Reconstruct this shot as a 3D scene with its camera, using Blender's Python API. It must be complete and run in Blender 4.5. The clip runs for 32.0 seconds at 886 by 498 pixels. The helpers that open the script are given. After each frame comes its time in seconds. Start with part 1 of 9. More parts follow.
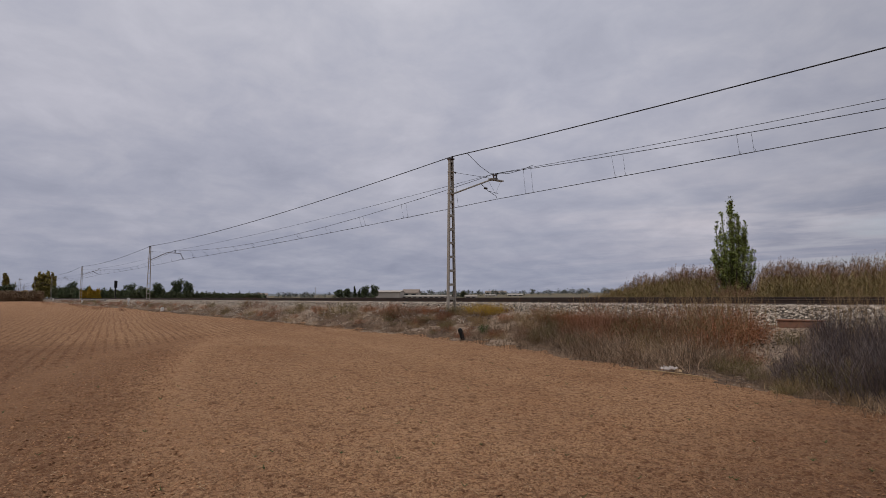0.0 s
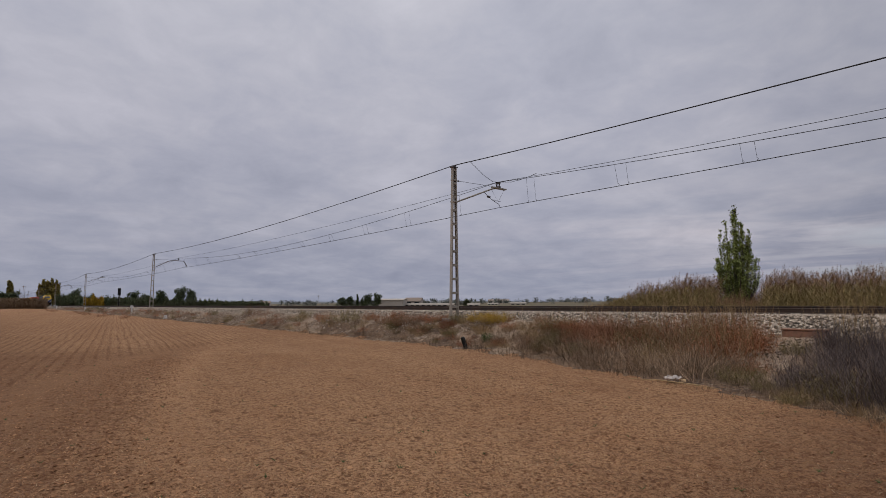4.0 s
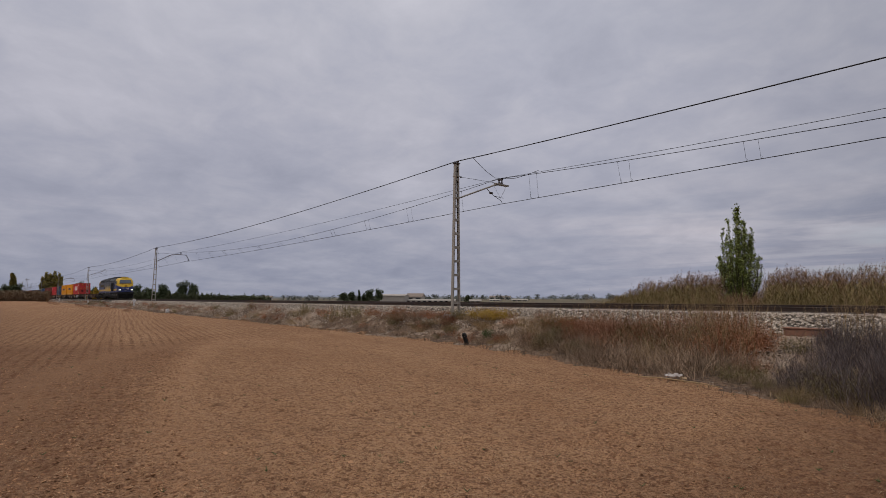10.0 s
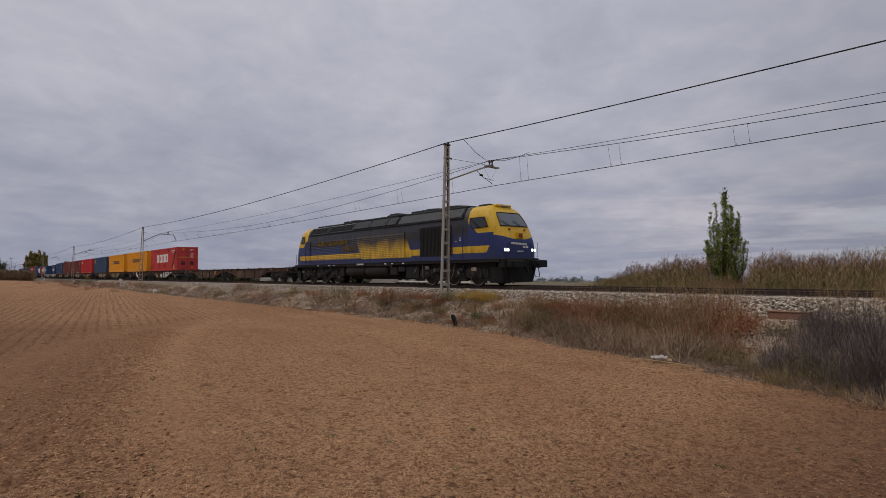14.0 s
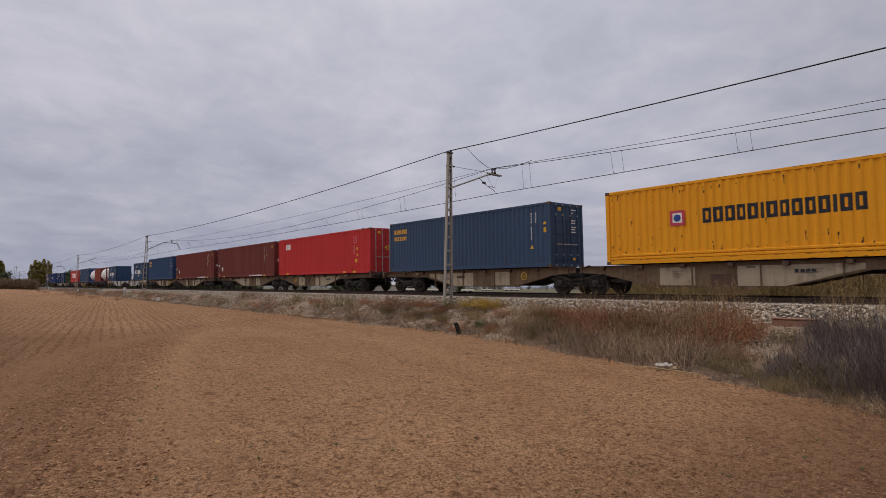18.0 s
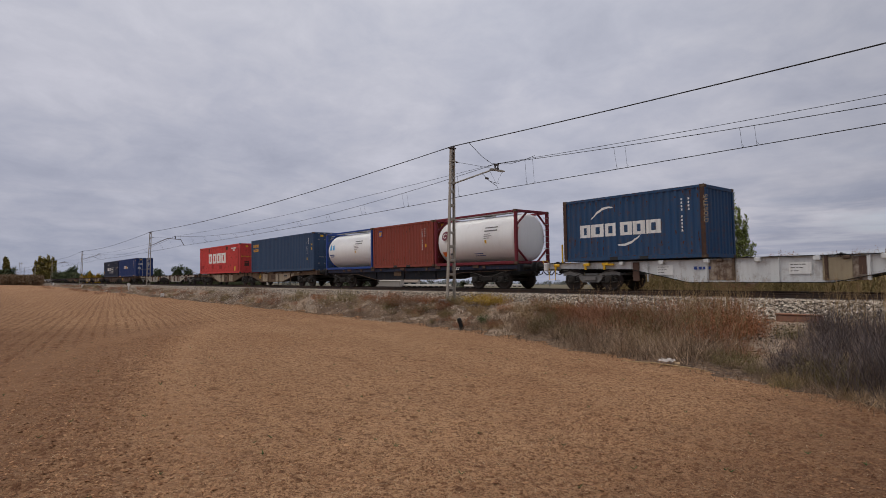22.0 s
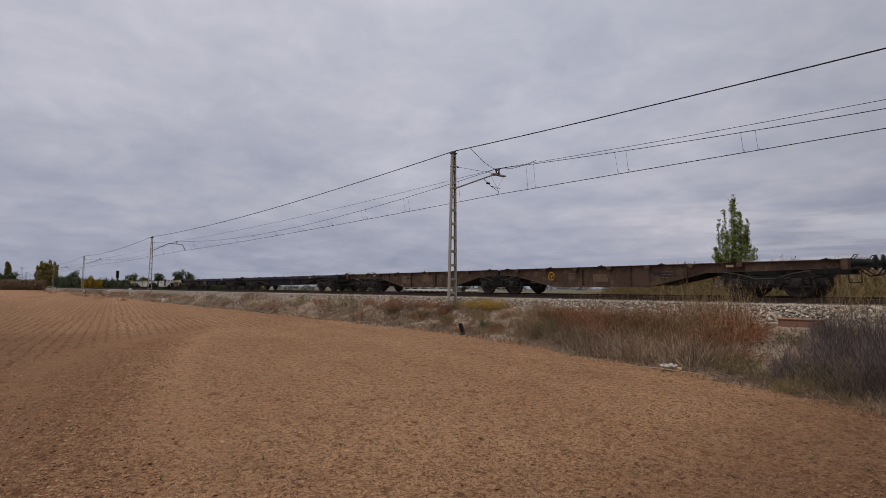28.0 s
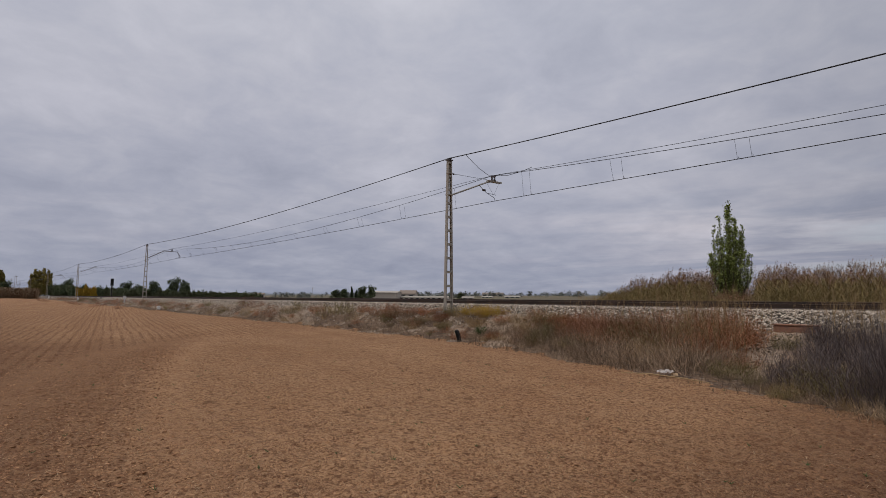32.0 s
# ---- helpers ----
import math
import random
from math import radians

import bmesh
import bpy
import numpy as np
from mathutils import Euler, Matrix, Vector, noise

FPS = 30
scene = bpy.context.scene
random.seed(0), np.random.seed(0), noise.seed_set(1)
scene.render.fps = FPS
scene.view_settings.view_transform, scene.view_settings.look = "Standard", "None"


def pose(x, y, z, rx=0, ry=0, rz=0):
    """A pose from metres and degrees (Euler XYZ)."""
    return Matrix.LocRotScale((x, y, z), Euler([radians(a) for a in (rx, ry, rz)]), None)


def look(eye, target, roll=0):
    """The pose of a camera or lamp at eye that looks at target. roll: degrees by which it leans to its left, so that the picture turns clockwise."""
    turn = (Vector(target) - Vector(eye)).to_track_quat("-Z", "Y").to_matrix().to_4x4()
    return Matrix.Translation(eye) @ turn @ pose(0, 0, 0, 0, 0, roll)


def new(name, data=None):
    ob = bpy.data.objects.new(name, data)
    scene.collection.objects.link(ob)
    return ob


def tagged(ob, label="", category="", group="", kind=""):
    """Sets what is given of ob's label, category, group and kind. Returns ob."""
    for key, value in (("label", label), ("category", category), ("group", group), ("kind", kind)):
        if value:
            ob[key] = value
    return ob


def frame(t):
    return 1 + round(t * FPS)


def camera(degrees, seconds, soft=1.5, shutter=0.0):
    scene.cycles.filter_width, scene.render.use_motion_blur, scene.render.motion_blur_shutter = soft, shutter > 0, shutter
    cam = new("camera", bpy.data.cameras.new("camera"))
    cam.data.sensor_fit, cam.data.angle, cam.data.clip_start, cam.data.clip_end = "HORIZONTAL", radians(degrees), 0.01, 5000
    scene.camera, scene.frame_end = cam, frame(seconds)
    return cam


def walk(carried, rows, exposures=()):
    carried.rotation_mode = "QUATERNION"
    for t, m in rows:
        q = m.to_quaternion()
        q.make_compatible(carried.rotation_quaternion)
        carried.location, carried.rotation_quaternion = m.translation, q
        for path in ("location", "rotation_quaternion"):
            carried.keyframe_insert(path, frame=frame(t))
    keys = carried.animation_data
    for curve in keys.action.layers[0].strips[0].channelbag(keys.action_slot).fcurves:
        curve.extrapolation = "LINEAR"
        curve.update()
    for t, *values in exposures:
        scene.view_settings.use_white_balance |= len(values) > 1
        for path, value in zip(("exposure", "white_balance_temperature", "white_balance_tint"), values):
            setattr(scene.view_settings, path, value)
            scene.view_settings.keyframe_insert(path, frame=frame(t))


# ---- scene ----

# ---- camera: a steady stand at the field's edge, looking along the line ----
EYE = 1.65
cam = camera(77.47, 32.0, soft=0.7, shutter=0.035)
# seconds, heading, tilt, lean in degrees
CAMERA_ROWS = [
    (0.0, -49.77, 4.98, -0.15), (0.5, -49.68, 5.14, 0.15), (1.0, -49.64, 5.50, 0.15), (1.5, -49.74, 5.74, 0.27),
    (2.0, -50.00, 5.75, 0.29), (2.5, -50.07, 5.73, 0.18), (3.0, -50.08, 5.80, -0.00), (3.5, -50.09, 5.82, -0.05),
    (5.5, -50.01, 5.83, 0.59), (6.0, -50.03, 5.77, 0.82), (6.5, -49.98, 5.71, 0.71), (7.0, -50.04, 5.65, 0.49),
    (7.5, -50.08, 5.53, 0.31), (8.0, -50.15, 5.55, 0.23), (8.5, -50.18, 5.57, 0.18), (9.0, -50.23, 5.56, 0.24),
    (9.5, -50.24, 5.49, 0.37), (10.0, -50.27, 5.42, 0.45), (10.5, -50.28, 5.30, 0.53), (11.0, -50.34, 5.12, 0.54),
    (11.5, -50.38, 4.99, 0.44), (12.0, -50.21, 5.02, 0.29), (12.5, -49.88, 4.78, 0.42), (13.0, -49.55, 4.38, 0.66),
    (13.5, -49.27, 3.94, 0.73), (14.0, -49.17, 3.55, 0.79), (14.5, -49.17, 3.30, 0.63), (16.5, -49.62, 3.77, 0.56),
    (17.0, -49.62, 3.95, 0.73), (17.5, -49.55, 4.11, 0.65), (18.0, -49.49, 4.35, 0.65), (18.5, -49.40, 4.46, 0.65),
    (19.0, -49.34, 4.54, 0.63), (19.5, -49.46, 4.37, 0.57), (20.0, -49.53, 4.22, 0.59), (20.5, -49.61, 4.09, 0.56),
    (21.0, -49.71, 4.08, 0.52), (21.5, -49.77, 3.90, 0.44), (22.0, -49.79, 3.90, 0.62), (22.5, -49.82, 3.88, 0.55),
    (23.0, -49.85, 3.88, 0.34), (23.5, -49.84, 3.92, 0.38), (24.0, -49.73, 3.98, 0.50), (24.5, -49.68, 4.12, 0.53),
    (25.0, -49.66, 4.30, 0.55), (25.5, -49.73, 4.38, 0.46), (27.5, -49.93, 4.29, 0.73), (28.0, -49.92, 4.40, 0.62),
    (28.5, -49.92, 4.51, 0.51), (29.0, -49.88, 4.73, 0.43), (29.5, -49.77, 4.85, 0.35), (30.0, -49.69, 4.96, 0.34),
    (30.5, -49.68, 5.06, 0.37), (31.0, -49.61, 5.05, 0.35), (31.5, -49.52, 5.11, 0.42), (32.0, -49.52, 5.11, 0.42),
]
walk(cam, [(t, pose(0, 0, EYE, 90 + tilt, 0, -turn) @ pose(0, 0, 0, 0, 0, lean)) for t, turn, tilt, lean in CAMERA_ROWS],
     exposures=[(0.0, 0.06, 6450, 10), (5.5, 0.04, 6450, 10), (13.0, 0.02, 6460, 10), (14.5, 0.05, 6480, 10), (17.0, 0.22, 6540, 10), (20.0, 0.22, 6480, 9.5),
                (23.0, 0.22, 6430, 8.5), (25.5, 0.20, 6430, 8.5), (32.0, 0.10, 6430, 8.5)])

# ---- plan ----
TRACK_Y = 20.58          # centre line of the track, which runs along x
RAIL_Z = 1.59            # top of rail at the centre line
CANT = 2.1               # the far rail lies higher
POLE_Y = 17.26
POLE_X = -19.8
SPAN = 60.0


def P(t):
    """How far the train has come at t seconds."""
    table = TRAIN_ROWS
    for (t0, p0), (t1, p1) in zip(table, table[1:]):
        if t <= t1:
            return p0 + (p1 - p0) * (t - t0) / (t1 - t0)
    return table[-1][1]


TRAIN_ROWS = [(0.0, -496.8), (3.0, -422.7), (6.0, -348.6), (7.0, -323.8), (8.0, -299.1), (9.0, -274.45), (10.0, -249.8), (11.0, -225.16),
              (12.0, -200.5), (13.0, -175.7), (14.0, -150.95), (15.0, -126.0), (16.0, -101.0), (17.0, -75.9), (18.0, -50.7), (19.0, -25.4),
              (20.0, 0.0), (21.0, 25.45), (22.0, 50.98), (23.0, 76.5), (24.0, 102.1), (25.0, 127.8), (25.5, 140.6), (26.5, 165.6),
              (27.5, 190.7), (28.5, 215.9), (29.5, 241.2), (30.5, 266.4), (31.3, 286.6), (32.0, 304.2)]

# ---- world: a closed, layered overcast sky ----
world = bpy.data.worlds.new("overcast_sky")
scene.world = world
world.use_nodes = True


def build_sky():
    nt = world.node_tree
    nt.nodes.clear()
    N = nt.nodes.new

    def link(a, b):
        nt.links.new(a, b)

    def math_node(op, a, b=None, clamp=False):
        n = N("ShaderNodeMath")
        n.operation, n.use_clamp = op, clamp
        for i, v in enumerate((a, b)):
            if v is None:
                continue
            if isinstance(v, (int, float)):
                n.inputs[i].default_value = v
            else:
                link(v, n.inputs[i])
        return n.outputs[0]

    def noise_node(vec, scale, detail, rough, dist=0.0):
        n = N("ShaderNodeTexNoise")
        n.inputs["Scale"].default_value, n.inputs["Detail"].default_value = scale, detail
        n.inputs["Roughness"].default_value, n.inputs["Distortion"].default_value = rough, dist
        link(vec, n.inputs["Vector"])
        return n.outputs["Fac"]

    def ramp(fac, stops):
        n = N("ShaderNodeValToRGB")
        el = n.color_ramp.elements
        while len(el) < len(stops):
            el.new(0.5)
        for e, (p, c) in zip(el, stops):
            e.position, e.color = p, (*c, 1)
        link(fac, n.inputs[0])
        return n.outputs[0]

    def mix(kind, fac, a, b):
        n = N("ShaderNodeMix")
        n.data_type, n.blend_type = "RGBA", kind
        for sock, v in ((n.inputs[0], fac), (n.inputs[6], a), (n.inputs[7], b)):
            if isinstance(v, (int, float)):
                sock.default_value = v
            elif isinstance(v, tuple):
                sock.default_value = (*v, 1)
            else:
                link(v, sock)
        return n.outputs[2]

    tc = N("ShaderNodeTexCoord")
    sep = N("ShaderNodeSeparateXYZ")
    link(tc.outputs["Generated"], sep.inputs[0])
    z = math_node("MAXIMUM", sep.outputs[2], 0.0)
    # a flat layer of cloud seen in perspective
    zz = math_node("ADD", z, 0.22)
    comb = N("ShaderNodeCombineXYZ")
    link(math_node("DIVIDE", sep.outputs[0], zz), comb.inputs[0])
    link(math_node("DIVIDE", sep.outputs[1], zz), comb.inputs[1])
    layer = comb.outputs[0]
    big = noise_node(layer, 1.3, 5.0, 0.55, 0.35)
    fine = noise_node(layer, 4.6, 6.0, 0.6, 0.3)
    # height gradient of an overcast sky: three times as bright overhead as at the horizon
    grad = ramp(z, [(0.0, (0.285, 0.300, 0.375)), (0.06, (0.310, 0.320, 0.395)), (0.15, (0.365, 0.370, 0.440)),
                    (0.30, (0.425, 0.425, 0.492)), (0.50, (0.46, 0.462, 0.525)), (1.0, (0.64, 0.645, 0.70))])
    cloud = math_node("ADD", math_node("MULTIPLY", big, 0.56), math_node("MULTIPLY", fine, 0.44))
    shade = ramp(cloud, [(0.34, (0.82, 0.835, 0.87)), (0.46, (0.94, 0.947, 0.965)), (0.55, (1.05, 1.042, 1.03)), (0.66, (1.19, 1.17, 1.14))])
    col = mix("MULTIPLY", 1.0, grad, shade)
    # thin streaks low down
    st = N("ShaderNodeCombineXYZ")
    link(math_node("MULTIPLY", sep.outputs[0], 1.0), st.inputs[0])
    link(math_node("MULTIPLY", sep.outputs[1], 1.0), st.inputs[1])
    link(math_node("MULTIPLY", sep.outputs[2], 11.0), st.inputs[2])
    streak = noise_node(st.outputs[0], 1.35, 5.0, 0.6, 0.6)
    low = ramp(z, [(0.0, (0, 0, 0)), (0.03, (0.8, 0.8, 0.8)), (0.12, (0.8, 0.8, 0.8)), (0.22, (0, 0, 0))])
    warm = ramp(streak, [(0.48, (1, 1, 1)), (0.70, (1.22, 1.17, 1.12))])
    col = mix("MULTIPLY", low, col, warm)
    toward = ramp(math_node("ADD", math_node("MULTIPLY", sep.outputs[0], 0.5), 0.5), [(0.14, (0, 0, 0)), (0.36, (1, 1, 1))])
    bars = ramp(streak, [(0.38, (0.90, 0.915, 0.955)), (0.45, (1.0, 1.0, 1.0)), (0.54, (1.30, 1.23, 1.15))])
    col = mix("MULTIPLY", math_node("MULTIPLY", toward, low), col, bars)
    # open blue gaps towards the east, from a clear-sky model
    sky = N("ShaderNodeTexSky")
    sky.sky_type, sky.sun_disc = "NISHITA", False
    sky.sun_elevation, sky.sun_rotation = radians(74), radians(234)
    sky_s = mix("MULTIPLY", 1.0, sky.outputs[0], (0.12, 0.12, 0.12))
    east = ramp(math_node("ADD", math_node("MULTIPLY", sep.outputs[0], 0.5), 0.5), [(0.30, (0, 0, 0)), (0.42, (1, 1, 1))])
    gap = math_node("MULTIPLY", ramp(streak, [(0.50, (0, 0, 0)), (0.66, (0.45, 0.45, 0.45))]), math_node("MULTIPLY", east, low))
    col = mix("MIX", gap, col, sky_s)
    col = mix("MULTIPLY", 1.0, col, (0.995, 1.0, 1.003))
    side = ramp(math_node("ADD", math_node("MULTIPLY", sep.outputs[0], 0.5), 0.5), [(0.02, (0.98, 0.98, 0.985)), (0.20, (1.03, 1.03, 1.03)), (0.29, (0.97, 0.97, 0.972)), (0.40, (0.81, 0.815, 0.825)), (0.55, (0.80, 0.805, 0.815))])
    col = mix("MULTIPLY", 1.0, col, side)
    bg = N("ShaderNodeBackground")
    link(col, bg.inputs[0])
    bg.inputs[1].default_value = 1.0
    out = N("ShaderNodeOutputWorld")
    link(bg.outputs[0], out.inputs[0])


build_sky()

sun_data = bpy.data.lights.new("sun", "SUN")
sun_data.energy, sun_data.angle, sun_data.color = 1.15, radians(50), (1.0, 0.93, 0.84)
sun = new("sun", sun_data)
sun.matrix_world = look((-14, -22, 56), (0, 0, 0))


# ---- materials ----
class Nodes:
    """A short way to write one node material."""

    def __init__(self, name):
        self.mat = bpy.data.materials.new(name)
        self.mat.use_nodes = True
        self.nt = self.mat.node_tree
        self.bsdf = self.nt.nodes["Principled BSDF"]
        self.coord = self.nt.nodes.new("ShaderNodeTexCoord").outputs["Object"]

    def node(self, kind):
        return self.nt.nodes.new(kind)

    def put(self, sock, v):
        if isinstance(v, (int, float)):
            sock.default_value = v
        elif isinstance(v, tuple):
            sock.default_value = (*v, 1) if len(v) == 3 and sock.type == "RGBA" else v
        else:
            self.nt.links.new(v, sock)

    def place(self, scale=(1, 1, 1), rot=(0, 0, 0), vec=None):
        n = self.node("ShaderNodeMapping")
        self.put(n.inputs["Vector"], vec or self.coord)
        n.inputs["Scale"].default_value, n.inputs["Rotation"].default_value = scale, rot
        return n.outputs[0]

    def noise(self, scale, detail=4.0, rough=0.55, dist=0.0, vec=None):
        n = self.node("ShaderNodeTexNoise")
        self.put(n.inputs["Vector"], vec or self.coord)
        for k, v in (("Scale", scale), ("Detail", detail), ("Roughness", rough), ("Distortion", dist)):
            n.inputs[k].default_value = v
        return n.outputs["Fac"]

    def cells(self, scale, vec=None, out="Distance"):
        n = self.node("ShaderNodeTexVoronoi")
        self.put(n.inputs["Vector"], vec or self.coord)
        n.inputs["Scale"].default_value = scale
        return n.outputs[out]

    def ramp(self, fac, *stops):
        n = self.node("ShaderNodeValToRGB")
        el = n.color_ramp.elements
        while len(el) < len(stops):
            el.new(0.5)
        for e, (p, c) in zip(el, stops):
            e.position = p
            e.color = (c, c, c, 1) if isinstance(c, (int, float)) else (*c, 1)
        self.put(n.inputs[0], fac)
        return n.outputs[0]

    def mix(self, fac, a, b, kind="MIX"):
        n = self.node("ShaderNodeMix")
        n.data_type, n.blend_type = "RGBA", kind
        for i, v in ((0, fac), (6, a), (7, b)):
            self.put(n.inputs[i], v)
        return n.outputs[2]

    def calc(self, op, a, b=0.0):
        n = self.node("ShaderNodeMath")
        n.operation = op
        self.put(n.inputs[0], a)
        self.put(n.inputs[1], b)
        return n.outputs[0]

    def bump(self, height, strength=0.3, distance=0.01):
        n = self.node("ShaderNodeBump")
        self.put(n.inputs["Height"], height)
        n.inputs["Strength"].default_value, n.inputs["Distance"].default_value = strength, distance
        self.put(self.bsdf.inputs["Normal"], n.outputs[0])

    def random(self):
        return self.node("ShaderNodeObjectInfo").outputs["Random"]

    def island(self):
        return self.node("ShaderNodeNewGeometry").outputs["Random Per Island"]

    def done(self, color, rough=0.6, metal=0.0, spec=None):
        self.put(self.bsdf.inputs["Base Color"], color)
        self.put(self.bsdf.inputs["Roughness"], rough)
        self.put(self.bsdf.inputs["Metallic"], metal)
        if spec is not None:
            self.put(self.bsdf.inputs["Specular IOR Level"], spec)
        return self.mat


def shade(c, k):
    return tuple(min(1.0, v * k) for v in c)


def paint(name, color, wear=0.5, rough=0.5, rust=(0.16, 0.075, 0.04), dirt=(0.12, 0.10, 0.085), rust_at=0.66, fade=0.25):
    """Weathered paint on steel: faded patches, dirt that runs down, rust spots, dents."""
    m = Nodes(name)
    wide = m.noise(0.7, 3, 0.5)
    runs = m.noise(1.0, 5, 0.6, 0.2, m.place((9, 9, 0.7)))
    fine = m.noise(28, 4, 0.6)
    col = m.mix(m.ramp(wide, (0.3, 0.0), (0.75, fade)), color, shade(color, 1.3))
    col = m.mix(m.ramp(runs, (0.42, 0.0), (0.80, 0.55 * wear)), col, dirt)
    col = m.mix(m.ramp(fine, (0.3, 0.10), (0.7, 0.0)), col, dirt)
    spot = m.calc("ADD", m.calc("MULTIPLY", m.noise(3.2, 6, 0.7), 0.7), m.calc("MULTIPLY", runs, 0.3))
    col = m.mix(m.ramp(spot, (rust_at - 0.05 - 0.10 * wear, 0.0), (rust_at, 0.85 * wear)), col, rust)
    m.bump(m.calc("ADD", m.calc("MULTIPLY", m.noise(1.6, 2, 0.5), 1.0), m.calc("MULTIPLY", fine, 0.12)), 0.25, 0.03)
    return m.done(col, m.ramp(runs, (0.3, rough + 0.08), (0.8, min(1.0, rough + 0.3))), 0.0, 0.28)


def grime(name, color, spread=0.6, rough=0.8, metal=0.0, second=(0.14, 0.085, 0.05)):
    """Oily brake dust and rust over dark steel."""
    m = Nodes(name)
    a, b = m.noise(2.5, 5, 0.65), m.noise(17, 4, 0.6)
    col = m.mix(m.ramp(a, (0.38, 0.0), (0.72, spread)), color, second)
    col = m.mix(m.ramp(b, (0.3, 0.0), (0.75, 0.5)), col, shade(color, 0.45))
    m.bump(m.calc("ADD", a, m.calc("MULTIPLY", b, 0.4)), 0.35, 0.012)
    return m.done(col, rough, metal)


def flat(name, color, rough=0.6, metal=0.0, vary=0.15, scale=6.0):
    """Plain paint or plastic with slight unevenness."""
    m = Nodes(name)
    n = m.noise(scale, 4, 0.6)
    return m.done(m.mix(m.ramp(n, (0.3, 0.0), (0.7, 1.0)), shade(color, 1 - vary), shade(color, 1 + vary)), rough, metal)


def leafy(name, dark, light, rough=0.75, scale=1.2, vary=0.25):
    """Leaves or stems that differ from piece to piece."""
    m = Nodes(name)
    r = m.island()
    col = m.mix(r, dark, light)
    col = m.mix(m.ramp(m.noise(scale, 3, 0.6), (0.4, 0.0), (0.7, 0.3)), col, shade(light, 0.8))
    col = m.mix(m.ramp(m.random(), (0.15, 0.0), (1.0, vary)), col, shade(dark, 1.2))
    mat = m.done(col, rough, 0.0, 0.2)
    return mat


def soil_material():
    m = Nodes("tilled_soil")
    xyz = m.node("ShaderNodeSeparateXYZ")
    m.put(xyz.inputs[0], m.coord)
    patch, mid, small = m.noise(0.16, 4, 0.6, 0.4), m.noise(1.3, 5, 0.65), m.noise(7.5, 5, 0.75)
    warp = m.node("ShaderNodeVectorMath")
    warp.operation = "ADD"
    m.put(warp.inputs[0], m.coord)
    n = m.node("ShaderNodeTexNoise")
    n.inputs["Scale"].default_value = 22
    m.put(n.inputs["Vector"], m.coord)
    sc = m.node("ShaderNodeVectorMath")
    sc.operation = "SCALE"
    sc.inputs["Scale"].default_value = 0.05
    m.put(sc.inputs[0], n.outputs["Color"])
    m.put(warp.inputs[1], sc.outputs[0])
    lump, tone = m.cells(30, warp.outputs[0]), m.cells(30, warp.outputs[0], "Color")
    bits, tone2 = m.cells(80, warp.outputs[0]), m.cells(80, warp.outputs[0], "Color")
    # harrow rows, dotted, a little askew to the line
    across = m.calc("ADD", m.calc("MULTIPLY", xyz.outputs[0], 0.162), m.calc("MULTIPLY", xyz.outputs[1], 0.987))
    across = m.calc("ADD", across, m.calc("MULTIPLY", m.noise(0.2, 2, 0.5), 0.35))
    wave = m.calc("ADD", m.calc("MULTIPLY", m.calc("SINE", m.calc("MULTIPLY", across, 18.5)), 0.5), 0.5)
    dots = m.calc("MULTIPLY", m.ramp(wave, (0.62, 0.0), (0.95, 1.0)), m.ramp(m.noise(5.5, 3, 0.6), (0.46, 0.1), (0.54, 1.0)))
    # the rows end at a headland, where a tractor has left two faint curved wheel tracks
    def bow(k2, k1, k0):
        x = xyz.outputs[0]
        line = m.calc("ADD", m.calc("MULTIPLY", m.calc("ADD", m.calc("MULTIPLY", x, k2), k1), x), k0)
        return m.calc("ADD", m.calc("SUBTRACT", line, xyz.outputs[1]), m.calc("MULTIPLY", m.calc("SUBTRACT", m.noise(2.2, 4, 0.65), 0.5), 0.8))

    inner, outer = bow(0.0095, -0.0716, 0.886), bow(0.033, 0.612, 3.22)
    reach = m.ramp(m.calc("MULTIPLY", xyz.outputs[0], -0.03), (0.66, 1.0), (0.80, 0.0))
    west = m.ramp(m.calc("ADD", m.calc("MULTIPLY", m.calc("MULTIPLY", outer, reach), 0.1), m.ramp(m.calc("MULTIPLY", xyz.outputs[0], -0.03), (0.66, 0.0), (0.80, 0.3))), (0.03, 0.10), (0.10, 1.0))
    wheel = m.ramp(m.calc("ABSOLUTE", inner), (0.15, 0.36), (0.66, 0.0))
    wheel2 = m.calc("MULTIPLY", m.ramp(m.calc("ABSOLUTE", outer), (0.12, 0.55), (0.60, 0.0)), m.ramp(m.calc("MULTIPLY", xyz.outputs[0], -0.1), (0.92, 0.0), (1.08, 1.0)))
    wheel = m.calc("MULTIPLY", m.calc("MAXIMUM", wheel, wheel2), m.ramp(m.noise(1.7, 4, 0.6), (0.32, 0.25), (0.62, 1.0)))
    wheel = m.calc("MULTIPLY", wheel, reach)
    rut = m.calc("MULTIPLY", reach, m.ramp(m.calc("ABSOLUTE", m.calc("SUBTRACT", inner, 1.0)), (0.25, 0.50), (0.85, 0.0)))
    dots = m.calc("MULTIPLY", dots, west)
    bands = m.noise(1.0, 2, 0.5, 0.1, m.place((0.03, 0.50, 1), vec=m.place((1, 1, 1), (0, 0, radians(9.3)))))
    col = m.mix(m.ramp(patch, (0.3, 0.0), (0.7, 1.0)), (0.47, 0.250, 0.124), (0.59, 0.345, 0.184))
    col = m.mix(m.ramp(mid, (0.35, 0.0), (0.72, 0.7)), col, (0.57, 0.35, 0.195))
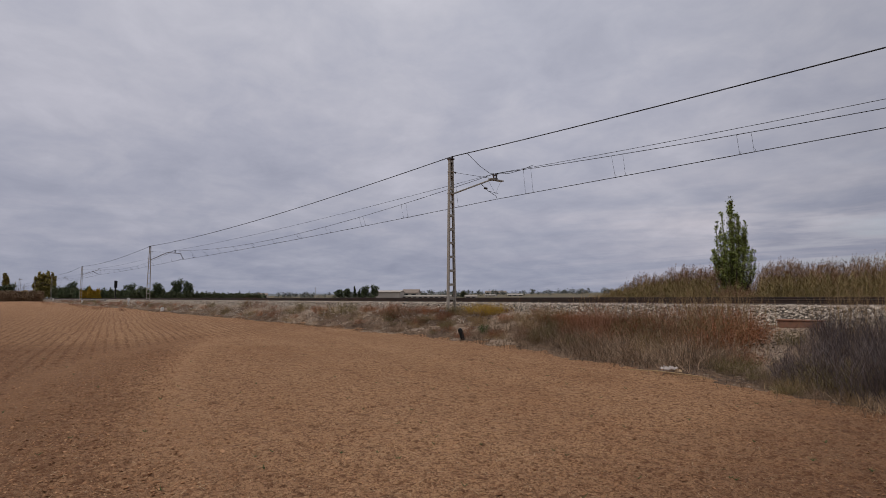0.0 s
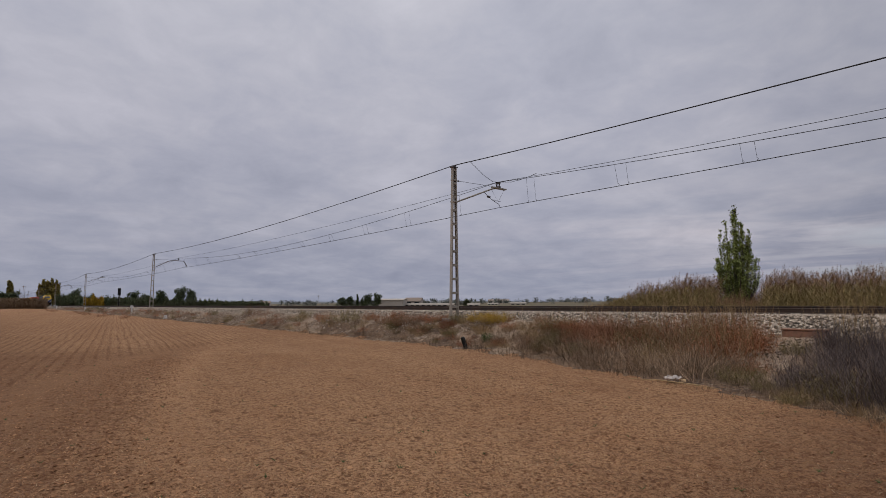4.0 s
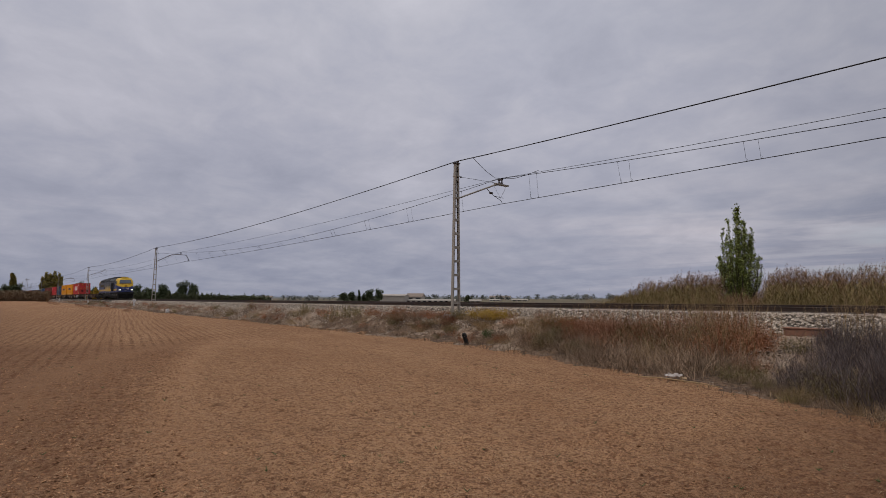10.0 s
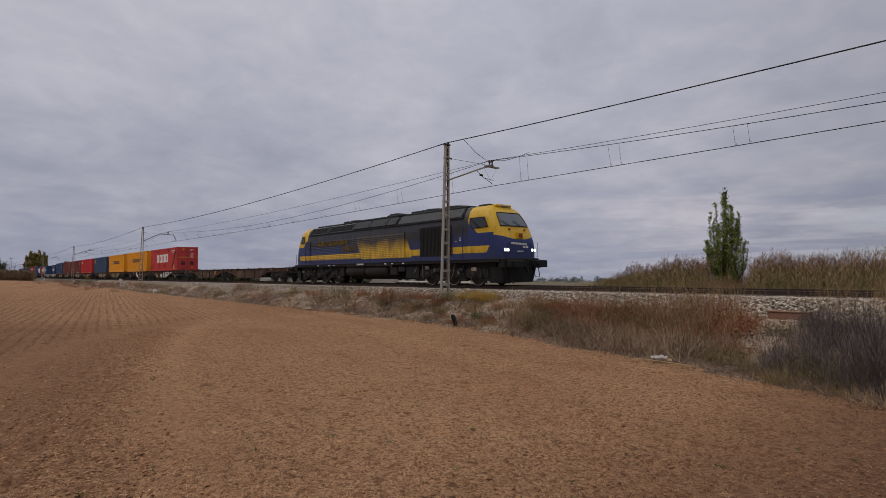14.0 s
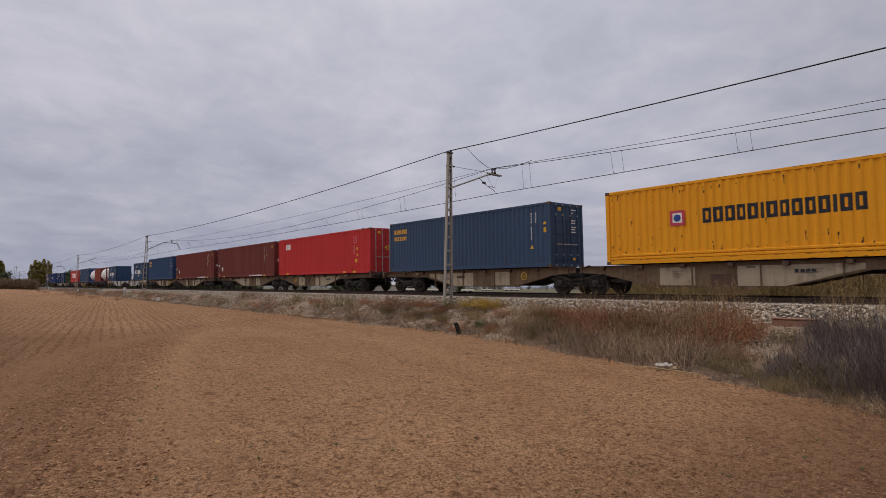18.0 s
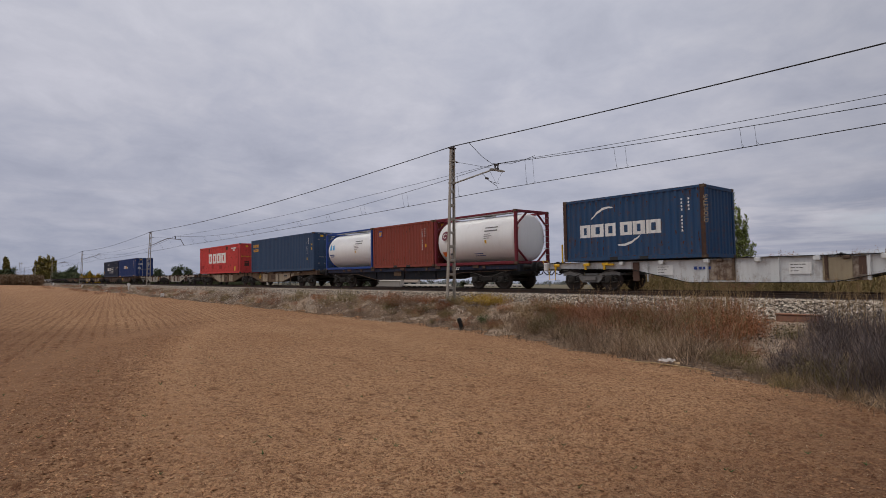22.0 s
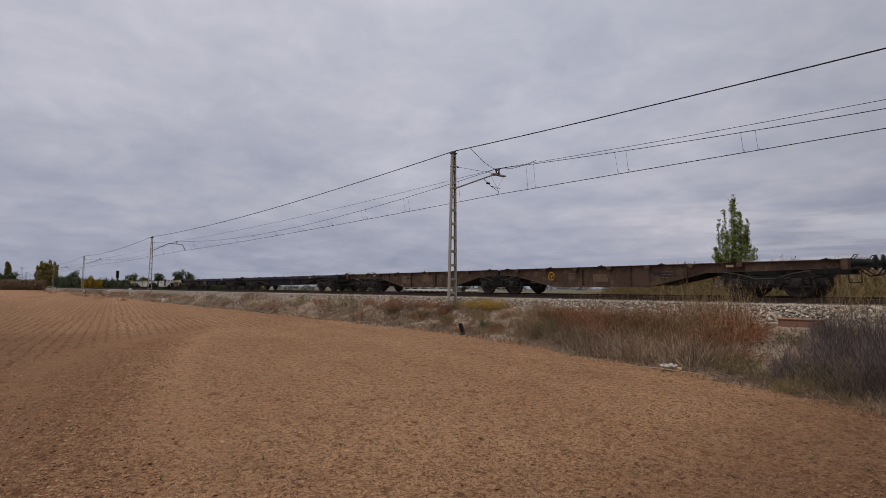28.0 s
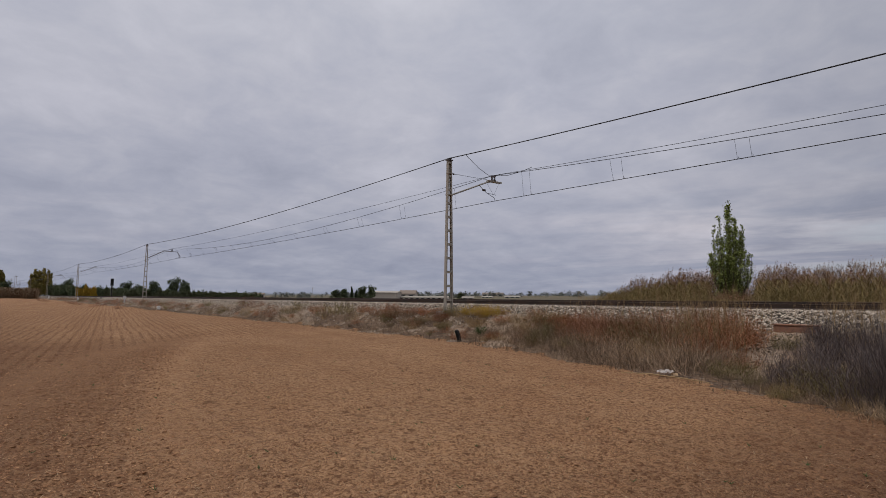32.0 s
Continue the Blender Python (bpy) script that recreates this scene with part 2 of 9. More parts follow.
    col = m.mix(m.ramp(bands, (0.35, 0.35), (0.62, 0.0)), col, (0.31, 0.145, 0.068))
    # shade of the small hollows between crumbs put into the colour
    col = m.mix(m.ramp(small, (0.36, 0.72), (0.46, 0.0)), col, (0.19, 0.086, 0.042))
    col = m.mix(m.ramp(m.noise(0.55, 4, 0.6, 0.6), (0.36, 0.22), (0.50, 0.0)), col, (0.25, 0.112, 0.056))
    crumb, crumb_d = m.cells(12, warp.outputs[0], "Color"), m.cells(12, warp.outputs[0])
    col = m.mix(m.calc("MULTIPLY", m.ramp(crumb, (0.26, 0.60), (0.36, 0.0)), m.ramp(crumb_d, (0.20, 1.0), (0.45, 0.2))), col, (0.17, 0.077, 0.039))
    col = m.mix(m.calc("MULTIPLY", m.ramp(crumb, (0.66, 0.0), (0.76, 0.40)), m.ramp(crumb_d, (0.15, 1.0), (0.40, 0.0))), col, (0.62, 0.38, 0.215))
    col = m.mix(m.ramp(tone, (0.22, 0.68), (0.38, 0.0)), col, (0.165, 0.073, 0.036))
    col = m.mix(m.ramp(tone, (0.60, 0.0), (0.85, 0.45)), col, (0.60, 0.36, 0.20))
    col = m.mix(m.ramp(tone2, (0.22, 0.66), (0.38, 0.0)), col, (0.145, 0.064, 0.032))
    col = m.mix(m.ramp(tone2, (0.66, 0.0), (0.90, 0.35)), col, (0.62, 0.38, 0.215))
    # row holes are sunk by the bump and also shaded in the colour
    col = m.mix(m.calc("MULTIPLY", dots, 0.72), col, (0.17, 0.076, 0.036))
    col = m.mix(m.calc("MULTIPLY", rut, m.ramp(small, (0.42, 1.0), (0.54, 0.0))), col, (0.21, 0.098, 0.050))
    col = m.mix(wheel, col, (0.50, 0.285, 0.153))
    # darker towards the near left, inside the wheel tracks
    rough = m.calc("MULTIPLY", reach, m.ramp(m.calc("ADD", m.calc("MULTIPLY", inner, 0.2), m.calc("MULTIPLY", mid, 0.5)), (0.30, 0.0), (0.55, 0.42)))
    col = m.mix(rough, col, (0.20, 0.094, 0.048))
    # darker clod-sized spots, singly and in loose groups
    for size, part_of, k in ((5.5, 0.60, 0.75), (2.3, 0.66, 0.55)):
        d, c = m.cells(size, warp.outputs[0]), m.cells(size, warp.outputs[0], "Color")
        spot = m.calc("MULTIPLY", m.ramp(d, (0.14, 1.0), (0.26, 0.0)), m.ramp(c, (part_of, 0.0), (part_of + 0.04, 1.0)))
        col = m.mix(m.calc("MULTIPLY", spot, k), col, (0.145, 0.066, 0.034))
    # lens falloff painted into the soil: darker at the near left and right
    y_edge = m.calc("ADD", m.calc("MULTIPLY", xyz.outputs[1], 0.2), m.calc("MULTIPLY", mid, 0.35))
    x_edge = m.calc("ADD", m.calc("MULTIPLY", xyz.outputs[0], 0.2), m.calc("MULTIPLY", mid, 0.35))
    corner_dim = m.calc("MAXIMUM", m.ramp(y_edge, (0.22, 0.25), (0.85, 0.0)), m.ramp(m.calc("ADD", x_edge, 0.72), (0.12, 0.0), (0.72, 0.80)))
    col = m.mix(corner_dim, col, (0.125, 0.058, 0.032))
    h = m.calc("ADD", m.calc("MULTIPLY", lump, -0.9), m.calc("MULTIPLY", bits, -0.35))
    h = m.calc("ADD", h, m.calc("MULTIPLY", small, 0.9))
    h = m.calc("SUBTRACT", h, m.calc("MULTIPLY", dots, 0.6))
    h = m.calc("MULTIPLY", h, m.calc("SUBTRACT", 1.0, m.calc("MULTIPLY", wheel, 0.4)))
    m.bump(h, 0.95, 0.048)
    return m.done(col, 0.95, 0.0, 0.12)


def litter_material():
    """Dark dead litter, dust and pale grit on the bank."""
    m = Nodes("bank_litter")
    a, b, c = m.noise(0.8, 5, 0.65), m.noise(9, 5, 0.7), m.noise(45, 4, 0.7)
    tone = m.cells(20, None, "Color")
    col = m.mix(m.ramp(a, (0.35, 0.0), (0.60, 1.0)), (0.120, 0.078, 0.053), (0.25, 0.162, 0.102))
    xyz = m.node("ShaderNodeSeparateXYZ")
    m.put(xyz.inputs[0], m.coord)
    west = m.ramp(m.calc("MULTIPLY", xyz.outputs[0], -0.05), (0.55, 0.15), (0.80, 1.0))
    col = m.mix(m.calc("MULTIPLY", west, m.ramp(a, (0.54, 0.0), (0.62, 0.8))), col, (0.42, 0.335, 0.26))
    col = m.mix(m.ramp(b, (0.38, 0.85), (0.50, 0.0)), col, (0.050, 0.038, 0.032))
    col = m.mix(m.ramp(tone, (0.74, 0.0), (0.88, 0.55)), col, (0.40, 0.32, 0.25))
    m.bump(m.calc("ADD", b, m.calc("MULTIPLY", c, 0.5)), 0.9, 0.05)
    return m.done(col, 0.95, 0.0, 0.15)


def dust_material():
    """Pale trodden dust with grit."""
    m = Nodes("pale_dust")
    a, b = m.noise(2.2, 5, 0.65), m.noise(14, 5, 0.7)
    col = m.mix(m.ramp(a, (0.35, 0.0), (0.65, 1.0)), (0.30, 0.21, 0.145), (0.45, 0.345, 0.25))
    col = m.mix(m.ramp(b, (0.36, 0.75), (0.50, 0.0)), col, (0.13, 0.088, 0.060))
    m.bump(m.calc("ADD", b, m.noise(50, 4, 0.7)), 0.8, 0.04)
    return m.done(col, 0.95, 0.0, 0.15)


def meadow_material():
    m = Nodes("far_meadow")
    a = m.noise(0.05, 4, 0.6, 0.3, m.place((0.25, 1, 1)))
    col = m.mix(m.ramp(a, (0.35, 0.0), (0.65, 1.0)), (0.165, 0.132, 0.085), (0.235, 0.185, 0.12))
    col = m.mix(m.ramp(m.noise(0.008, 4, 0.6, 0.2, m.place((0.3, 1, 1))), (0.42, 0.0), (0.58, 0.8)), col, (0.115, 0.108, 0.070))
    col = m.mix(m.ramp(m.noise(3, 5, 0.7), (0.35, 0.5), (0.6, 0.0)), col, (0.10, 0.085, 0.05))
    m.bump(m.noise(6, 4, 0.7), 0.6, 0.05)
    return m.done(col, 0.95, 0.0, 0.15)


def stone_material(name, a, b, c):
    m = Nodes(name)
    r = m.island()
    col = m.mix(r, a, b)
    col = m.mix(m.ramp(m.noise(9, 4, 0.6), (0.4, 0.0), (0.7, 0.7)), col, c)
    m.bump(m.noise(40, 4, 0.6), 0.3, 0.01)
    return m.done(col, 0.9, 0.0, 0.2)


MAT = {}


def mats():
    M = MAT
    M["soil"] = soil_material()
    M["litter"] = litter_material()
    M["meadow"] = meadow_material()
    M["clod"] = stone_material("soil_clods", (0.20, 0.090, 0.043), (0.60, 0.345, 0.185), (0.38, 0.195, 0.095))
    M["dimmed_dark_clod"] = stone_material("dimmed_dark_soil_clods", (0.15, 0.070, 0.036), (0.42, 0.225, 0.115), (0.24, 0.118, 0.060))
    M["dust"] = dust_material()
    M["straw"] = leafy("straw", (0.34, 0.21, 0.11), (0.62, 0.46, 0.28))
    M["ballast"] = stone_material("ballast_stone", (0.24, 0.195, 0.152), (0.70, 0.60, 0.485), (0.20, 0.15, 0.112))
    M["rubble"] = stone_material("tan_limestone_rubble", (0.20, 0.15, 0.11), (0.46, 0.37, 0.28), (0.15, 0.11, 0.08))
    # bed coloured dark, standing in for shade between the loose stones
    M["shaded_ballast_bed"] = stone_material("shaded_ballast_bed", (0.085, 0.07, 0.058), (0.11, 0.092, 0.076), (0.05, 0.042, 0.036))
    M["rail"] = grime("rail_steel", (0.05, 0.034, 0.026), 0.7, 0.75, 0.0, (0.12, 0.06, 0.035))
    M["rail_head"] = flat("rail_head", (0.35, 0.34, 0.33), 0.35, 0.9)
    M["concrete"] = stone_material("concrete", (0.27, 0.25, 0.22), (0.32, 0.295, 0.26), (0.20, 0.175, 0.15))
    M["white_concrete"] = stone_material("whitewashed_concrete", (0.66, 0.65, 0.62), (0.74, 0.73, 0.70), (0.5, 0.47, 0.43))
    M["galv"] = paint("aged_galvanised_steel", (0.36, 0.328, 0.28), 0.45, 0.6, rust=(0.24, 0.15, 0.09), rust_at=0.70)
    M["dark_galv"] = paint("rusty_dark_tube", (0.10, 0.082, 0.068), 0.6, 0.7, rust_at=0.6)
    M["wire"] = flat("wire", (0.016, 0.016, 0.018), 0.7, 0.0)
    M["copper"] = flat("contact_wire", (0.018, 0.017, 0.017), 0.7, 0.0)
    M["porcelain"] = flat("brown_porcelain", (0.05, 0.035, 0.03), 0.25)
    M["black"] = grime("black_grime", (0.009, 0.0085, 0.008), 0.5, 0.85, 0.0, (0.024, 0.020, 0.016))
    M["bogie"] = grime("bogie_grime", (0.017, 0.015, 0.013), 0.6, 0.9, 0.0, (0.045, 0.034, 0.025))
    M["bogie_grey"] = grime("grey_bogie_paint", (0.24, 0.235, 0.225), 0.6, 0.85, 0.0, (0.07, 0.055, 0.045))
    M["spring_steel"] = grime("spring_steel", (0.075, 0.066, 0.057), 0.5, 0.7, 0.0, (0.035, 0.03, 0.026))
    M["wheel"] = grime("wheel_steel", (0.035, 0.028, 0.024), 0.5, 0.75, 0.0, (0.065, 0.042, 0.03))
    M["tread"] = flat("wheel_tread", (0.5, 0.49, 0.47), 0.3, 0.9)
    M["opdr"] = paint("faded_red_paint", (0.62, 0.062, 0.056), 0.5, 0.6, rust=(0.13, 0.035, 0.03), rust_at=0.62, fade=0.5)
    M["cai"] = paint("bright_red_paint", (0.56, 0.028, 0.030), 0.18, 0.5)
    M["yellow"] = paint("orange_yellow_paint", (0.90, 0.365, 0.008), 0.24, 0.5, rust_at=0.68)
    M["navy"] = paint("slate_navy_paint", (0.036, 0.074, 0.145), 0.24, 0.5, rust_at=0.74)
    M["seablue"] = paint("sea_blue_paint", (0.020, 0.065, 0.158), 0.25, 0.5, rust_at=0.74)
    M["cma"] = paint("worn_blue_paint", (0.018, 0.065, 0.152), 0.7, 0.55, rust=(0.12, 0.06, 0.04), rust_at=0.66)
    M["unit"] = paint("deep_blue_paint", (0.008, 0.034, 0.145), 0.14, 0.45, rust_at=0.8)
    M["cma45"] = paint("dark_navy_paint", (0.014, 0.024, 0.052), 0.3, 0.5, rust_at=0.76)
    M["brown"] = paint("brown_red_paint", (0.165, 0.033, 0.025), 0.22, 0.55, rust_at=0.74)
    M["brown20"] = paint("rust_brown_paint", (0.27, 0.055, 0.036), 0.45, 0.6, rust_at=0.68)
    M["tank_red"] = paint("wine_red_frame", (0.17, 0.014, 0.026), 0.3, 0.5)
    M["tank_blue"] = paint("royal_blue_frame", (0.018, 0.06, 0.26), 0.25, 0.5)
    M["tank_white"] = paint("tank_cladding", (0.90, 0.89, 0.865), 0.12, 0.45, rust=(0.45, 0.40, 0.33), rust_at=0.76)
    M["wag_brown"] = paint("rusty_brown_wagon", (0.085, 0.050, 0.036), 0.8, 0.75, rust=(0.17, 0.12, 0.075), dirt=(0.055, 0.042, 0.034), rust_at=0.60)
    M["wag_cream"] = paint("dirty_cream_wagon", (0.18, 0.122, 0.074), 0.8, 0.75, rust=(0.11, 0.055, 0.035), dirt=(0.10, 0.075, 0.055), rust_at=0.60)
    M["wag_white"] = paint("soiled_white_wagon", (0.70, 0.705, 0.69), 0.34, 0.7, rust=(0.17, 0.085, 0.05), dirt=(0.24, 0.18, 0.13), rust_at=0.60)
    M["rust_white"] = paint("rust_stained_white", (0.40, 0.33, 0.26), 1.0, 0.75, rust=(0.10, 0.055, 0.035), dirt=(0.14, 0.085, 0.055), rust_at=0.56)
    M["wag_grey"] = paint("grey_cream_wagon", (0.54, 0.505, 0.43), 0.5, 0.7, rust=(0.14, 0.075, 0.045), dirt=(0.15, 0.12, 0.095), rust_at=0.62)
    M["wag_dark"] = paint("dark_blue_wagon", (0.012, 0.014, 0.020), 0.7, 0.7, rust=(0.09, 0.05, 0.035), dirt=(0.028, 0.025, 0.024), rust_at=0.66)
    M["blue_sill"] = paint("blue_sill_paint", (0.014, 0.022, 0.052), 0.7, 0.65, rust_at=0.66)
    M["dark_post"] = paint("dark_rusty_post", (0.060, 0.032, 0.024), 0.7, 0.7, rust=(0.14, 0.06, 0.03), rust_at=0.6)
    M["red_patch"] = paint("dark_red_patch", (0.40, 0.030, 0.032), 0.5, 0.6, rust_at=0.66)
    M["rust_patch"] = paint("brown_primer_patch", (0.085, 0.030, 0.024), 0.6, 0.7, rust_at=0.6)
    M["rust_chip"] = paint("bare_rust", (0.065, 0.026, 0.014), 0.5, 0.85, rust=(0.13, 0.05, 0.02), rust_at=0.55)
    M["patch_cream"] = paint("cream_repair_patch", (0.36, 0.29, 0.19), 0.6, 0.7)
    M["cream_panel"] = paint("soiled_cream_panel", (0.42, 0.345, 0.245), 0.55, 0.7, rust=(0.16, 0.09, 0.05), dirt=(0.20, 0.15, 0.10), rust_at=0.62)
    M["patch_brown"] = paint("brown_repair_patch", (0.10, 0.055, 0.04), 0.6, 0.7)
    M["white"] = paint("white_lettering_paint", (0.84, 0.83, 0.79), 0.35, 0.6, rust=(0.42, 0.22, 0.14), rust_at=0.68)
    M["flaked_white"] = paint("flaking_white_paint", (0.90, 0.875, 0.83), 0.40, 0.65, rust=(0.40, 0.13, 0.06), dirt=(0.60, 0.42, 0.30), rust_at=0.64)
    M["black_paint"] = flat("black_lettering_paint", (0.012, 0.013, 0.02), 0.5)
    M["faint_text"] = flat("worn_grey_lettering", (0.16, 0.15, 0.14), 0.6)
    M["amber"] = flat("amber_lettering_paint", (0.72, 0.36, 0.02), 0.5)
    M["warn"] = flat("warning_yellow", (0.72, 0.42, 0.015), 0.5)
    M["logo_blue"] = flat("logo_blue", (0.02, 0.055, 0.25), 0.5)
    M["sky_blue"] = flat("drop_blue", (0.07, 0.40, 0.72), 0.5)
    M["logo_red"] = flat("logo_red", (0.55, 0.05, 0.09), 0.5)
    M["maroon"] = flat("maroon_sign", (0.15, 0.015, 0.03), 0.5)
    M["orange"] = flat("orange_placard", (0.75, 0.17, 0.02), 0.5)
    M["rod"] = paint("door_rod_steel", (0.42, 0.41, 0.40), 0.5, 0.45)
    M["seal"] = flat("rubber_seal", (0.02, 0.02, 0.02), 0.7)
    M["loco_blue"] = paint("locomotive_blue", (0.020, 0.038, 0.165), 0.35, 0.4, rust=(0.03, 0.028, 0.03), dirt=(0.03, 0.03, 0.032), rust_at=0.72, fade=0.1)
    M["loco_yellow"] = paint("locomotive_yellow", (0.66, 0.40, 0.018), 0.35, 0.45, rust=(0.10, 0.08, 0.03), dirt=(0.07, 0.06, 0.03), rust_at=0.70, fade=0.1)
    M["loco_soot"] = paint("sooty_dark_grey", (0.028, 0.029, 0.031), 0.5, 0.65, rust=(0.02, 0.02, 0.02), dirt=(0.02, 0.02, 0.02))
    M["loco_grey"] = paint("roof_grey", (0.040, 0.043, 0.046), 0.6, 0.5, rust=(0.03, 0.03, 0.03), dirt=(0.03, 0.03, 0.03))
    M["lens"] = flat("lamp_lens", (0.7, 0.7, 0.72), 0.1)
    M["red_lens"] = flat("red_lens", (0.35, 0.03, 0.01), 0.2)
    M["old_brick"] = stone_material("weathered_red_concrete", (0.27, 0.135, 0.090), (0.32, 0.165, 0.112), (0.20, 0.125, 0.088))
    g = Nodes("dark_glass")
    M["glass"] = g.done((0.02, 0.024, 0.028), 0.06, 0.0, 0.6)
    g = Nodes("windscreen")
    M["screen"] = g.done((0.10, 0.12, 0.14), 0.05, 0.0, 0.8)
    g = Nodes("headlight")
    g.put(g.bsdf.inputs["Emission Color"], (1.0, 0.95, 0.85))
    g.put(g.bsdf.inputs["Emission Strength"], 1.2)
    M["headlight"] = g.done((0.9, 0.9, 0.88), 0.2)


mats()


# ---- building blocks ----
class Shape:
    """Collects vertices and faces of one mesh."""

    def __init__(self):
        self.v, self.f, self.s = [], [], []

    def add(self, verts, faces, smooth=False):
        o = len(self.v)
        self.v += [tuple(p) for p in verts]
        self.f += [tuple(i + o for i in f) for f in faces]
        self.s += [smooth] * len(faces)
        return self

    def box(self, lo, hi, c=0.0):
        x0, y0, z0 = lo
        x1, y1, z1 = hi
        if not c:
            v = [(x, y, z) for x in (x0, x1) for y in (y0, y1) for z in (z0, z1)]
            return self.add(v, [(0, 1, 3, 2), (4, 6, 7, 5), (0, 4, 5, 1), (2, 3, 7, 6), (0, 2, 6, 4), (1, 5, 7, 3)])
        c = min(c, (x1 - x0) * 0.45, (y1 - y0) * 0.45, (z1 - z0) * 0.45)
        v, idx = [], {}
        X, Y, Z = (x0, x1), (y0, y1), (z0, z1)
        for i in (0, 1):
            for j in (0, 1):
                for k in (0, 1):
                    p = (X[i], Y[j], Z[k])
                    q = (c if i == 0 else -c, c if j == 0 else -c, c if k == 0 else -c)
                    idx[i, j, k] = len(v)
                    v += [(p[0], p[1] + q[1], p[2] + q[2]), (p[0] + q[0], p[1], p[2] + q[2]), (p[0] + q[0], p[1] + q[1], p[2])]
        f = []
        for i in (0, 1):
            a = [idx[i, 0, 0], idx[i, 1, 0], idx[i, 1, 1], idx[i, 0, 1]]
            f.append(tuple(a if i else a[::-1]))
            a = [idx[0, i, 0] + 1, idx[0, i, 1] + 1, idx[1, i, 1] + 1, idx[1, i, 0] + 1]
            f.append(tuple(a if i else a[::-1]))
            a = [idx[0, 0, i] + 2, idx[1, 0, i] + 2, idx[1, 1, i] + 2, idx[0, 1, i] + 2]
            f.append(tuple(a if i else a[::-1]))
        for i in (0, 1):
            for j in (0, 1):
                f.append((idx[i, j, 0], idx[i, j, 1], idx[i, j, 1] + 1, idx[i, j, 0] + 1))
                f.append((idx[i, 0, j], idx[i, 0, j] + 2, idx[i, 1, j] + 2, idx[i, 1, j]))
                f.append((idx[0, i, j] + 1, idx[0, i, j] + 2, idx[1, i, j] + 2, idx[1, i, j] + 1))
                for k in (0, 1):
                    b = idx[i, j, k]
                    f.append((b, b + 1, b + 2))
        return self.add(v, f)

    def tube(self, path, r, n=8, caps=True, smooth=True):
        """A round bar along a path; r may be a list."""
        pts = [Vector(p) for p in path]
        rs = r if isinstance(r, (list, tuple)) else [r] * len(pts)
        v = []
        up = None
        for i, p in enumerate(pts):
            d = (pts[min(i + 1, len(pts) - 1)] - pts[max(i - 1, 0)]).normalized()
            if up is None:
                up = d.orthogonal().normalized()
            a = (up - d * up.dot(d))
            a = a.normalized() if a.length > 1e-6 else d.orthogonal().normalized()
            up = a
            b = d.cross(a)
            v += [p + (a * math.cos(2 * math.pi * k / n) + b * math.sin(2 * math.pi * k / n)) * rs[i] for k in range(n)]
        f = [(i * n + k, i * n + (k + 1) % n, (i + 1) * n + (k + 1) % n, (i + 1) * n + k) for i in range(len(pts) - 1) for k in range(n)]
        self.add(v, f, smooth)
        if caps:
            m = (len(pts) - 1) * n
            self.add(v[:n], [tuple(range(n))[::-1]])
            self.add(v[m:m + n], [tuple(range(n))])
        return self

    def lathe(self, profile, center, axis="y", n=20, smooth=True, caps=True):
        """Turns (along, radius) pairs round an axis through center."""
        v = []
        for a, r in profile:
            for k in range(n):
                c, s = math.cos(2 * math.pi * k / n) * r, math.sin(2 * math.pi * k / n) * r
                p = {"x": (a, c, s), "y": (c, a, s), "z": (c, s, a)}[axis]
                v.append((p[0] + center[0], p[1] + center[1], p[2] + center[2]))
        m = len(profile)
        f = [(i * n + k, i * n + (k + 1) % n, (i + 1) * n + (k + 1) % n, (i + 1) * n + k) for i in range(m - 1) for k in range(n)]
        self.add(v, f, smooth)
        if caps:
            self.add(v[:n], [tuple(range(n))])
            self.add(v[-n:], [tuple(range(n))[::-1]])
        return self

    def prism(self, outline, lo, hi, axis="y"):
        """Extrudes a closed outline of pairs along an axis. Pairs are (x, z) for y, (y, z) for x, (x, y) for z."""
        n = len(outline)

        def at(p, t):
            return {"y": (p[0], t, p[1]), "x": (t, p[0], p[1]), "z": (p[0], p[1], t)}[axis]

        v = [at(p, lo) for p in outline] + [at(p, hi) for p in outline]
        f = [(i, (i + 1) % n, n + (i + 1) % n, n + i) for i in range(n)]
        f += [tuple(range(n))[::-1], tuple(range(n, 2 * n))]
        return self.add(v, f)

    def mesh(self, name):
        me = bpy.data.meshes.new(name)
        me.from_pydata(self.v, [], self.f)
        me.polygons.foreach_set("use_smooth", self.s)
        me.update()
        return me


def fixed_normals(me):
    bm = bmesh.new()
    bm.from_mesh(me)
    bmesh.ops.recalc_face_normals(bm, faces=bm.faces)
    bm.to_mesh(me)
    bm.free()
    return me


def part(name, shape, material, parent, label="", at=None):
    """One mesh object under a thing or a part."""
    me = shape if isinstance(shape, bpy.types.Mesh) else fixed_normals(shape.mesh(name))
    if not me.materials:
        me.materials.append(MAT[material] if isinstance(material, str) else material)
    ob = new(name, me)
    ob.parent = parent
    if at is not None:
        ob.matrix_basis = at if isinstance(at, Matrix) else Matrix.Translation(at)
    return tagged(ob, label)


def thing(name, label, category, group="", kind="", shape=None, material=None, at=None):
    """A top-level thing: an Empty, or a mesh if it has a shape."""
    me = None
    if shape is not None:
        me = shape if isinstance(shape, bpy.types.Mesh) else fixed_normals(shape.mesh(name))
        if not me.materials:
            me.materials.append(MAT[material])
    ob = new(name, me)
    if at is not None:
        ob.matrix_basis = at if isinstance(at, Matrix) else Matrix.Translation(at)
    return tagged(ob, label, category, group, kind)


def shared(shape, name, material):
    me = fixed_normals(shape.mesh(name))
    me.materials.append(MAT[material])
    return me


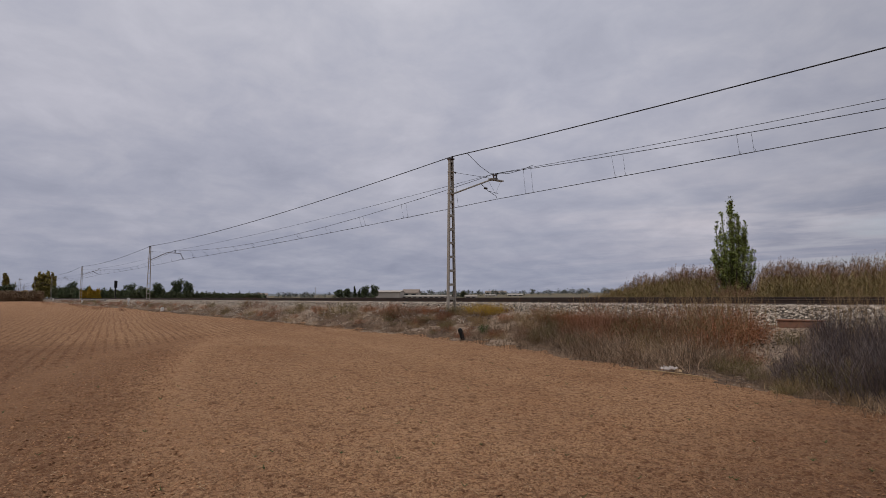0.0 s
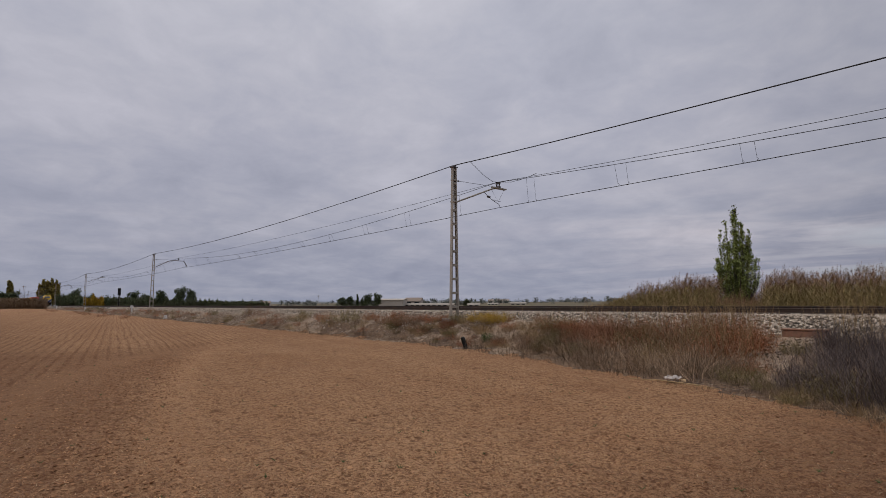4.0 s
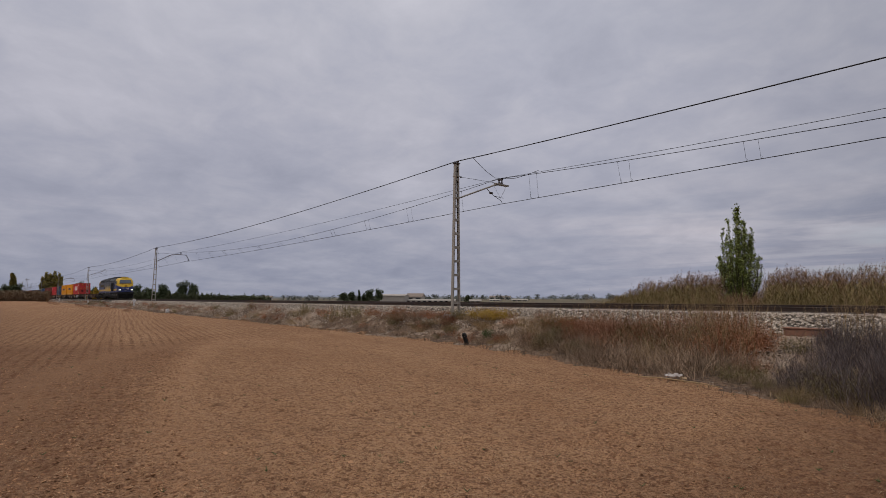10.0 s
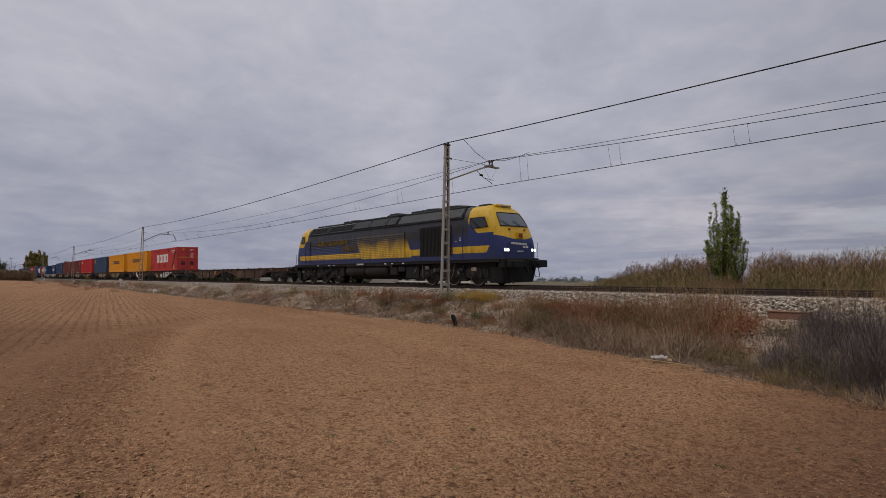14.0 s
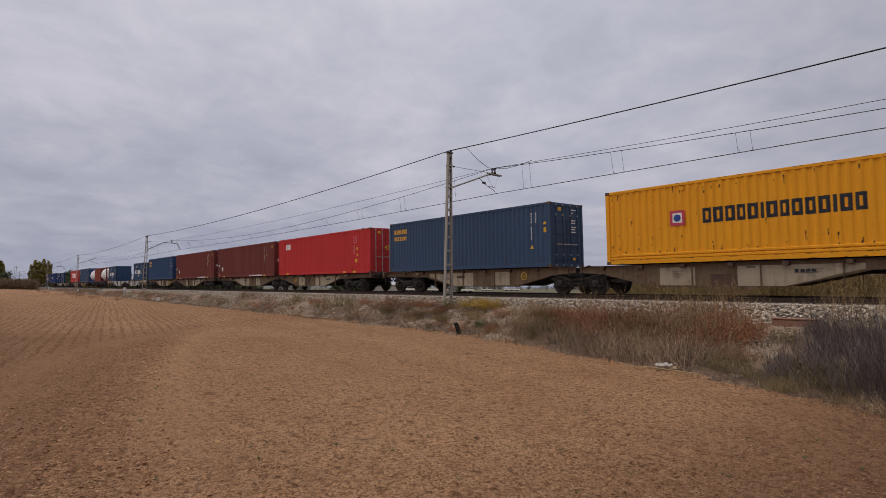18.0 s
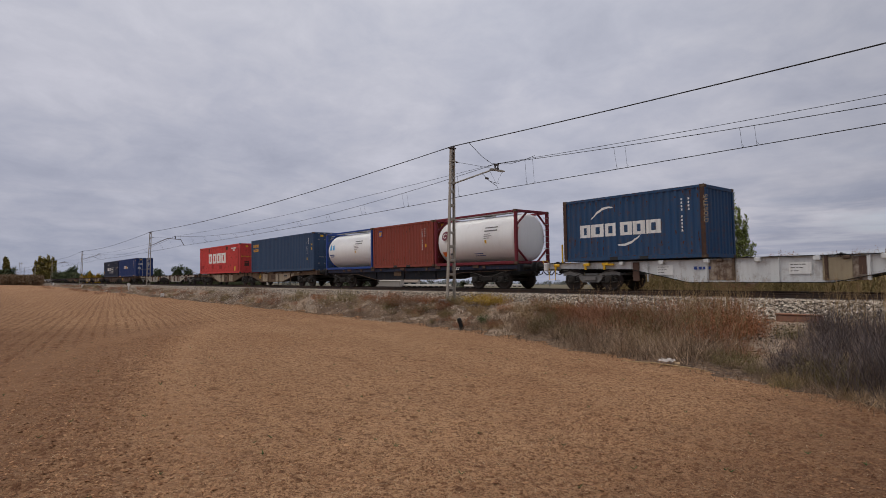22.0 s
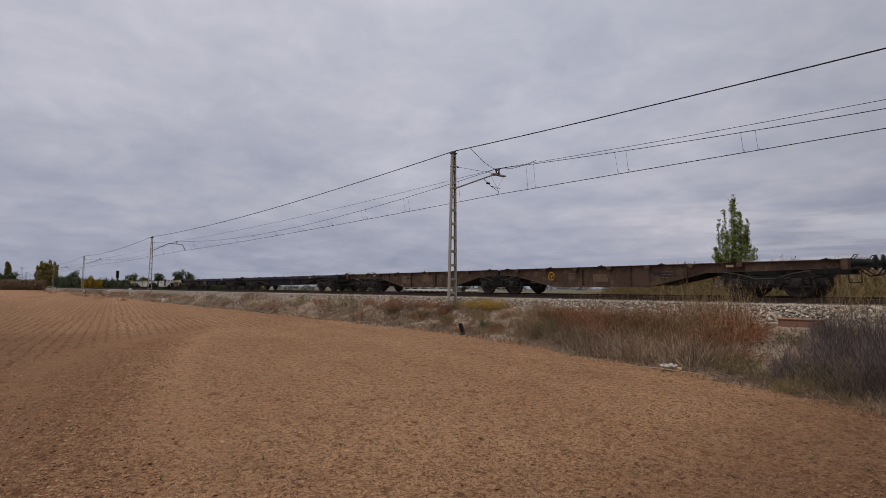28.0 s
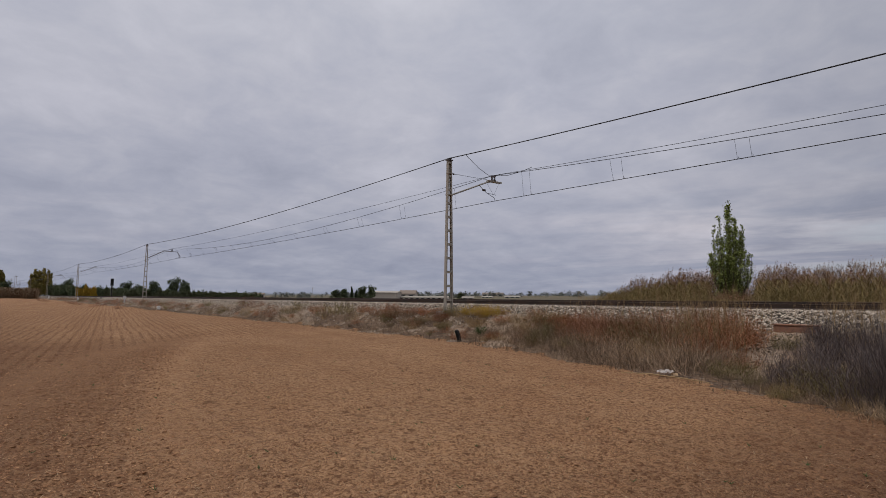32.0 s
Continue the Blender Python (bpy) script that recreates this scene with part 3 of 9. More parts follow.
def text_mesh(words, size, name, material):
    """Flat lettering in the x-z plane, read from -y, starting at the origin."""
    cu = bpy.data.curves.new(name, "FONT")
    cu.body, cu.size, cu.extrude, cu.offset = words, size, 0.002, 0.012 * size
    ob = bpy.data.objects.new(name, cu)
    scene.collection.objects.link(ob)
    me = bpy.data.meshes.new_from_object(ob.evaluated_get(bpy.context.evaluated_depsgraph_get()))
    bpy.data.objects.remove(ob)
    me.transform(Matrix.Rotation(radians(90), 4, "X"))
    me.materials.clear()
    me.materials.append(MAT[material])
    return me


def hash_noise(x, y, seed=0):
    """Smooth value noise on arrays."""
    xi, yi = np.floor(x), np.floor(y)
    fx, fy = x - xi, y - yi
    fx, fy = fx * fx * (3 - 2 * fx), fy * fy * (3 - 2 * fy)

    def h(a, b):
        s = np.sin(a * 127.1 + b * 311.7 + seed * 74.7) * 43758.5453
        return s - np.floor(s)

    return (h(xi, yi) * (1 - fx) + h(xi + 1, yi) * fx) * (1 - fy) + (h(xi, yi + 1) * (1 - fx) + h(xi + 1, yi + 1) * fx) * fy


# ---- ground: one sheet out to the horizon ----
EDGE_X = (-4000, -300, -60, -31, -16.7, -10, -5, -3.4, -2, 2, 10, 60)
EDGE_Y = (15.4, 15.4, 15.5, 15.2, 14.3, 12.8, 11.0, 10.4, 9.7, 7.6, 4.0, -14)


def field_edge(x):
    return np.interp(x, EDGE_X, EDGE_Y)


def ground_z(x, y):
    """Height of the bare ground."""
    x, y = np.asarray(x, float), np.asarray(y, float)
    field = np.interp(-x, (30, 90, 150, 300, 600), (0.0, 0.22, 0.48, 0.95, 1.1))
    e = field_edge(x)
    k = np.clip((y - e) / np.maximum(17.6 - e, 0.5), 0, 1)
    k = k * k * (3 - 2 * k)
    top = np.interp(x, (-17, -9), (1.02, 0.86))
    top = top + (1.02 - top) * np.clip((y - 20.5) / 3, 0, 1)
    z = field * (1 - k) + top * k
    back = np.clip((y - 24) / 14, 0, 1)
    z = np.where(y > 24, 1.02 - 0.5 * back * back * (3 - 2 * back), z)
    z = z + 0.013 * np.clip(y - 230, 0, 600)
    near = np.exp(-np.hypot(x, y) / 40)
    ripple = (hash_noise(x * 3.1, y * 3.1, 1) - 0.5) * 0.05 + (hash_noise(x * 7.3, y * 7.3, 2) - 0.5) * 0.035
    ripple = ripple + (hash_noise(x * 13.0, y * 13.0, 4) - 0.5) * 0.034
    soft = (hash_noise(x * 0.35, y * 0.35, 3) - 0.5) * 0.10
    bed = np.clip((np.abs(y - TRACK_Y) - 2.2) / 1.2, 0, 1)
    return z + (ripple * near + soft * (y < 60)) * bed


def grown(lo, hi, step, far, ratio=1.13):
    out = list(np.arange(lo, hi + 1e-6, step))
    for sgn, start in ((-1, lo), (1, hi)):
        d, p, more = step, start, []
        while abs(p) < far:
            d *= ratio
            p += sgn * d
            more.append(p)
        out = more[::-1] + out if sgn < 0 else out + more
    return np.array(out)


def graded(lo, hi, lo2, hi2, step, far):
    """Grid lines: fine from lo to hi, coarser to lo2 and hi2, then ever wider."""
    fine = list(np.arange(lo, hi, step))
    up = list(np.arange(hi, hi2, 0.14))
    down = list(np.arange(lo - 0.10, lo2, -0.10))[::-1]
    outer = grown(down[0] if down else lo, up[-1], 0.14, far)
    outer = outer[(outer < (down[0] if down else lo) - 0.05) | (outer > up[-1] + 0.05)]
    return np.array(sorted(set(outer.tolist() + down + fine + up)))


def build_ground():
    xs, ys = graded(-12, 1.5, -36, 8, 0.07, 4600), graded(0.2, 12.5, -1.5, 24, 0.07, 4600)
    X, Y = np.meshgrid(xs, ys)
    Z = ground_z(X, Y)
    nx, ny = len(xs), len(ys)
    v = np.stack([X.ravel(), Y.ravel(), Z.ravel()], 1)
    i = (np.arange(ny - 1)[:, None] * nx + np.arange(nx - 1)[None]).ravel()
    f = np.stack([i, i + 1, i + nx + 1, i + nx], 1)
    me = bpy.data.meshes.new("ground")
    me.from_pydata(v.tolist(), [], f.tolist())
    me.polygons.foreach_set("use_smooth", [True] * len(f))
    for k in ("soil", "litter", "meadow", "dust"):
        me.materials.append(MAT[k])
    cx, cy = v[f[:, 0], 0], v[f[:, 0], 1]
    wob = (hash_noise(cx * 1.1, cy * 1.1, 9) - 0.5) * 0.9 + (hash_noise(cx * 4.0, cy * 4.0, 10) - 0.5) * 0.5
    bank = (cy > field_edge(cx) + wob + 0.1) & (cy < 24)
    kind = np.where(cy > 24 + wob, 2, np.where(bank, 1, 0)).astype(np.int32)
    # trodden dust: the gully below the slab, and bare patches along the foot of the bank
    way = np.abs(cx - np.interp(cy, (12.0, 13.0, 16.8), (-4.6, -5.0, -5.35))) + 0.25 * wob
    gully = (way < 0.42) & (cy > 12.0) & (cy < 16.9)
    bare = (cx < -13) & (cx > -75) & (hash_noise(cx * 0.45, cy * 1.1, 12) + 0.25 * wob > 0.62)
    kind = np.where((kind == 1) & (gully | bare), 3, kind).astype(np.int32)
    me.polygons.foreach_set("material_index", kind)
    tagged(new("ground", me), "bare tilled brown field with crumbly dry soil", "field", kind="structure")


build_ground()


# ---- track ----
def build_track():
    x0, x1 = -760.0, 260.0
    c, s = math.cos(radians(CANT)), math.sin(radians(CANT))

    def lift(y, z):
        return (TRACK_Y + y * c - z * s, RAIL_Z + z * c + y * s)

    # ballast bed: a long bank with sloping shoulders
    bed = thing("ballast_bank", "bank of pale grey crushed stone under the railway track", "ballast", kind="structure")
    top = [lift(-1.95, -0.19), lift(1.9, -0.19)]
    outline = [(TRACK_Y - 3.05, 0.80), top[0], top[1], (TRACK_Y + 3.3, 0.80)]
    # its dark colour carries the shade of the gaps between stones
    part("stone_bed", Shape().prism(outline, x0, x1, "x"), "shaded_ballast_bed", bed)
    track = thing("railway_track", "single railway track of rusty rails on concrete sleepers", "railway track", kind="structure")
    prof = [(-0.075, -0.17), (0.075, -0.17), (0.075, -0.158), (0.012, -0.135), (0.012, -0.045), (0.036, -0.032), (0.036, -0.004), (0.03, 0.0),
            (-0.03, 0.0), (-0.036, -0.004), (-0.036, -0.032), (-0.012, -0.045), (-0.012, -0.135), (-0.075, -0.158)]
    for side in (-1, 1):
        part("rail", Shape().prism([lift(side * 0.87 + a, b) for a, b in prof], x0, x1, "x"), "rail", track, "rust-brown steel rail")
    sl = Shape().box((-0.13, -1.18, -0.36), (0.13, 1.18, -0.176), 0.02)
    me = shared(sl, "sleeper", "concrete")
    for i in range(190):
        part("sleeper", me, None, track, at=pose(-100 + i * 0.6, TRACK_Y, RAIL_Z, CANT))


build_track()


def rough_stone(rng, r, flatten=0.75):
    """Vertices and faces of one small angular stone."""
    v = []
    for x, y, z in ((1, 0, 0), (-1, 0, 0), (0, 1, 0), (0, -1, 0), (0, 0, 1), (0, 0, -1), (0.6, 0.6, 0.5), (-0.6, -0.6, 0.4)):
        k = r * rng.uniform(0.75, 1.25)
        v.append((x * k, y * k, z * k * flatten))
    f = [(0, 6, 4), (6, 2, 4), (2, 1, 4), (1, 7, 4), (7, 3, 4), (3, 0, 4), (0, 2, 6), (1, 3, 7), (0, 5, 2), (2, 5, 1), (1, 5, 3), (3, 5, 0)]
    return v, f


def scatter_stones(name, label, category, material, spots, rng, seeds=24, flatten=0.75):
    """Joined loose stones: spots are (x, y, z, radius)."""
    protos = [rough_stone(rng, 1.0, flatten) for _ in range(seeds)]
    V, F, o = [], [], 0
    for x, y, z, r in spots:
        v, f = protos[rng.randrange(seeds)]
        a = rng.uniform(0, 6.28)
        ca, sa, t = math.cos(a) * r, math.sin(a) * r, rng.uniform(-0.4, 0.4)
        for p in v:
            zx = p[2] + p[0] * t
            V.append((x + p[0] * ca - p[1] * sa, y + p[0] * sa + p[1] * ca, z + zx * r))
        F += [(i + o, j + o, k + o) for i, j, k in f]
        o += len(v)
    me = bpy.data.meshes.new(name)
    me.from_pydata(V, [], F)
    me.materials.append(MAT[material])
    return tagged(new(name, me), label, category, kind="stuff")


def build_stones():
    rng = random.Random(5)
    c, s = math.cos(radians(CANT)), math.sin(radians(CANT))
    ty, tz = TRACK_Y - 1.95 * c + 0.19 * s, RAIL_Z - 0.19 * c - 1.95 * s
    by, bz = TRACK_Y - 3.05, 0.80
    spots = []
    for i in range(34000):
        u = rng.random() ** 1.7
        x = 5 - u * 121 if i % 12 else rng.uniform(-300, -110)
        k = rng.uniform(-0.42, 1.05)
        if k < 0:
            y, z = ty - k * 2.1, tz - k * 2.1 * s
        else:
            y, z = ty + (by - ty) * k, tz + (bz - tz) * k
            z += 0.02
        spots.append((x, y, z, rng.uniform(0.031, 0.068)))
    for i in range(5200):
        x = 6 - rng.random() ** 1.3 * 100
        y = 17.5 - abs(rng.gauss(0, 0.65))
        if -6.2 < x < -4.2 and y < 17.2:
            continue
        spots.append((x, y, float(ground_z(x, y)), rng.uniform(0.02, 0.06)))
    # pale gravel washed down between the weeds
    for i in range(26):
        cx, cy = -13 - 52 * rng.random(), rng.uniform(15.9, 17.0)
        for _ in range(150):
            x, y = cx + rng.gauss(0, 0.8), cy + rng.gauss(0, 0.22)
            spots.append((x, y, float(ground_z(x, y)) + 0.01, rng.uniform(0.015, 0.045)))
    scatter_stones("ballast_stones", "loose pale grey and tan crushed ballast stones", "ballast", "ballast", spots, rng)
    spots, corner_dim = [], []
    for i in range(52000):
        d = 3.4 + 17 * rng.random() ** 1.4
        a = radians(rng.uniform(-102, 2))
        x, y = d * math.sin(a), d * math.cos(a)
        if x < -5 and i % 3:
            # clods lie in the harrow's rows
            along, across = -0.987 * x + 0.162 * y, 0.162 * x + 0.987 * y
            across = round(across / 0.34) * 0.34 + rng.gauss(0, 0.045)
            x, y = -0.987 * along + 0.162 * across, 0.162 * along + 0.987 * across
        if y < -0.6 or y > float(field_edge(x)) + 0.4:
            continue
        r = min(0.034, rng.lognormvariate(-4.9, 0.42))
        # clods at the near right share the soil's painted lens falloff
        (corner_dim if x > -4.4 + rng.gauss(0, 0.8) else spots).append((x, y, float(ground_z(x, y)) + r * 0.2, r))
    scatter_stones("soil_clods", "small dry brown clods lying on the tilled field", "soil", "clod", spots, rng, flatten=0.6)
    # clods dimmed by painted lens falloff, and dark ones turned up between the wheel tracks
    spots = corner_dim
    for i in range(2600):
        x = -4.5 - 14 * rng.random() ** 1.3
        y = 0.0095 * x * x - 0.0716 * x + 0.886 - abs(rng.gauss(0.9, 0.7))
        r = rng.uniform(0.009, 0.024)
        spots.append((x, y, float(ground_z(x, y)) + r * 0.1, r))
    scatter_stones("damp_clods", "dark clods between wheel tracks, and clods dimmed by painted lens falloff", "soil", "dimmed_dark_clod", spots, rng, flatten=0.6)


build_stones()


# ---- overhead line ----
def build_pole(x, far_arm):
    """A battened steel pole with its arm; the arm with a bent end on every second pole."""
    z0, z1 = 1.03, 8.30
    pole = thing("overhead_line_pole", "weathered grey battened steel pole carrying overhead railway wires", "pole", "poles along the track", at=(x, POLE_Y, 0))

    def half(z):
        return 0.235 - 0.135 * (z - z0) / (z1 - z0)

    for sgn in (-1, 1):
        s = Shape()
        a, b = half(z0) * sgn, half(z1) * sgn
        for lo, hi, dy0, dy1 in ((-0.075, 0.075, 0.0, 0.012), (-0.075, -0.063, -0.05, 0.0), (0.063, 0.075, -0.05, 0.0)):
            ya, yb = sorted((a + dy0 * sgn, a + dy1 * sgn))
            yc, yd = sorted((b + dy0 * sgn, b + dy1 * sgn))
            s.add([(lo, ya, z0), (hi, ya, z0), (hi, yb, z0), (lo, yb, z0), (lo, yc, z1), (hi, yc, z1), (hi, yd, z1), (lo, yd, z1)],
                  [(3, 2, 1, 0), (4, 5, 6, 7), (0, 1, 5, 4), (1, 2, 6, 5), (2, 3, 7, 6), (3, 0, 4, 7)])
        part("leg", s, "galv", pole)
    z = z0 + 0.55
    while z < z1:
        h = half(z)
        for fx in (-1, 1):
            part("batten", Shape().box((0.066 * fx - 0.006, -h, z - 0.055), (0.066 * fx + 0.006, h, z + 0.055), 0.003), "galv", pole)
        z += 0.66
    part("footing", Shape().box((-0.42, -0.42, 0.7), (0.42, 0.42, 1.06), 0.03), "concrete", pole, "weathered concrete footing")
    # cap and feeder insulator
    part("cap", Shape().box((-0.11, -0.16, z1 - 0.02), (0.11, 0.16, z1 + 0.04), 0.008), "porcelain", pole)
    part("feeder_insulator", Shape().tube([(-0.14, 0, z1 + 0.11), (-0.08, 0, z1 + 0.03), (0.08, 0, z1 + 0.03), (0.14, 0, z1 + 0.11)], 0.045, 6), "porcelain", pole)
    for zz in (6.62, 7.68):
        part("collar", Shape().box((-0.10, -half(zz) - 0.02, zz - 0.035), (0.10, half(zz) + 0.02, zz + 0.035), 0.006), "galv", pole)
    # bracket arm
    y1 = TRACK_Y - POLE_Y - 0.35
    ya = half(6.62)
    if far_arm:
        path = [(0, ya, 6.62), (0, y1 - 0.9, 7.66), (0, y1 + 0.75, 7.62), (0, y1 + 1.15, 6.92)]
    else:
        path = [(0, ya, 6.62), (0, y1 - 0.35, 7.62), (0, y1 + 0.05, 7.70)]
    part("bracket_arm", Shape().tube(path, 0.040, 8), "dark_galv" if far_arm or x < -30 else "galv", pole)
    if not far_arm:
        part("cross_beam", Shape().box((-0.10, y1 - 0.35, 7.66), (-0.03, y1 + 0.62, 7.73), 0.01).box((0.03, y1 - 0.35, 7.66), (0.10, y1 + 0.62, 7.73), 0.01), "galv", pole)
    part("stay_rod", Shape().tube([(0, half(7.68), 7.68), (0, y1 - 0.25, 7.74)], 0.010, 6), "wire", pole)
    part("stay_insulator", Shape().lathe([(0.0, 0.02), (0.03, 0.045), (0.08, 0.045), (0.11, 0.02)], (0, half(7.68) + 0.12, 7.68), "y", 8), "porcelain", pole)
    part("wire_saddle", Shape().box((-0.13, y1 + 0.0, 7.72), (0.13, y1 + 0.14, 7.80), 0.01).box((-0.16, y1 + 0.03, 7.92), (0.16, y1 + 0.11, 8.0), 0.012)
         .box((-0.12, y1 + 0.04, 7.78), (-0.07, y1 + 0.10, 7.94)).box((0.07, y1 + 0.04, 7.78), (0.12, y1 + 0.10, 7.94)), "porcelain", pole)
    # steady arm that holds the contact wire
    yc = TRACK_Y - POLE_Y + (0.18 if far_arm else -0.18)
    if far_arm:
        part("steady_arm", Shape().tube([(0, y1 + 1.13, 6.95), (0, yc + 0.3, 6.86), (0, yc, 6.73)], 0.014, 6), "wire", pole)
    else:
        part("steady_arm", Shape().tube([(0, y1 - 0.95, 7.36), (0, y1 - 0.42, 7.05), (0, yc - 0.05, 6.86), (0.02, yc, 6.74)], 0.014, 6)
             .tube([(0, y1 - 0.42, 7.05), (0.05, yc + 0.05, 7.0)], 0.012, 6), "wire", pole)
        part("arm_insulator", Shape().lathe([(-0.12, 0.02), (-0.09, 0.055), (-0.02, 0.06), (0.02, 0.06), (0.09, 0.055), (0.12, 0.02)], (0, y1 - 0.62, 7.17), "y", 8), "porcelain", pole)
        part("hanger", Shape().tube([(0, y1 - 0.45, 7.62), (0, yc - 0.1, 6.98), (0, y1 + 0.5, 7.66)], 0.006, 5), "wire", pole)
    return pole


def sagging(x0, x1, z, sag, y0, y1, n=28):
    return [(x0 + (x1 - x0) * i / n, y0 + (y1 - y0) * i / n, z - 4 * sag * (i / n) * (1 - i / n)) for i in range(n + 1)]


def build_line():
    ym = TRACK_Y - 0.30
    xs = [POLE_X + SPAN * k for k in range(1, -9, -1)]
    for k, x in enumerate(xs):
        if k != 0:
            build_pole(x, (k % 2 == 0))
    feeder = thing("feeder_cable", "dark twin feeder cable strung along the pole tops", "cable")
    carrier = thing("catenary_wire", "sagging dark carrier wire with short droppers", "cable")
    contact = thing("contact_wire", "taut dark contact wire over the track", "cable")
    extra = thing("auxiliary_wire", "thin dark auxiliary wire above the track", "cable")
    for k, (xb, xa) in enumerate(zip(xs, xs[1:])):
        sag_f, sag_c, sag_a, sag_w = (0.62, 1.06, 0.72, 0.06) if k == 0 else (0.50, 1.15, 0.33, 0.16)
        part("span", Shape().tube(sagging(xa, xb, 8.40, sag_f, POLE_Y - 0.03, POLE_Y - 0.03), 0.020, 6).tube(sagging(xa, xb, 8.43, sag_f + 0.03, POLE_Y + 0.01, POLE_Y + 0.01), 0.012, 6), "wire", feeder)
        part("span", Shape().tube(sagging(xa, xb, 8.02, sag_c, ym, ym), 0.013, 5), "wire", carrier)
        part("span", Shape().tube(sagging(xa, xb, 8.02, sag_a, ym - 0.02, ym - 0.02), 0.010, 5), "wire", extra)
        s = 0.18 if k % 2 == 0 else -0.18
        ya, yb = TRACK_Y - s, TRACK_Y + s
        part("span", Shape().tube(sagging(xa, xb, 6.70, sag_w, ya, yb), 0.015, 5), "copper", contact)
        for i in range(12):
            for off in ((-0.24, 0.24) if i != 11 else (0.0,)):
                d = 2.2 + i * 4.98 + off
                u = d / SPAN
                zt, zb = 8.02 - 4 * sag_c * u * (1 - u), 6.70 - 4 * sag_w * u * (1 - u)
                y = ya + (yb - ya) * u
                x = xa + d
                lean = 0.05 if off < 0 and i % 2 else 0.0
                sh = Shape().tube([(x - lean, ym, zt), (x, y, zb)], 0.0055, 4)
                sh.tube([(x, y, zb), (x + 0.05, y, zb + 0.06), (x, y, zb + 0.12)], 0.0055, 4)
                part("dropper", sh, "wire", carrier)
    # jumper loop at the near pole
    x = POLE_X
    part("jumper", Shape().tube([(x + 1.2, POLE_Y, 8.33), (x + 0.9, POLE_Y + 1.1, 7.95), (x + 0.45, POLE_Y + 2.2, 7.85), (x + 0.05, ym - 0.1, 8.0)], 0.012, 6), "wire", feeder)
    part("jumper", Shape().tube([(x + 0.1, ym, 8.0), (x + 1.0, ym, 7.86), (x + 1.9, ym, 7.9), (x + 2.6, ym, 8.0)], 0.012, 6), "wire", carrier)


build_line()


# ---- train ----
TRAIN = []          # (thing, place along the train)


def coupled(ob, s):
    TRAIN.append((ob, s))
    return ob


WHEEL_PROFILE = [(0.0, 0.10), (0.0, 0.30), (0.03, 0.34), (0.0, 0.39), (0.0, 0.455), (0.10, 0.46), (0.105, 0.485), (0.135, 0.48), (0.135, 0.1)]


def bogie_meshes():
    d = {}
    s = Shape()
    for sy in (-1, 1):
        y = sy * 1.0
        a, b = sorted((y - 0.05 * sy, y + 0.05 * sy))
        s.prism([(-1.38, 0.62), (-1.38, 0.74), (-1.05, 0.80), (-0.55, 0.72), (-0.32, 0.60), (0.32, 0.60), (0.55, 0.72), (1.05, 0.80), (1.38, 0.74),
                 (1.38, 0.62), (1.05, 0.66), (0.62, 0.58), (0.40, 0.34), (-0.40, 0.34), (-0.62, 0.58), (-1.05, 0.66)], a, b)
        a, b = sorted((y + 0.05 * sy, y + 0.13 * sy))
        s.box((-0.30, a, 0.42), (0.30, b, 0.58), 0.02)
    s.box((-0.30, -1.0, 0.45), (0.30, 1.0, 0.72), 0.03)
    for sx in (-1, 1):
        s.box((sx * 1.34 - 0.05, -1.0, 0.63), (sx * 1.34 + 0.05, 1.0, 0.72), 0.015)
    d["frame"] = shared(s, "bogie_frame", "bogie")
    d["grey_frame"] = shared(s, "bogie_frame", "bogie_grey")
    d["wheel"] = shared(Shape().lathe(WHEEL_PROFILE, (0, 0, 0), "y", 28), "wheel", "wheel")
    d["axle"] = shared(Shape().tube([(0, -1.02, 0), (0, 1.02, 0)], 0.075, 10), "axle", "wheel")
    d["box"] = shared(Shape().box((-0.17, -0.13, -0.17), (0.17, 0.11, 0.17), 0.04).lathe([(-0.17, 0.10), (-0.15, 0.125), (-0.12, 0.125)], (0, 0, 0), "y", 12)
                      .box((-0.36, -0.10, -0.13), (0.36, 0.10, -0.06), 0.02), "axle_box", "bogie")
    coil = [(0.075 * math.cos(t), 0.075 * math.sin(t), 0.012 * t - 0.11) for t in np.arange(0, 6.28 * 3.1, 0.9)]
    d["spring"] = shared(Shape().tube(coil, 0.02, 4), "spring", "spring_steel")
    d["pipe"] = shared(Shape().tube([(-1.3, 0, 0.86), (-0.8, 0, 0.78), (-0.3, 0, 0.63), (0.3, 0, 0.63), (0.8, 0, 0.78), (1.3, 0, 0.86)], 0.016, 5), "brake_pipe", "spring_steel")
    d["shoe"] = shared(Shape().prism([(0.0, -0.22), (0.07, -0.2), (0.09, 0.0), (0.07, 0.2), (0.0, 0.22)], -0.05, 0.05), "brake_shoe", "bogie")
    return d


BOGIE = bogie_meshes()


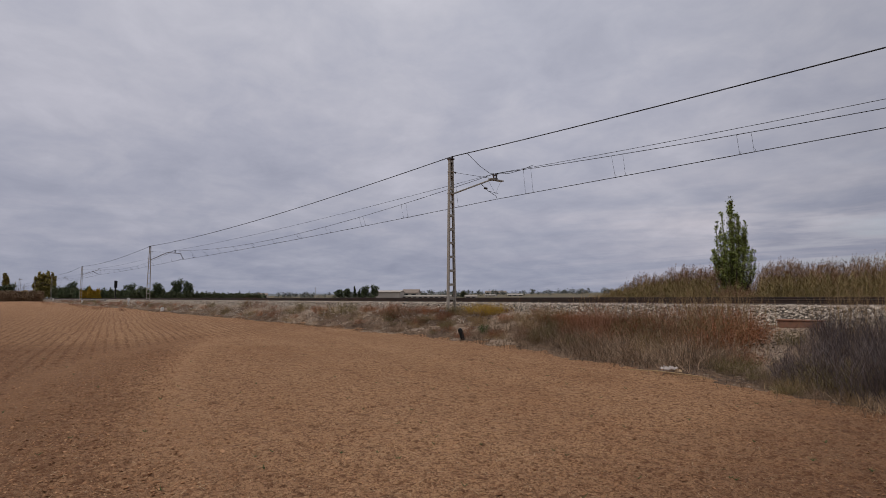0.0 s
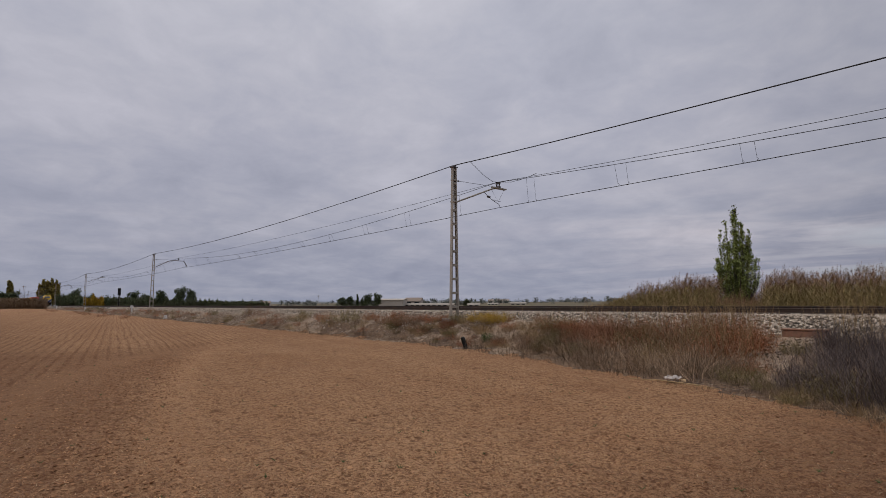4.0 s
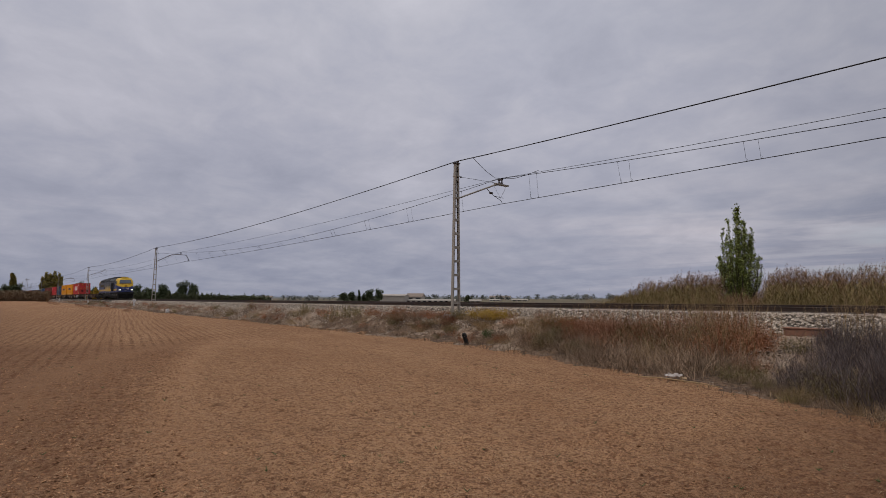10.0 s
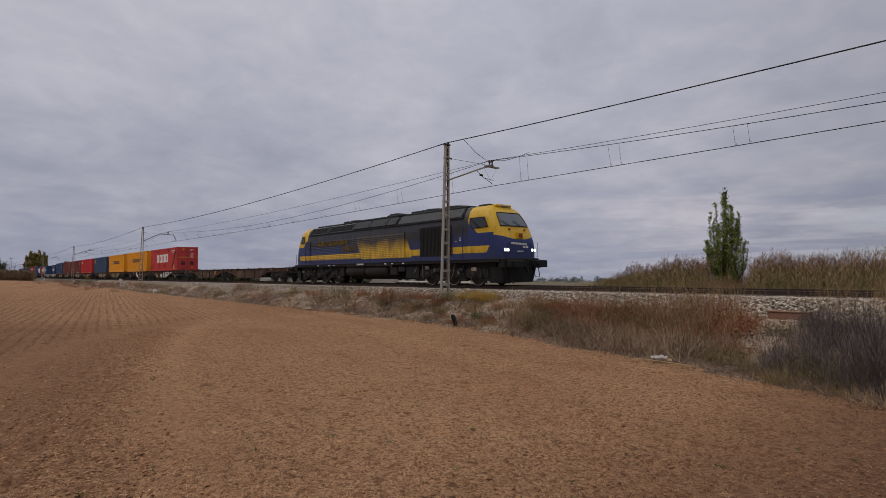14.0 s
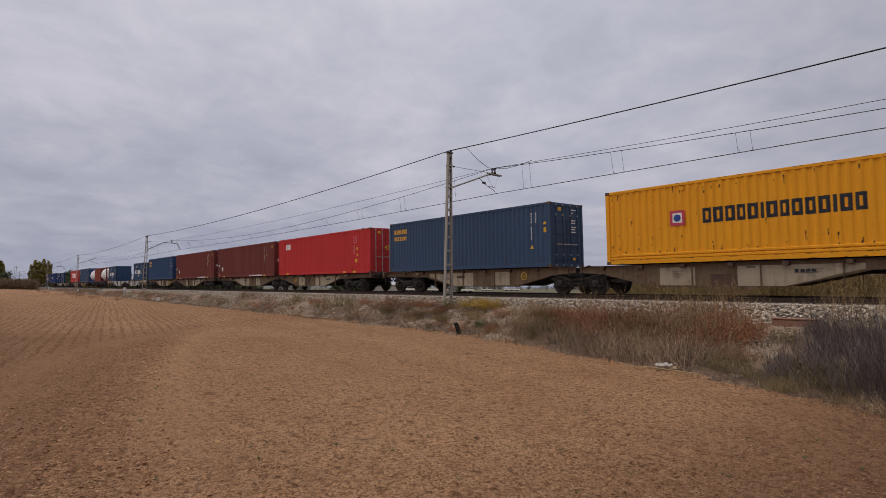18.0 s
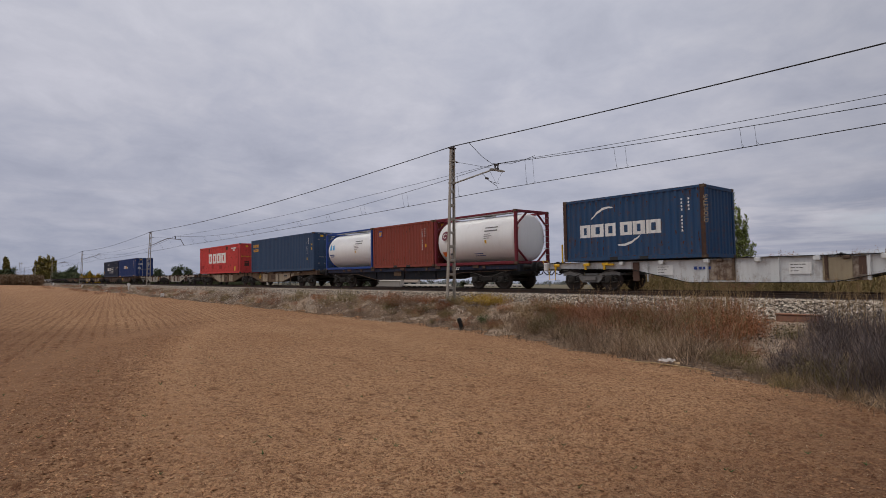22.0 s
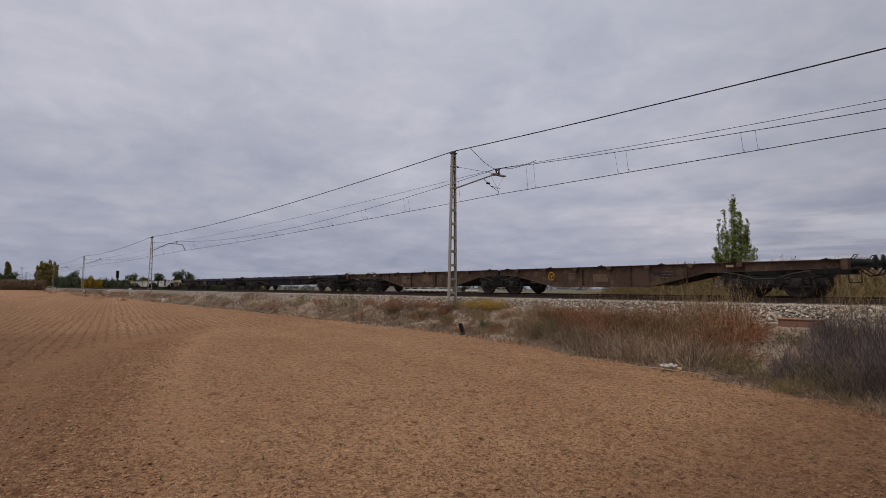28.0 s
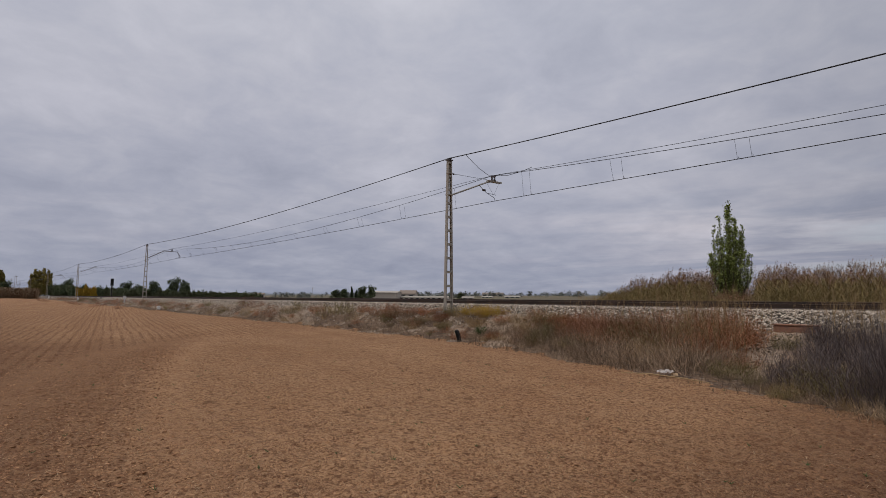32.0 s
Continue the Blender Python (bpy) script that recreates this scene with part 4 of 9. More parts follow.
def bogie(parent, x, half=0.9, grey=False):
    b = part("bogie", BOGIE["grey_frame" if grey else "frame"], None, parent, at=(x, 0, 0))
    for sx in (-1, 1):
        ax = sx * half
        part("axle", BOGIE["axle"], None, b, at=(ax, 0, 0.46))
        for sy in (-1, 1):
            part("wheel", BOGIE["wheel"], None, b, at=pose(ax, sy * 0.935, 0.46, 0, 0, 0 if sy < 0 else 180))
            part("axle_box", BOGIE["box"], None, b, at=pose(ax, sy * 1.02, 0.46, 0, 0, 0 if sy < 0 else 180))
            part("brake_shoe", BOGIE["shoe"], None, b, at=pose(ax - sx * 0.56, sy * 0.88, 0.46, 0, 0, 0 if sx > 0 else 180))
            for dx in (-0.26, 0.26):
                part("spring", BOGIE["spring"], None, b, at=(ax + dx, sy * 1.02, 0.53))
    for sy in (-1, 1):
        part("brake_pipe", BOGIE["pipe"], None, b, at=pose(0, sy * 1.13, 0, 0, 0, 0 if sy < 0 else 180))
    return b


BUFFER = None


def buffer_pair(parent, x, sx):
    global BUFFER
    if BUFFER is None:
        BUFFER = shared(Shape().lathe([(-0.02, 0.16), (0.0, 0.16), (0.02, 0.11), (0.30, 0.10), (0.31, 0.075), (0.50, 0.075), (0.52, 0.19), (0.545, 0.225), (0.575, 0.225), (0.585, 0.15)], (0, 0, 0), "x", 18), "buffer", "black")
    for y in (-0.875, 0.875):
        part("buffer", BUFFER, None, parent, at=pose(x, y, 1.06, 0, 0, 0 if sx > 0 else 180))
    s = Shape().box((x - 0.02, -0.06, 0.94), (x + 0.02 + 0.28 * sx if sx > 0 else x + 0.02, 0.06, 1.04)) if sx > 0 else Shape().box((x - 0.30, -0.06, 0.94), (x + 0.02, 0.06, 1.04))
    s.tube([(x + 0.2 * sx, 0.0, 0.98), (x + 0.38 * sx, 0.0, 0.90), (x + 0.55 * sx, 0, 0.95)], 0.03, 6)
    part("screw_coupling", s, "black", parent)
    for y in (-0.35, 0.35):
        part("brake_hose", Shape().tube([(x, y, 0.92), (x + 0.12 * sx, y, 0.80), (x + 0.3 * sx, y * 0.9, 0.66), (x + 0.5 * sx, y * 0.8, 0.72), (x + 0.58 * sx, y * 0.75, 0.88)], 0.022, 6), "black", parent)


def sill_outline(x0, x1, end0, end1, top=1.16, deep=0.36, shallow=0.86, run0=2.2, run1=2.2):
    """Fish-bellied side sill from x0 to x1; end0 and end1 are the lengths of the raised ends over the bogies, run0 and run1 of the tapers."""
    def curve(a, b):
        return [(a + (b - a) * u, shallow + (deep - shallow) * (u ** 0.85 * (0.8 + 0.2 * u))) for u in (0.0, 0.15, 0.3, 0.5, 0.7, 0.86, 1.0)]
    low = [(x0, shallow + 0.08)] + curve(x0 + end0, x0 + end0 + run0) + curve(x1 - end1, x1 - end1 - run1)[::-1] + [(x1, shallow + 0.08)]
    return [(x1, top), (x0, top)] + low


def wagon_unit(w, x0, x1, end0, end1, paint_name, rng, patches, inner, deep=0.36):
    """One deck unit: two side sills with flanges, floor members, outriggers, spigots, plates."""
    outline = sill_outline(x0, x1, end0, end1, deep=deep)
    for sy in (-1, 1):
        y = sy * 1.02
        a, b = sorted((y, y - 0.02 * sy))
        part("side_sill", Shape().prism(outline, a, b), paint_name, w)
        low = outline[2:]
        a, b = sorted((y + 0.10 * sy, y - 0.10 * sy))
        fl = Shape().box((x0, a, 1.16), (x1, b, 1.185), 0.004)
        for (xa, za), (xb, zb) in zip(low, low[1:]):
            fl.add([(xa, a, za - 0.02), (xb, a, zb - 0.02), (xb, b, zb - 0.02), (xa, b, za - 0.02), (xa, a, za), (xb, a, zb), (xb, b, zb), (xa, b, za)],
                   [(0, 1, 2, 3), (7, 6, 5, 4), (0, 4, 5, 1), (1, 5, 6, 2), (2, 6, 7, 3), (3, 7, 4, 0)])
        part("sill_flange", fl, "black" if paint_name in ("wag_white", "wag_grey") else "wag_brown", w)
        # stiffeners and hung brackets along the sill
        n = 7
        for i in range(n):
            x = x0 + end0 * 0.3 + (x1 - x0 - 0.6 * max(end0, end1)) * (i + 0.5) / n
            a, b = sorted((y + 0.0 * sy, y + 0.17 * sy))
            part("deck_bracket", Shape().box((x - 0.09, a, 1.03), (x + 0.09, b, 1.165), 0.012), "wag_brown" if paint_name != "wag_white" else paint_name, w)
        for i in range(3):
            x = x0 + (x1 - x0) * (0.34 + 0.16 * i)
            a, b = sorted((y, y + 0.08 * sy))
            part("stiffener", Shape().box((x - 0.012, a, deep + 0.02), (x + 0.012, b, 1.14)), paint_name, w)
        a, b = sorted((y + 0.004 * sy, y + 0.012 * sy))
        for k in range(patches if paint_name != "wag_grey" else 0):
            px = x0 + end0 + 1.3 + (x1 - x0 - end0 - end1 - 3.4) * (k + rng.uniform(0.1, 0.75)) / patches
            pw, ph = rng.uniform(0.5, 1.15), rng.uniform(0.30, 0.62)
            pz = rng.uniform(deep + 0.03, 1.10 - ph)
            part("painted_plate", Shape().box((px, a, pz), (px + pw, b, pz + ph)), rng.choice(("wag_cream", "patch_brown", "wag_brown", "wag_cream")), w)
    # black sheets added between the sills along both tapers, for the shaded underside
    low = outline[2:]
    for run in (low[1:8], low[8:15]):
        part("belly_plate", Shape().prism([(x, z + 0.02) for x, z in run] + [(x, z + 0.05) for x, z in run[::-1]], -1.0, 1.0), "black", w)
    # floor: cross members and centre beam
    s = Shape().box((x0, -0.30, 0.72), (x1, 0.30, 1.10), 0.02)
    n = int((x1 - x0) / 1.9)
    for i in range(n + 1):
        x = x0 + (x1 - x0) * i / n
        s.box((max(x0, x - 0.06), -1.0, 0.95), (min(x1, x + 0.06), 1.0, 1.15))
    part("floor_frame", s, "black", w)
    for x in np.linspace(x0 + 0.5, x1 - 0.5, 6):
        for sy in (-1, 1):
            part("container_spigot", Shape().box((x - 0.10, sy * 1.06 - 0.09, 1.18), (x + 0.10, sy * 1.06 + 0.09, 1.205), 0.006).box((x - 0.035, sy * 1.06 - 0.03, 1.2), (x + 0.035, sy * 1.06 + 0.03, 1.235), 0.01), "black", w)


def hand_wheel(w, x, z, sy=-1, material="warn"):
    pts = [(x + 0.17 * math.cos(a), sy * 1.13, z + 0.17 * math.sin(a)) for a in np.linspace(0, 6.2832, 15)]
    s = Shape().tube(pts, 0.014, 5, caps=False)
    for a in (0.5, 2.6, 4.7):
        s.tube([(x, sy * 1.12, z), (x + 0.16 * math.cos(a), sy * 1.13, z + 0.16 * math.sin(a))], 0.010, 4)
    s.tube([(x, sy * 1.03, z), (x, sy * 1.14, z)], 0.03, 8)
    part("hand_wheel", s, material, w, "yellow brake hand wheel" if material == "warn" else "")


RIBS = {}           # container name: start of its ribs along the side, pitch, length, height


def rib_depth(x, x0, p):
    """How far the ribbed side lies behind its outer face at x."""
    u = ((x - x0) / p) % 1.0
    return float(np.interp(u, (0.0, 0.26, 0.50, 0.76, 1.0), (0.036, 0.036, 0.0, 0.0, 0.036)))


def on_ribs(shape, c, x0, z0, x1, z1, lean=0.0):
    """A painted rectangle that follows the ribs of a container's near side."""
    start, p = RIBS[c.name][:2]
    cuts = [x0, x1]
    i = math.floor((x0 - start) / p)
    while start + i * p < x1:
        cuts += [start + (i + u) * p for u in (0.0, 0.26, 0.50, 0.76) if x0 + 0.004 < start + (i + u) * p < x1 - 0.004]
        i += 1
    cuts.sort()
    v, n = [], len(cuts)
    for z, dx in ((z0, 0.0), (z1, lean)):
        for x in cuts:
            v.append((x + dx, -CW / 2 + 0.006 + rib_depth(x, start, p) - 0.004, z))
    return shape.add(v, [(k, k + 1, n + k + 1, n + k) for k in range(n - 1)])


def mark_blocks(w, x, y, z, widths, h, material, gap=0.04, thick=0.004, name="painted_mark", lean=0.0, slot=0.0):
    """A row of plain blocks on a near side wall; slot opens the middle of each wide block."""
    s = Shape()
    ribbed = w.name in RIBS and z > DECK + 0.2
    for k in widths:
        cells = [(0.0, 1.0, 0.0, 1.0)]
        if slot and k > 0.15:
            a, b = 0.5 - slot / 2, 0.5 + slot / 2
            cells = [(0.0, a, 0.0, 1.0), (b, 1.0, 0.0, 1.0), (a, b, 0.0, 0.22), (a, b, 0.78, 1.0)]
        for u0, u1, v0, v1 in cells:
            xa, xb, za, zb = x + k * u0, x + k * u1, z + h * v0, z + h * v1
            if ribbed:
                on_ribs(s, w, xa, za, xb, zb)
            else:
                s.prism([(xa, za), (xb, za), (xb + lean, zb), (xa + lean, zb)], y - thick, y)
        x += k + gap
    return part(name, s, material, w)


def rust_chips(c, seed, count, low=0.55, material="rust_chip"):
    """Chipped paint and short rust runs on the ribs of the near side, most of them by the rails and corners."""
    rng = random.Random(seed)
    start, p, length, height = RIBS[c.name]
    n = int((length - 0.24) / p)
    s = Shape()
    for _ in range(count):
        i = rng.randrange(n) if rng.random() < 0.8 else rng.choice((0, 1, n - 2, n - 1))
        x = start + p * (i + rng.uniform(0.53, 0.70))
        k = rng.random()
        z = DECK + (rng.uniform(0.18, low) if k < 0.5 else rng.uniform(height - 0.4, height - 0.13) if k < 0.8 else rng.uniform(0.3, height - 0.3))
        r = rng.uniform(0.010, 0.030)
        hh = r * rng.uniform(0.8, 3.2)
        y = -CW / 2 + 0.0045
        o = []
        for j in range(7):
            a = j * 6.2832 / 7
            q = rng.uniform(0.7, 1.2)
            o.append((x + math.cos(a) * r * q * 0.9, y, z + math.sin(a) * hh * q))
        s.add(o, [tuple(range(7))])
        if rng.random() < 0.35:
            d = rng.uniform(0.08, 0.30)
            s.add([(x - r * 0.5, y, z), (x + r * 0.5, y, z), (x + r * 0.15, y, z - d), (x - r * 0.2, y, z - d)], [(0, 1, 2, 3)])
    # worn edges of the top and bottom rails
    for zr in (DECK + height - 0.115, DECK + height - 0.03, DECK + 0.03, DECK + 0.16):
        for _ in range(count // 6):
            x = rng.uniform(-length / 2 + 0.25, length / 2 - 0.5)
            d, t = rng.uniform(0.03, 0.22), rng.uniform(0.006, 0.018)
            s.add([(x, -CW / 2 - 0.0025, zr), (x + d, -CW / 2 - 0.0025, zr + rng.uniform(-0.005, 0.005)), (x + d * 0.8, -CW / 2 - 0.0025, zr + t), (x + d * 0.2, -CW / 2 - 0.0025, zr + t)], [(0, 1, 2, 3)])
    return tagged(part("rust_spots", s, material, c, "chipped paint with bare rust"), kind="stuff")


def articulated_wagon(s, paint_name, label, seed, length=29.55, wheel_mat="warn"):
    rng = random.Random(seed)
    w = coupled(thing("container_wagon", label, "freight wagon", "articulated container wagons"), s)
    h = length / 2 - 0.62
    gap = 0.10
    bright = paint_name in ("wag_white",)
    pale = paint_name in ("wag_white", "wag_grey")
    wagon_unit(w, gap, h, 1.15, 4.1, paint_name, rng, 0 if pale else 3, 0)
    wagon_unit(w, -h, -gap, 4.1, 1.15, paint_name, rng, 0 if pale else 3, 0)
    for sx in (-1, 1):
        # rusted recessed panels between welded posts, one by the joint and one before the outer taper
        if pale:
            for x, k in ((2.6, 0.95), (6.3, 0.80)):
                lo, hi = sorted((sx * x, sx * (x + k)))
                part("rusty_panel", Shape().box((lo, -1.034, 0.42), (hi, -1.028, 1.12), 0.002), "rust_white", w, "rust-stained recessed panel")
                for xx in (lo - 0.09, hi):
                    part("panel_post", Shape().box((xx, -1.10, 0.42), (xx + 0.09, -1.024, 1.16), 0.01), rng.choice(("wag_brown", paint_name)), w)
                part("lashing_eye", Shape().box(((lo + hi) / 2 - 0.10, -1.13, 1.05), ((lo + hi) / 2 + 0.10, -1.03, 1.155), 0.02), "wag_brown", w)
        if paint_name == "wag_cream":
            taper = [(6.4, 0.375), (7.8, 0.375), (8.5, 0.53), (9.2, 0.72), (9.9, 0.88), (9.9, 1.05), (6.4, 1.05)]
            part("cream_panel", Shape().prism([(sx * a, b) for a, b in taper], -1.034, -1.026), "cream_panel", w, "soiled cream painted taper of the sill")
            lo, hi = sorted((sx * (3.5 + rng.uniform(0, 0.4)), sx * (4.7 + rng.uniform(0, 0.5))))
            part("cream_panel", Shape().box((lo, -1.034, 0.40), (hi, -1.026, 1.05), 0.002), "cream_panel", w)
        bogie(w, sx * 11.95, grey=pale or seed == 4)
        s2 = Shape().box((sx * h - 0.10, -1.25, 0.86), (sx * h + 0.10, 1.25, 1.20), 0.02)
        part("headstock", s2, paint_name if bright else "wag_brown", w)
        buffer_pair(w, sx * (h + 0.10), sx)
        for y in (-1.18, 1.18):
            part("footstep", Shape().tube([(sx * (h - 0.15), y, 0.95), (sx * (h - 0.15), y, 0.45), (sx * (h - 0.5), y, 0.45), (sx * (h - 0.5), y, 0.95)], 0.018, 6), "warn" if bright else "bogie", w)
            part("grab_rail", Shape().tube([(sx * (h + 0.12), y * 0.98, 1.15), (sx * (h + 0.22), y * 0.98, 1.30), (sx * (h + 0.22), y * 0.7, 1.30), (sx * (h + 0.12), y * 0.7, 1.15)], 0.014, 6), "warn" if bright else "bogie", w)
        part("lashing_ring", Shape().box((sx * 10.9 - 0.12, -1.16, 1.02), (sx * 10.9 + 0.12, -1.10, 1.10), 0.01), "warn" if bright else "patch_cream", w)
    bogie(w, 0.0, grey=False)
    part("joint_ladder", Shape().tube([(0.35, -1.17, 0.5), (0.35, -1.17, 1.18)], 0.018, 6).tube([(-0.35, -1.17, 0.5), (-0.35, -1.17, 1.18)], 0.018, 6)
         .box((-0.36, -1.20, 0.62), (0.36, -1.12, 0.65)).box((-0.36, -1.20, 0.86), (0.36, -1.12, 0.89)), "bogie", w)
    hand_wheel(w, -2.9 if seed % 2 else 3.3, 0.82, -1, wheel_mat)
    for sx in (1, -1):
        x = sx * 6.6 + (1.5 if sx > 0 else -1.0)
        mark_blocks(w, x, -1.055, 0.80, (0.11,), 0.11, "logo_blue" if bright else "black_paint")
        mark_blocks(w, x + 0.16, -1.055, 0.80, (0.12, 0.12, 0.12), 0.10, "logo_blue" if bright else "black_paint", 0.03)
    mark_blocks(w, 10.1 - 3.4, -1.055, 0.98, (0.05,) * 4, 0.05, "black_paint", 0.02)
    if bright:
        part("brake_lever", Shape().box((-13.35, -1.12, 1.16), (-13.29, -1.06, 1.98), 0.01), "warn", w, "yellow upright lever")
        for x in (-13.75, -12.2, -11.3, 11.2, 13.1):
            part("lashing_hook", Shape().box((x, -1.20, 1.02), (x + 0.30, -1.10, 1.14), 0.02).box((x + 0.05, -1.19, 0.86), (x + 0.14, -1.12, 1.04), 0.01), "warn", w, "yellow lashing hook")
    for x in (-9.0, -4.6, 4.1, 8.4):
        bright and part("data_panel", Shape().box((x, -1.062, 0.62), (x + 0.62, -1.056, 0.98)), "patch_cream" if not bright else "white", w)
        mark_blocks(w, x + 0.05, -1.063, 0.90, (0.06, 0.12, 0.05, 0.09), 0.025, "faint_text", 0.03)
        mark_blocks(w, x + 0.05, -1.063, 0.80, (0.12, 0.05, 0.1), 0.022, "faint_text", 0.03)
        mark_blocks(w, x + 0.05, -1.063, 0.70, (0.05, 0.14), 0.022, "faint_text", 0.03)
    return w


def rigid_wagon(s, paint_name, label, seed, length=19.75):
    rng = random.Random(seed)
    w = coupled(thing("flat_wagon", label, "freight wagon", "four-axle flat wagons"), s)
    h = length / 2 - 0.62
    wagon_unit(w, -h, h, 4.1, 4.1, paint_name, rng, 1, 0, deep=0.50)
    for sx in (-1, 1):
        bogie(w, sx * 7.1)
        part("headstock", Shape().box((sx * h - 0.10, -1.25, 0.86), (sx * h + 0.10, 1.25, 1.20), 0.02), paint_name, w)
        buffer_pair(w, sx * (h + 0.10), sx)
    hand_wheel(w, 1.6, 0.84, -1, "bogie")
    for sy in (-1, 1):
        a, b = sorted((sy * 1.122, sy * 1.135))
        part("sill_band", Shape().box((-h, a, 0.98), (h, b, 1.165), 0.004), "blue_sill", w, "dark blue painted sill band")
    for x in (-6.3, -3.4, -0.2, 3.1, 6.1):
        part("lashing_plate", Shape().box((x, -1.21, 1.06), (x + 0.4, -1.12, 1.20), 0.01), rng.choice(("wag_brown", "patch_brown")), w)
    mark_blocks(w, 4.6, -1.136, 1.07, (0.05, 0.05, 0.1, 0.05, 0.05), 0.05, "white", 0.03)
    mark_blocks(w, 4.6, -1.136, 1.0, (0.05, 0.15, 0.1), 0.04, "white", 0.03)
    return w


# ---- containers ----
DECK = 1.21
CW = 2.438
CORR = {}


def corrugated(length, height, pitch=0.278, depth=0.036):
    """A wall of trapezoid ribs in the x-z plane; its outer face points to -y."""
    key = (round(length, 2), round(height, 2), pitch)
    if key not in CORR:
        n = max(2, round(length / pitch))
        p = length / n
        xs = []
        for i in range(n):
            x = i * p
            xs += [(x, depth), (x + p * 0.26, depth), (x + p * 0.50, 0.0), (x + p * 0.76, 0.0)]
        xs.append((length, depth))
        v = [(x, y, z) for z in (0.0, height) for x, y in xs]
        m = len(xs)
        CORR[key] = (v, [(i, i + 1, m + i + 1, m + i) for i in range(m - 1)])
    return CORR[key]


def wall(name, parent, length, height, material, m, pitch=0.278):
    v, f = corrugated(length, height, pitch)
    me = Shape().add(v, f).mesh(name)
    me.materials.append(MAT[material])
    return part(name, me, None, parent, at=m)


def container(s, length, height, material, label, doors=True, plain_end=False, posts=(), rail_mat=None, door_bars="rod", fittings="rod"):
    """A steel box container; s is the middle of its length. The door end looks forward (+x)."""
    c = coupled(thing("shipping_container", label, "shipping container", "containers on the train"), s)
    h, y, z0, z1 = length / 2, CW / 2, DECK, DECK + height
    rail_mat = rail_mat or material
    wall("side_wall", c, length - 0.24, height - 0.28, material, pose(-h + 0.12, -y + 0.006, z0 + 0.17))
    RIBS[c.name] = (-h + 0.12, (length - 0.24) / max(2, round((length - 0.24) / 0.278)), length, height)
    wall("side_wall", c, length - 0.24, height - 0.28, material, pose(h - 0.12, y - 0.006, z0 + 0.17, 0, 0, 180))
    v, f = corrugated(length - 0.2, CW - 0.16, 0.209)
    part("roof_panel", Shape().add(v, f), material, c, at=pose(-h + 0.1, y - 0.08, z1 - 0.035, 90))
    part("floor", Shape().box((-h + 0.1, -y + 0.05, z0 + 0.02), (h - 0.1, y - 0.05, z0 + 0.15)), "black", c)
    for sy in (-1, 1):
        a, b = sorted((sy * y, sy * (y - 0.06)))
        part("bottom_rail", Shape().box((-h + 0.17, a, z0 + 0.015), (h - 0.17, b, z0 + 0.175), 0.006), rail_mat, c)
        part("top_rail", Shape().box((-h + 0.17, a, z1 - 0.115), (h - 0.17, b, z1 - 0.012), 0.008), rail_mat, c)
        for x in posts:
            a2, b2 = sorted((sy * (y + 0.004), sy * (y - 0.05)))
            part("intermediate_post", Shape().box((x - 0.12, a2, z0 + 0.02), (x + 0.12, b2, z1 - 0.03), 0.01), material, c)
            part("mid_casting", Shape().box((x - 0.1, sy * y - 0.085 if sy > 0 else sy * y - 0.008, z1 - 0.12), (x + 0.1, sy * y + 0.008 if sy > 0 else sy * y + 0.085, z1 + 0.006), 0.01), "rod" if door_bars == "none" else "wag_brown", c)
            part("hazard_stripe", Shape().prism([(x - 0.5, z1 - 0.09), (x - 0.42, z1 - 0.09), (x - 0.36, z1 - 0.03), (x - 0.44, z1 - 0.03)], -y - 0.006, -y - 0.002)
                 .prism([(x + 0.35, z1 - 0.09), (x + 0.43, z1 - 0.09), (x + 0.49, z1 - 0.03), (x + 0.41, z1 - 0.03)], -y - 0.006, -y - 0.002), "warn", c)
    for sx in (-1, 1):
        for sy in (-1, 1):
            a, b = sorted((sy * y, sy * (y - 0.13)))
            x0, x1 = sorted((sx * h, sx * (h - 0.16)))
            part("corner_post", Shape().box((x0, a, z0 + 0.11), (x1, b, z1 - 0.11), 0.012), material, c)
            for z in (z0, z1 - 0.118):
                part("corner_casting", shared_casting(), None, c, at=(sx * (h - 0.085), sy * (y - 0.078), z))
        a, b = sorted((sx * (h - 0.01), sx * (h - 0.12)))
        part("end_header", Shape().box((a, -y + 0.15, z1 - 0.13), (b, y - 0.15, z1 - 0.01), 0.008), rail_mat, c)
        part("end_sill", Shape().box((a, -y + 0.15, z0 + 0.01), (b, y - 0.15, z0 + 0.15), 0.008), rail_mat, c)
    wall("end_wall", c, CW - 0.26, height - 0.28, material, pose(-h + 0.03, y - 0.13, z0 + 0.15, 0, 0, -90), 0.26)
    if plain_end or not doors:
        wall("end_wall", c, CW - 0.26, height - 0.28, material, pose(h - 0.03, -y + 0.13, z0 + 0.15, 0, 0, 90), 0.26)
    else:
        for sy in (-1, 1):
            d = Shape()
            a, b = sorted((sy * 0.008, sy * (y - 0.135)))
            x = h - 0.075
            d.box((x, a, z0 + 0.15), (x + 0.035, b, z1 - 0.13), 0.006)
            for k in range(4):
                zz = z0 + 0.30 + k * (height - 0.55) / 4
                d.box((x + 0.03, a + 0.06, zz), (x + 0.052, b - 0.06, zz + (height - 0.55) / 4 - 0.12), 0.012)
            leaf = part("door", d, material, c)
            for yy in (0.28, 0.78):
                part("locking_rod", Shape().tube([(h - 0.005, sy * yy, z0 + 0.06), (h - 0.005, sy * yy, z1 - 0.06)], 0.024, 6), door_bars if door_bars != "none" else "rod", leaf)
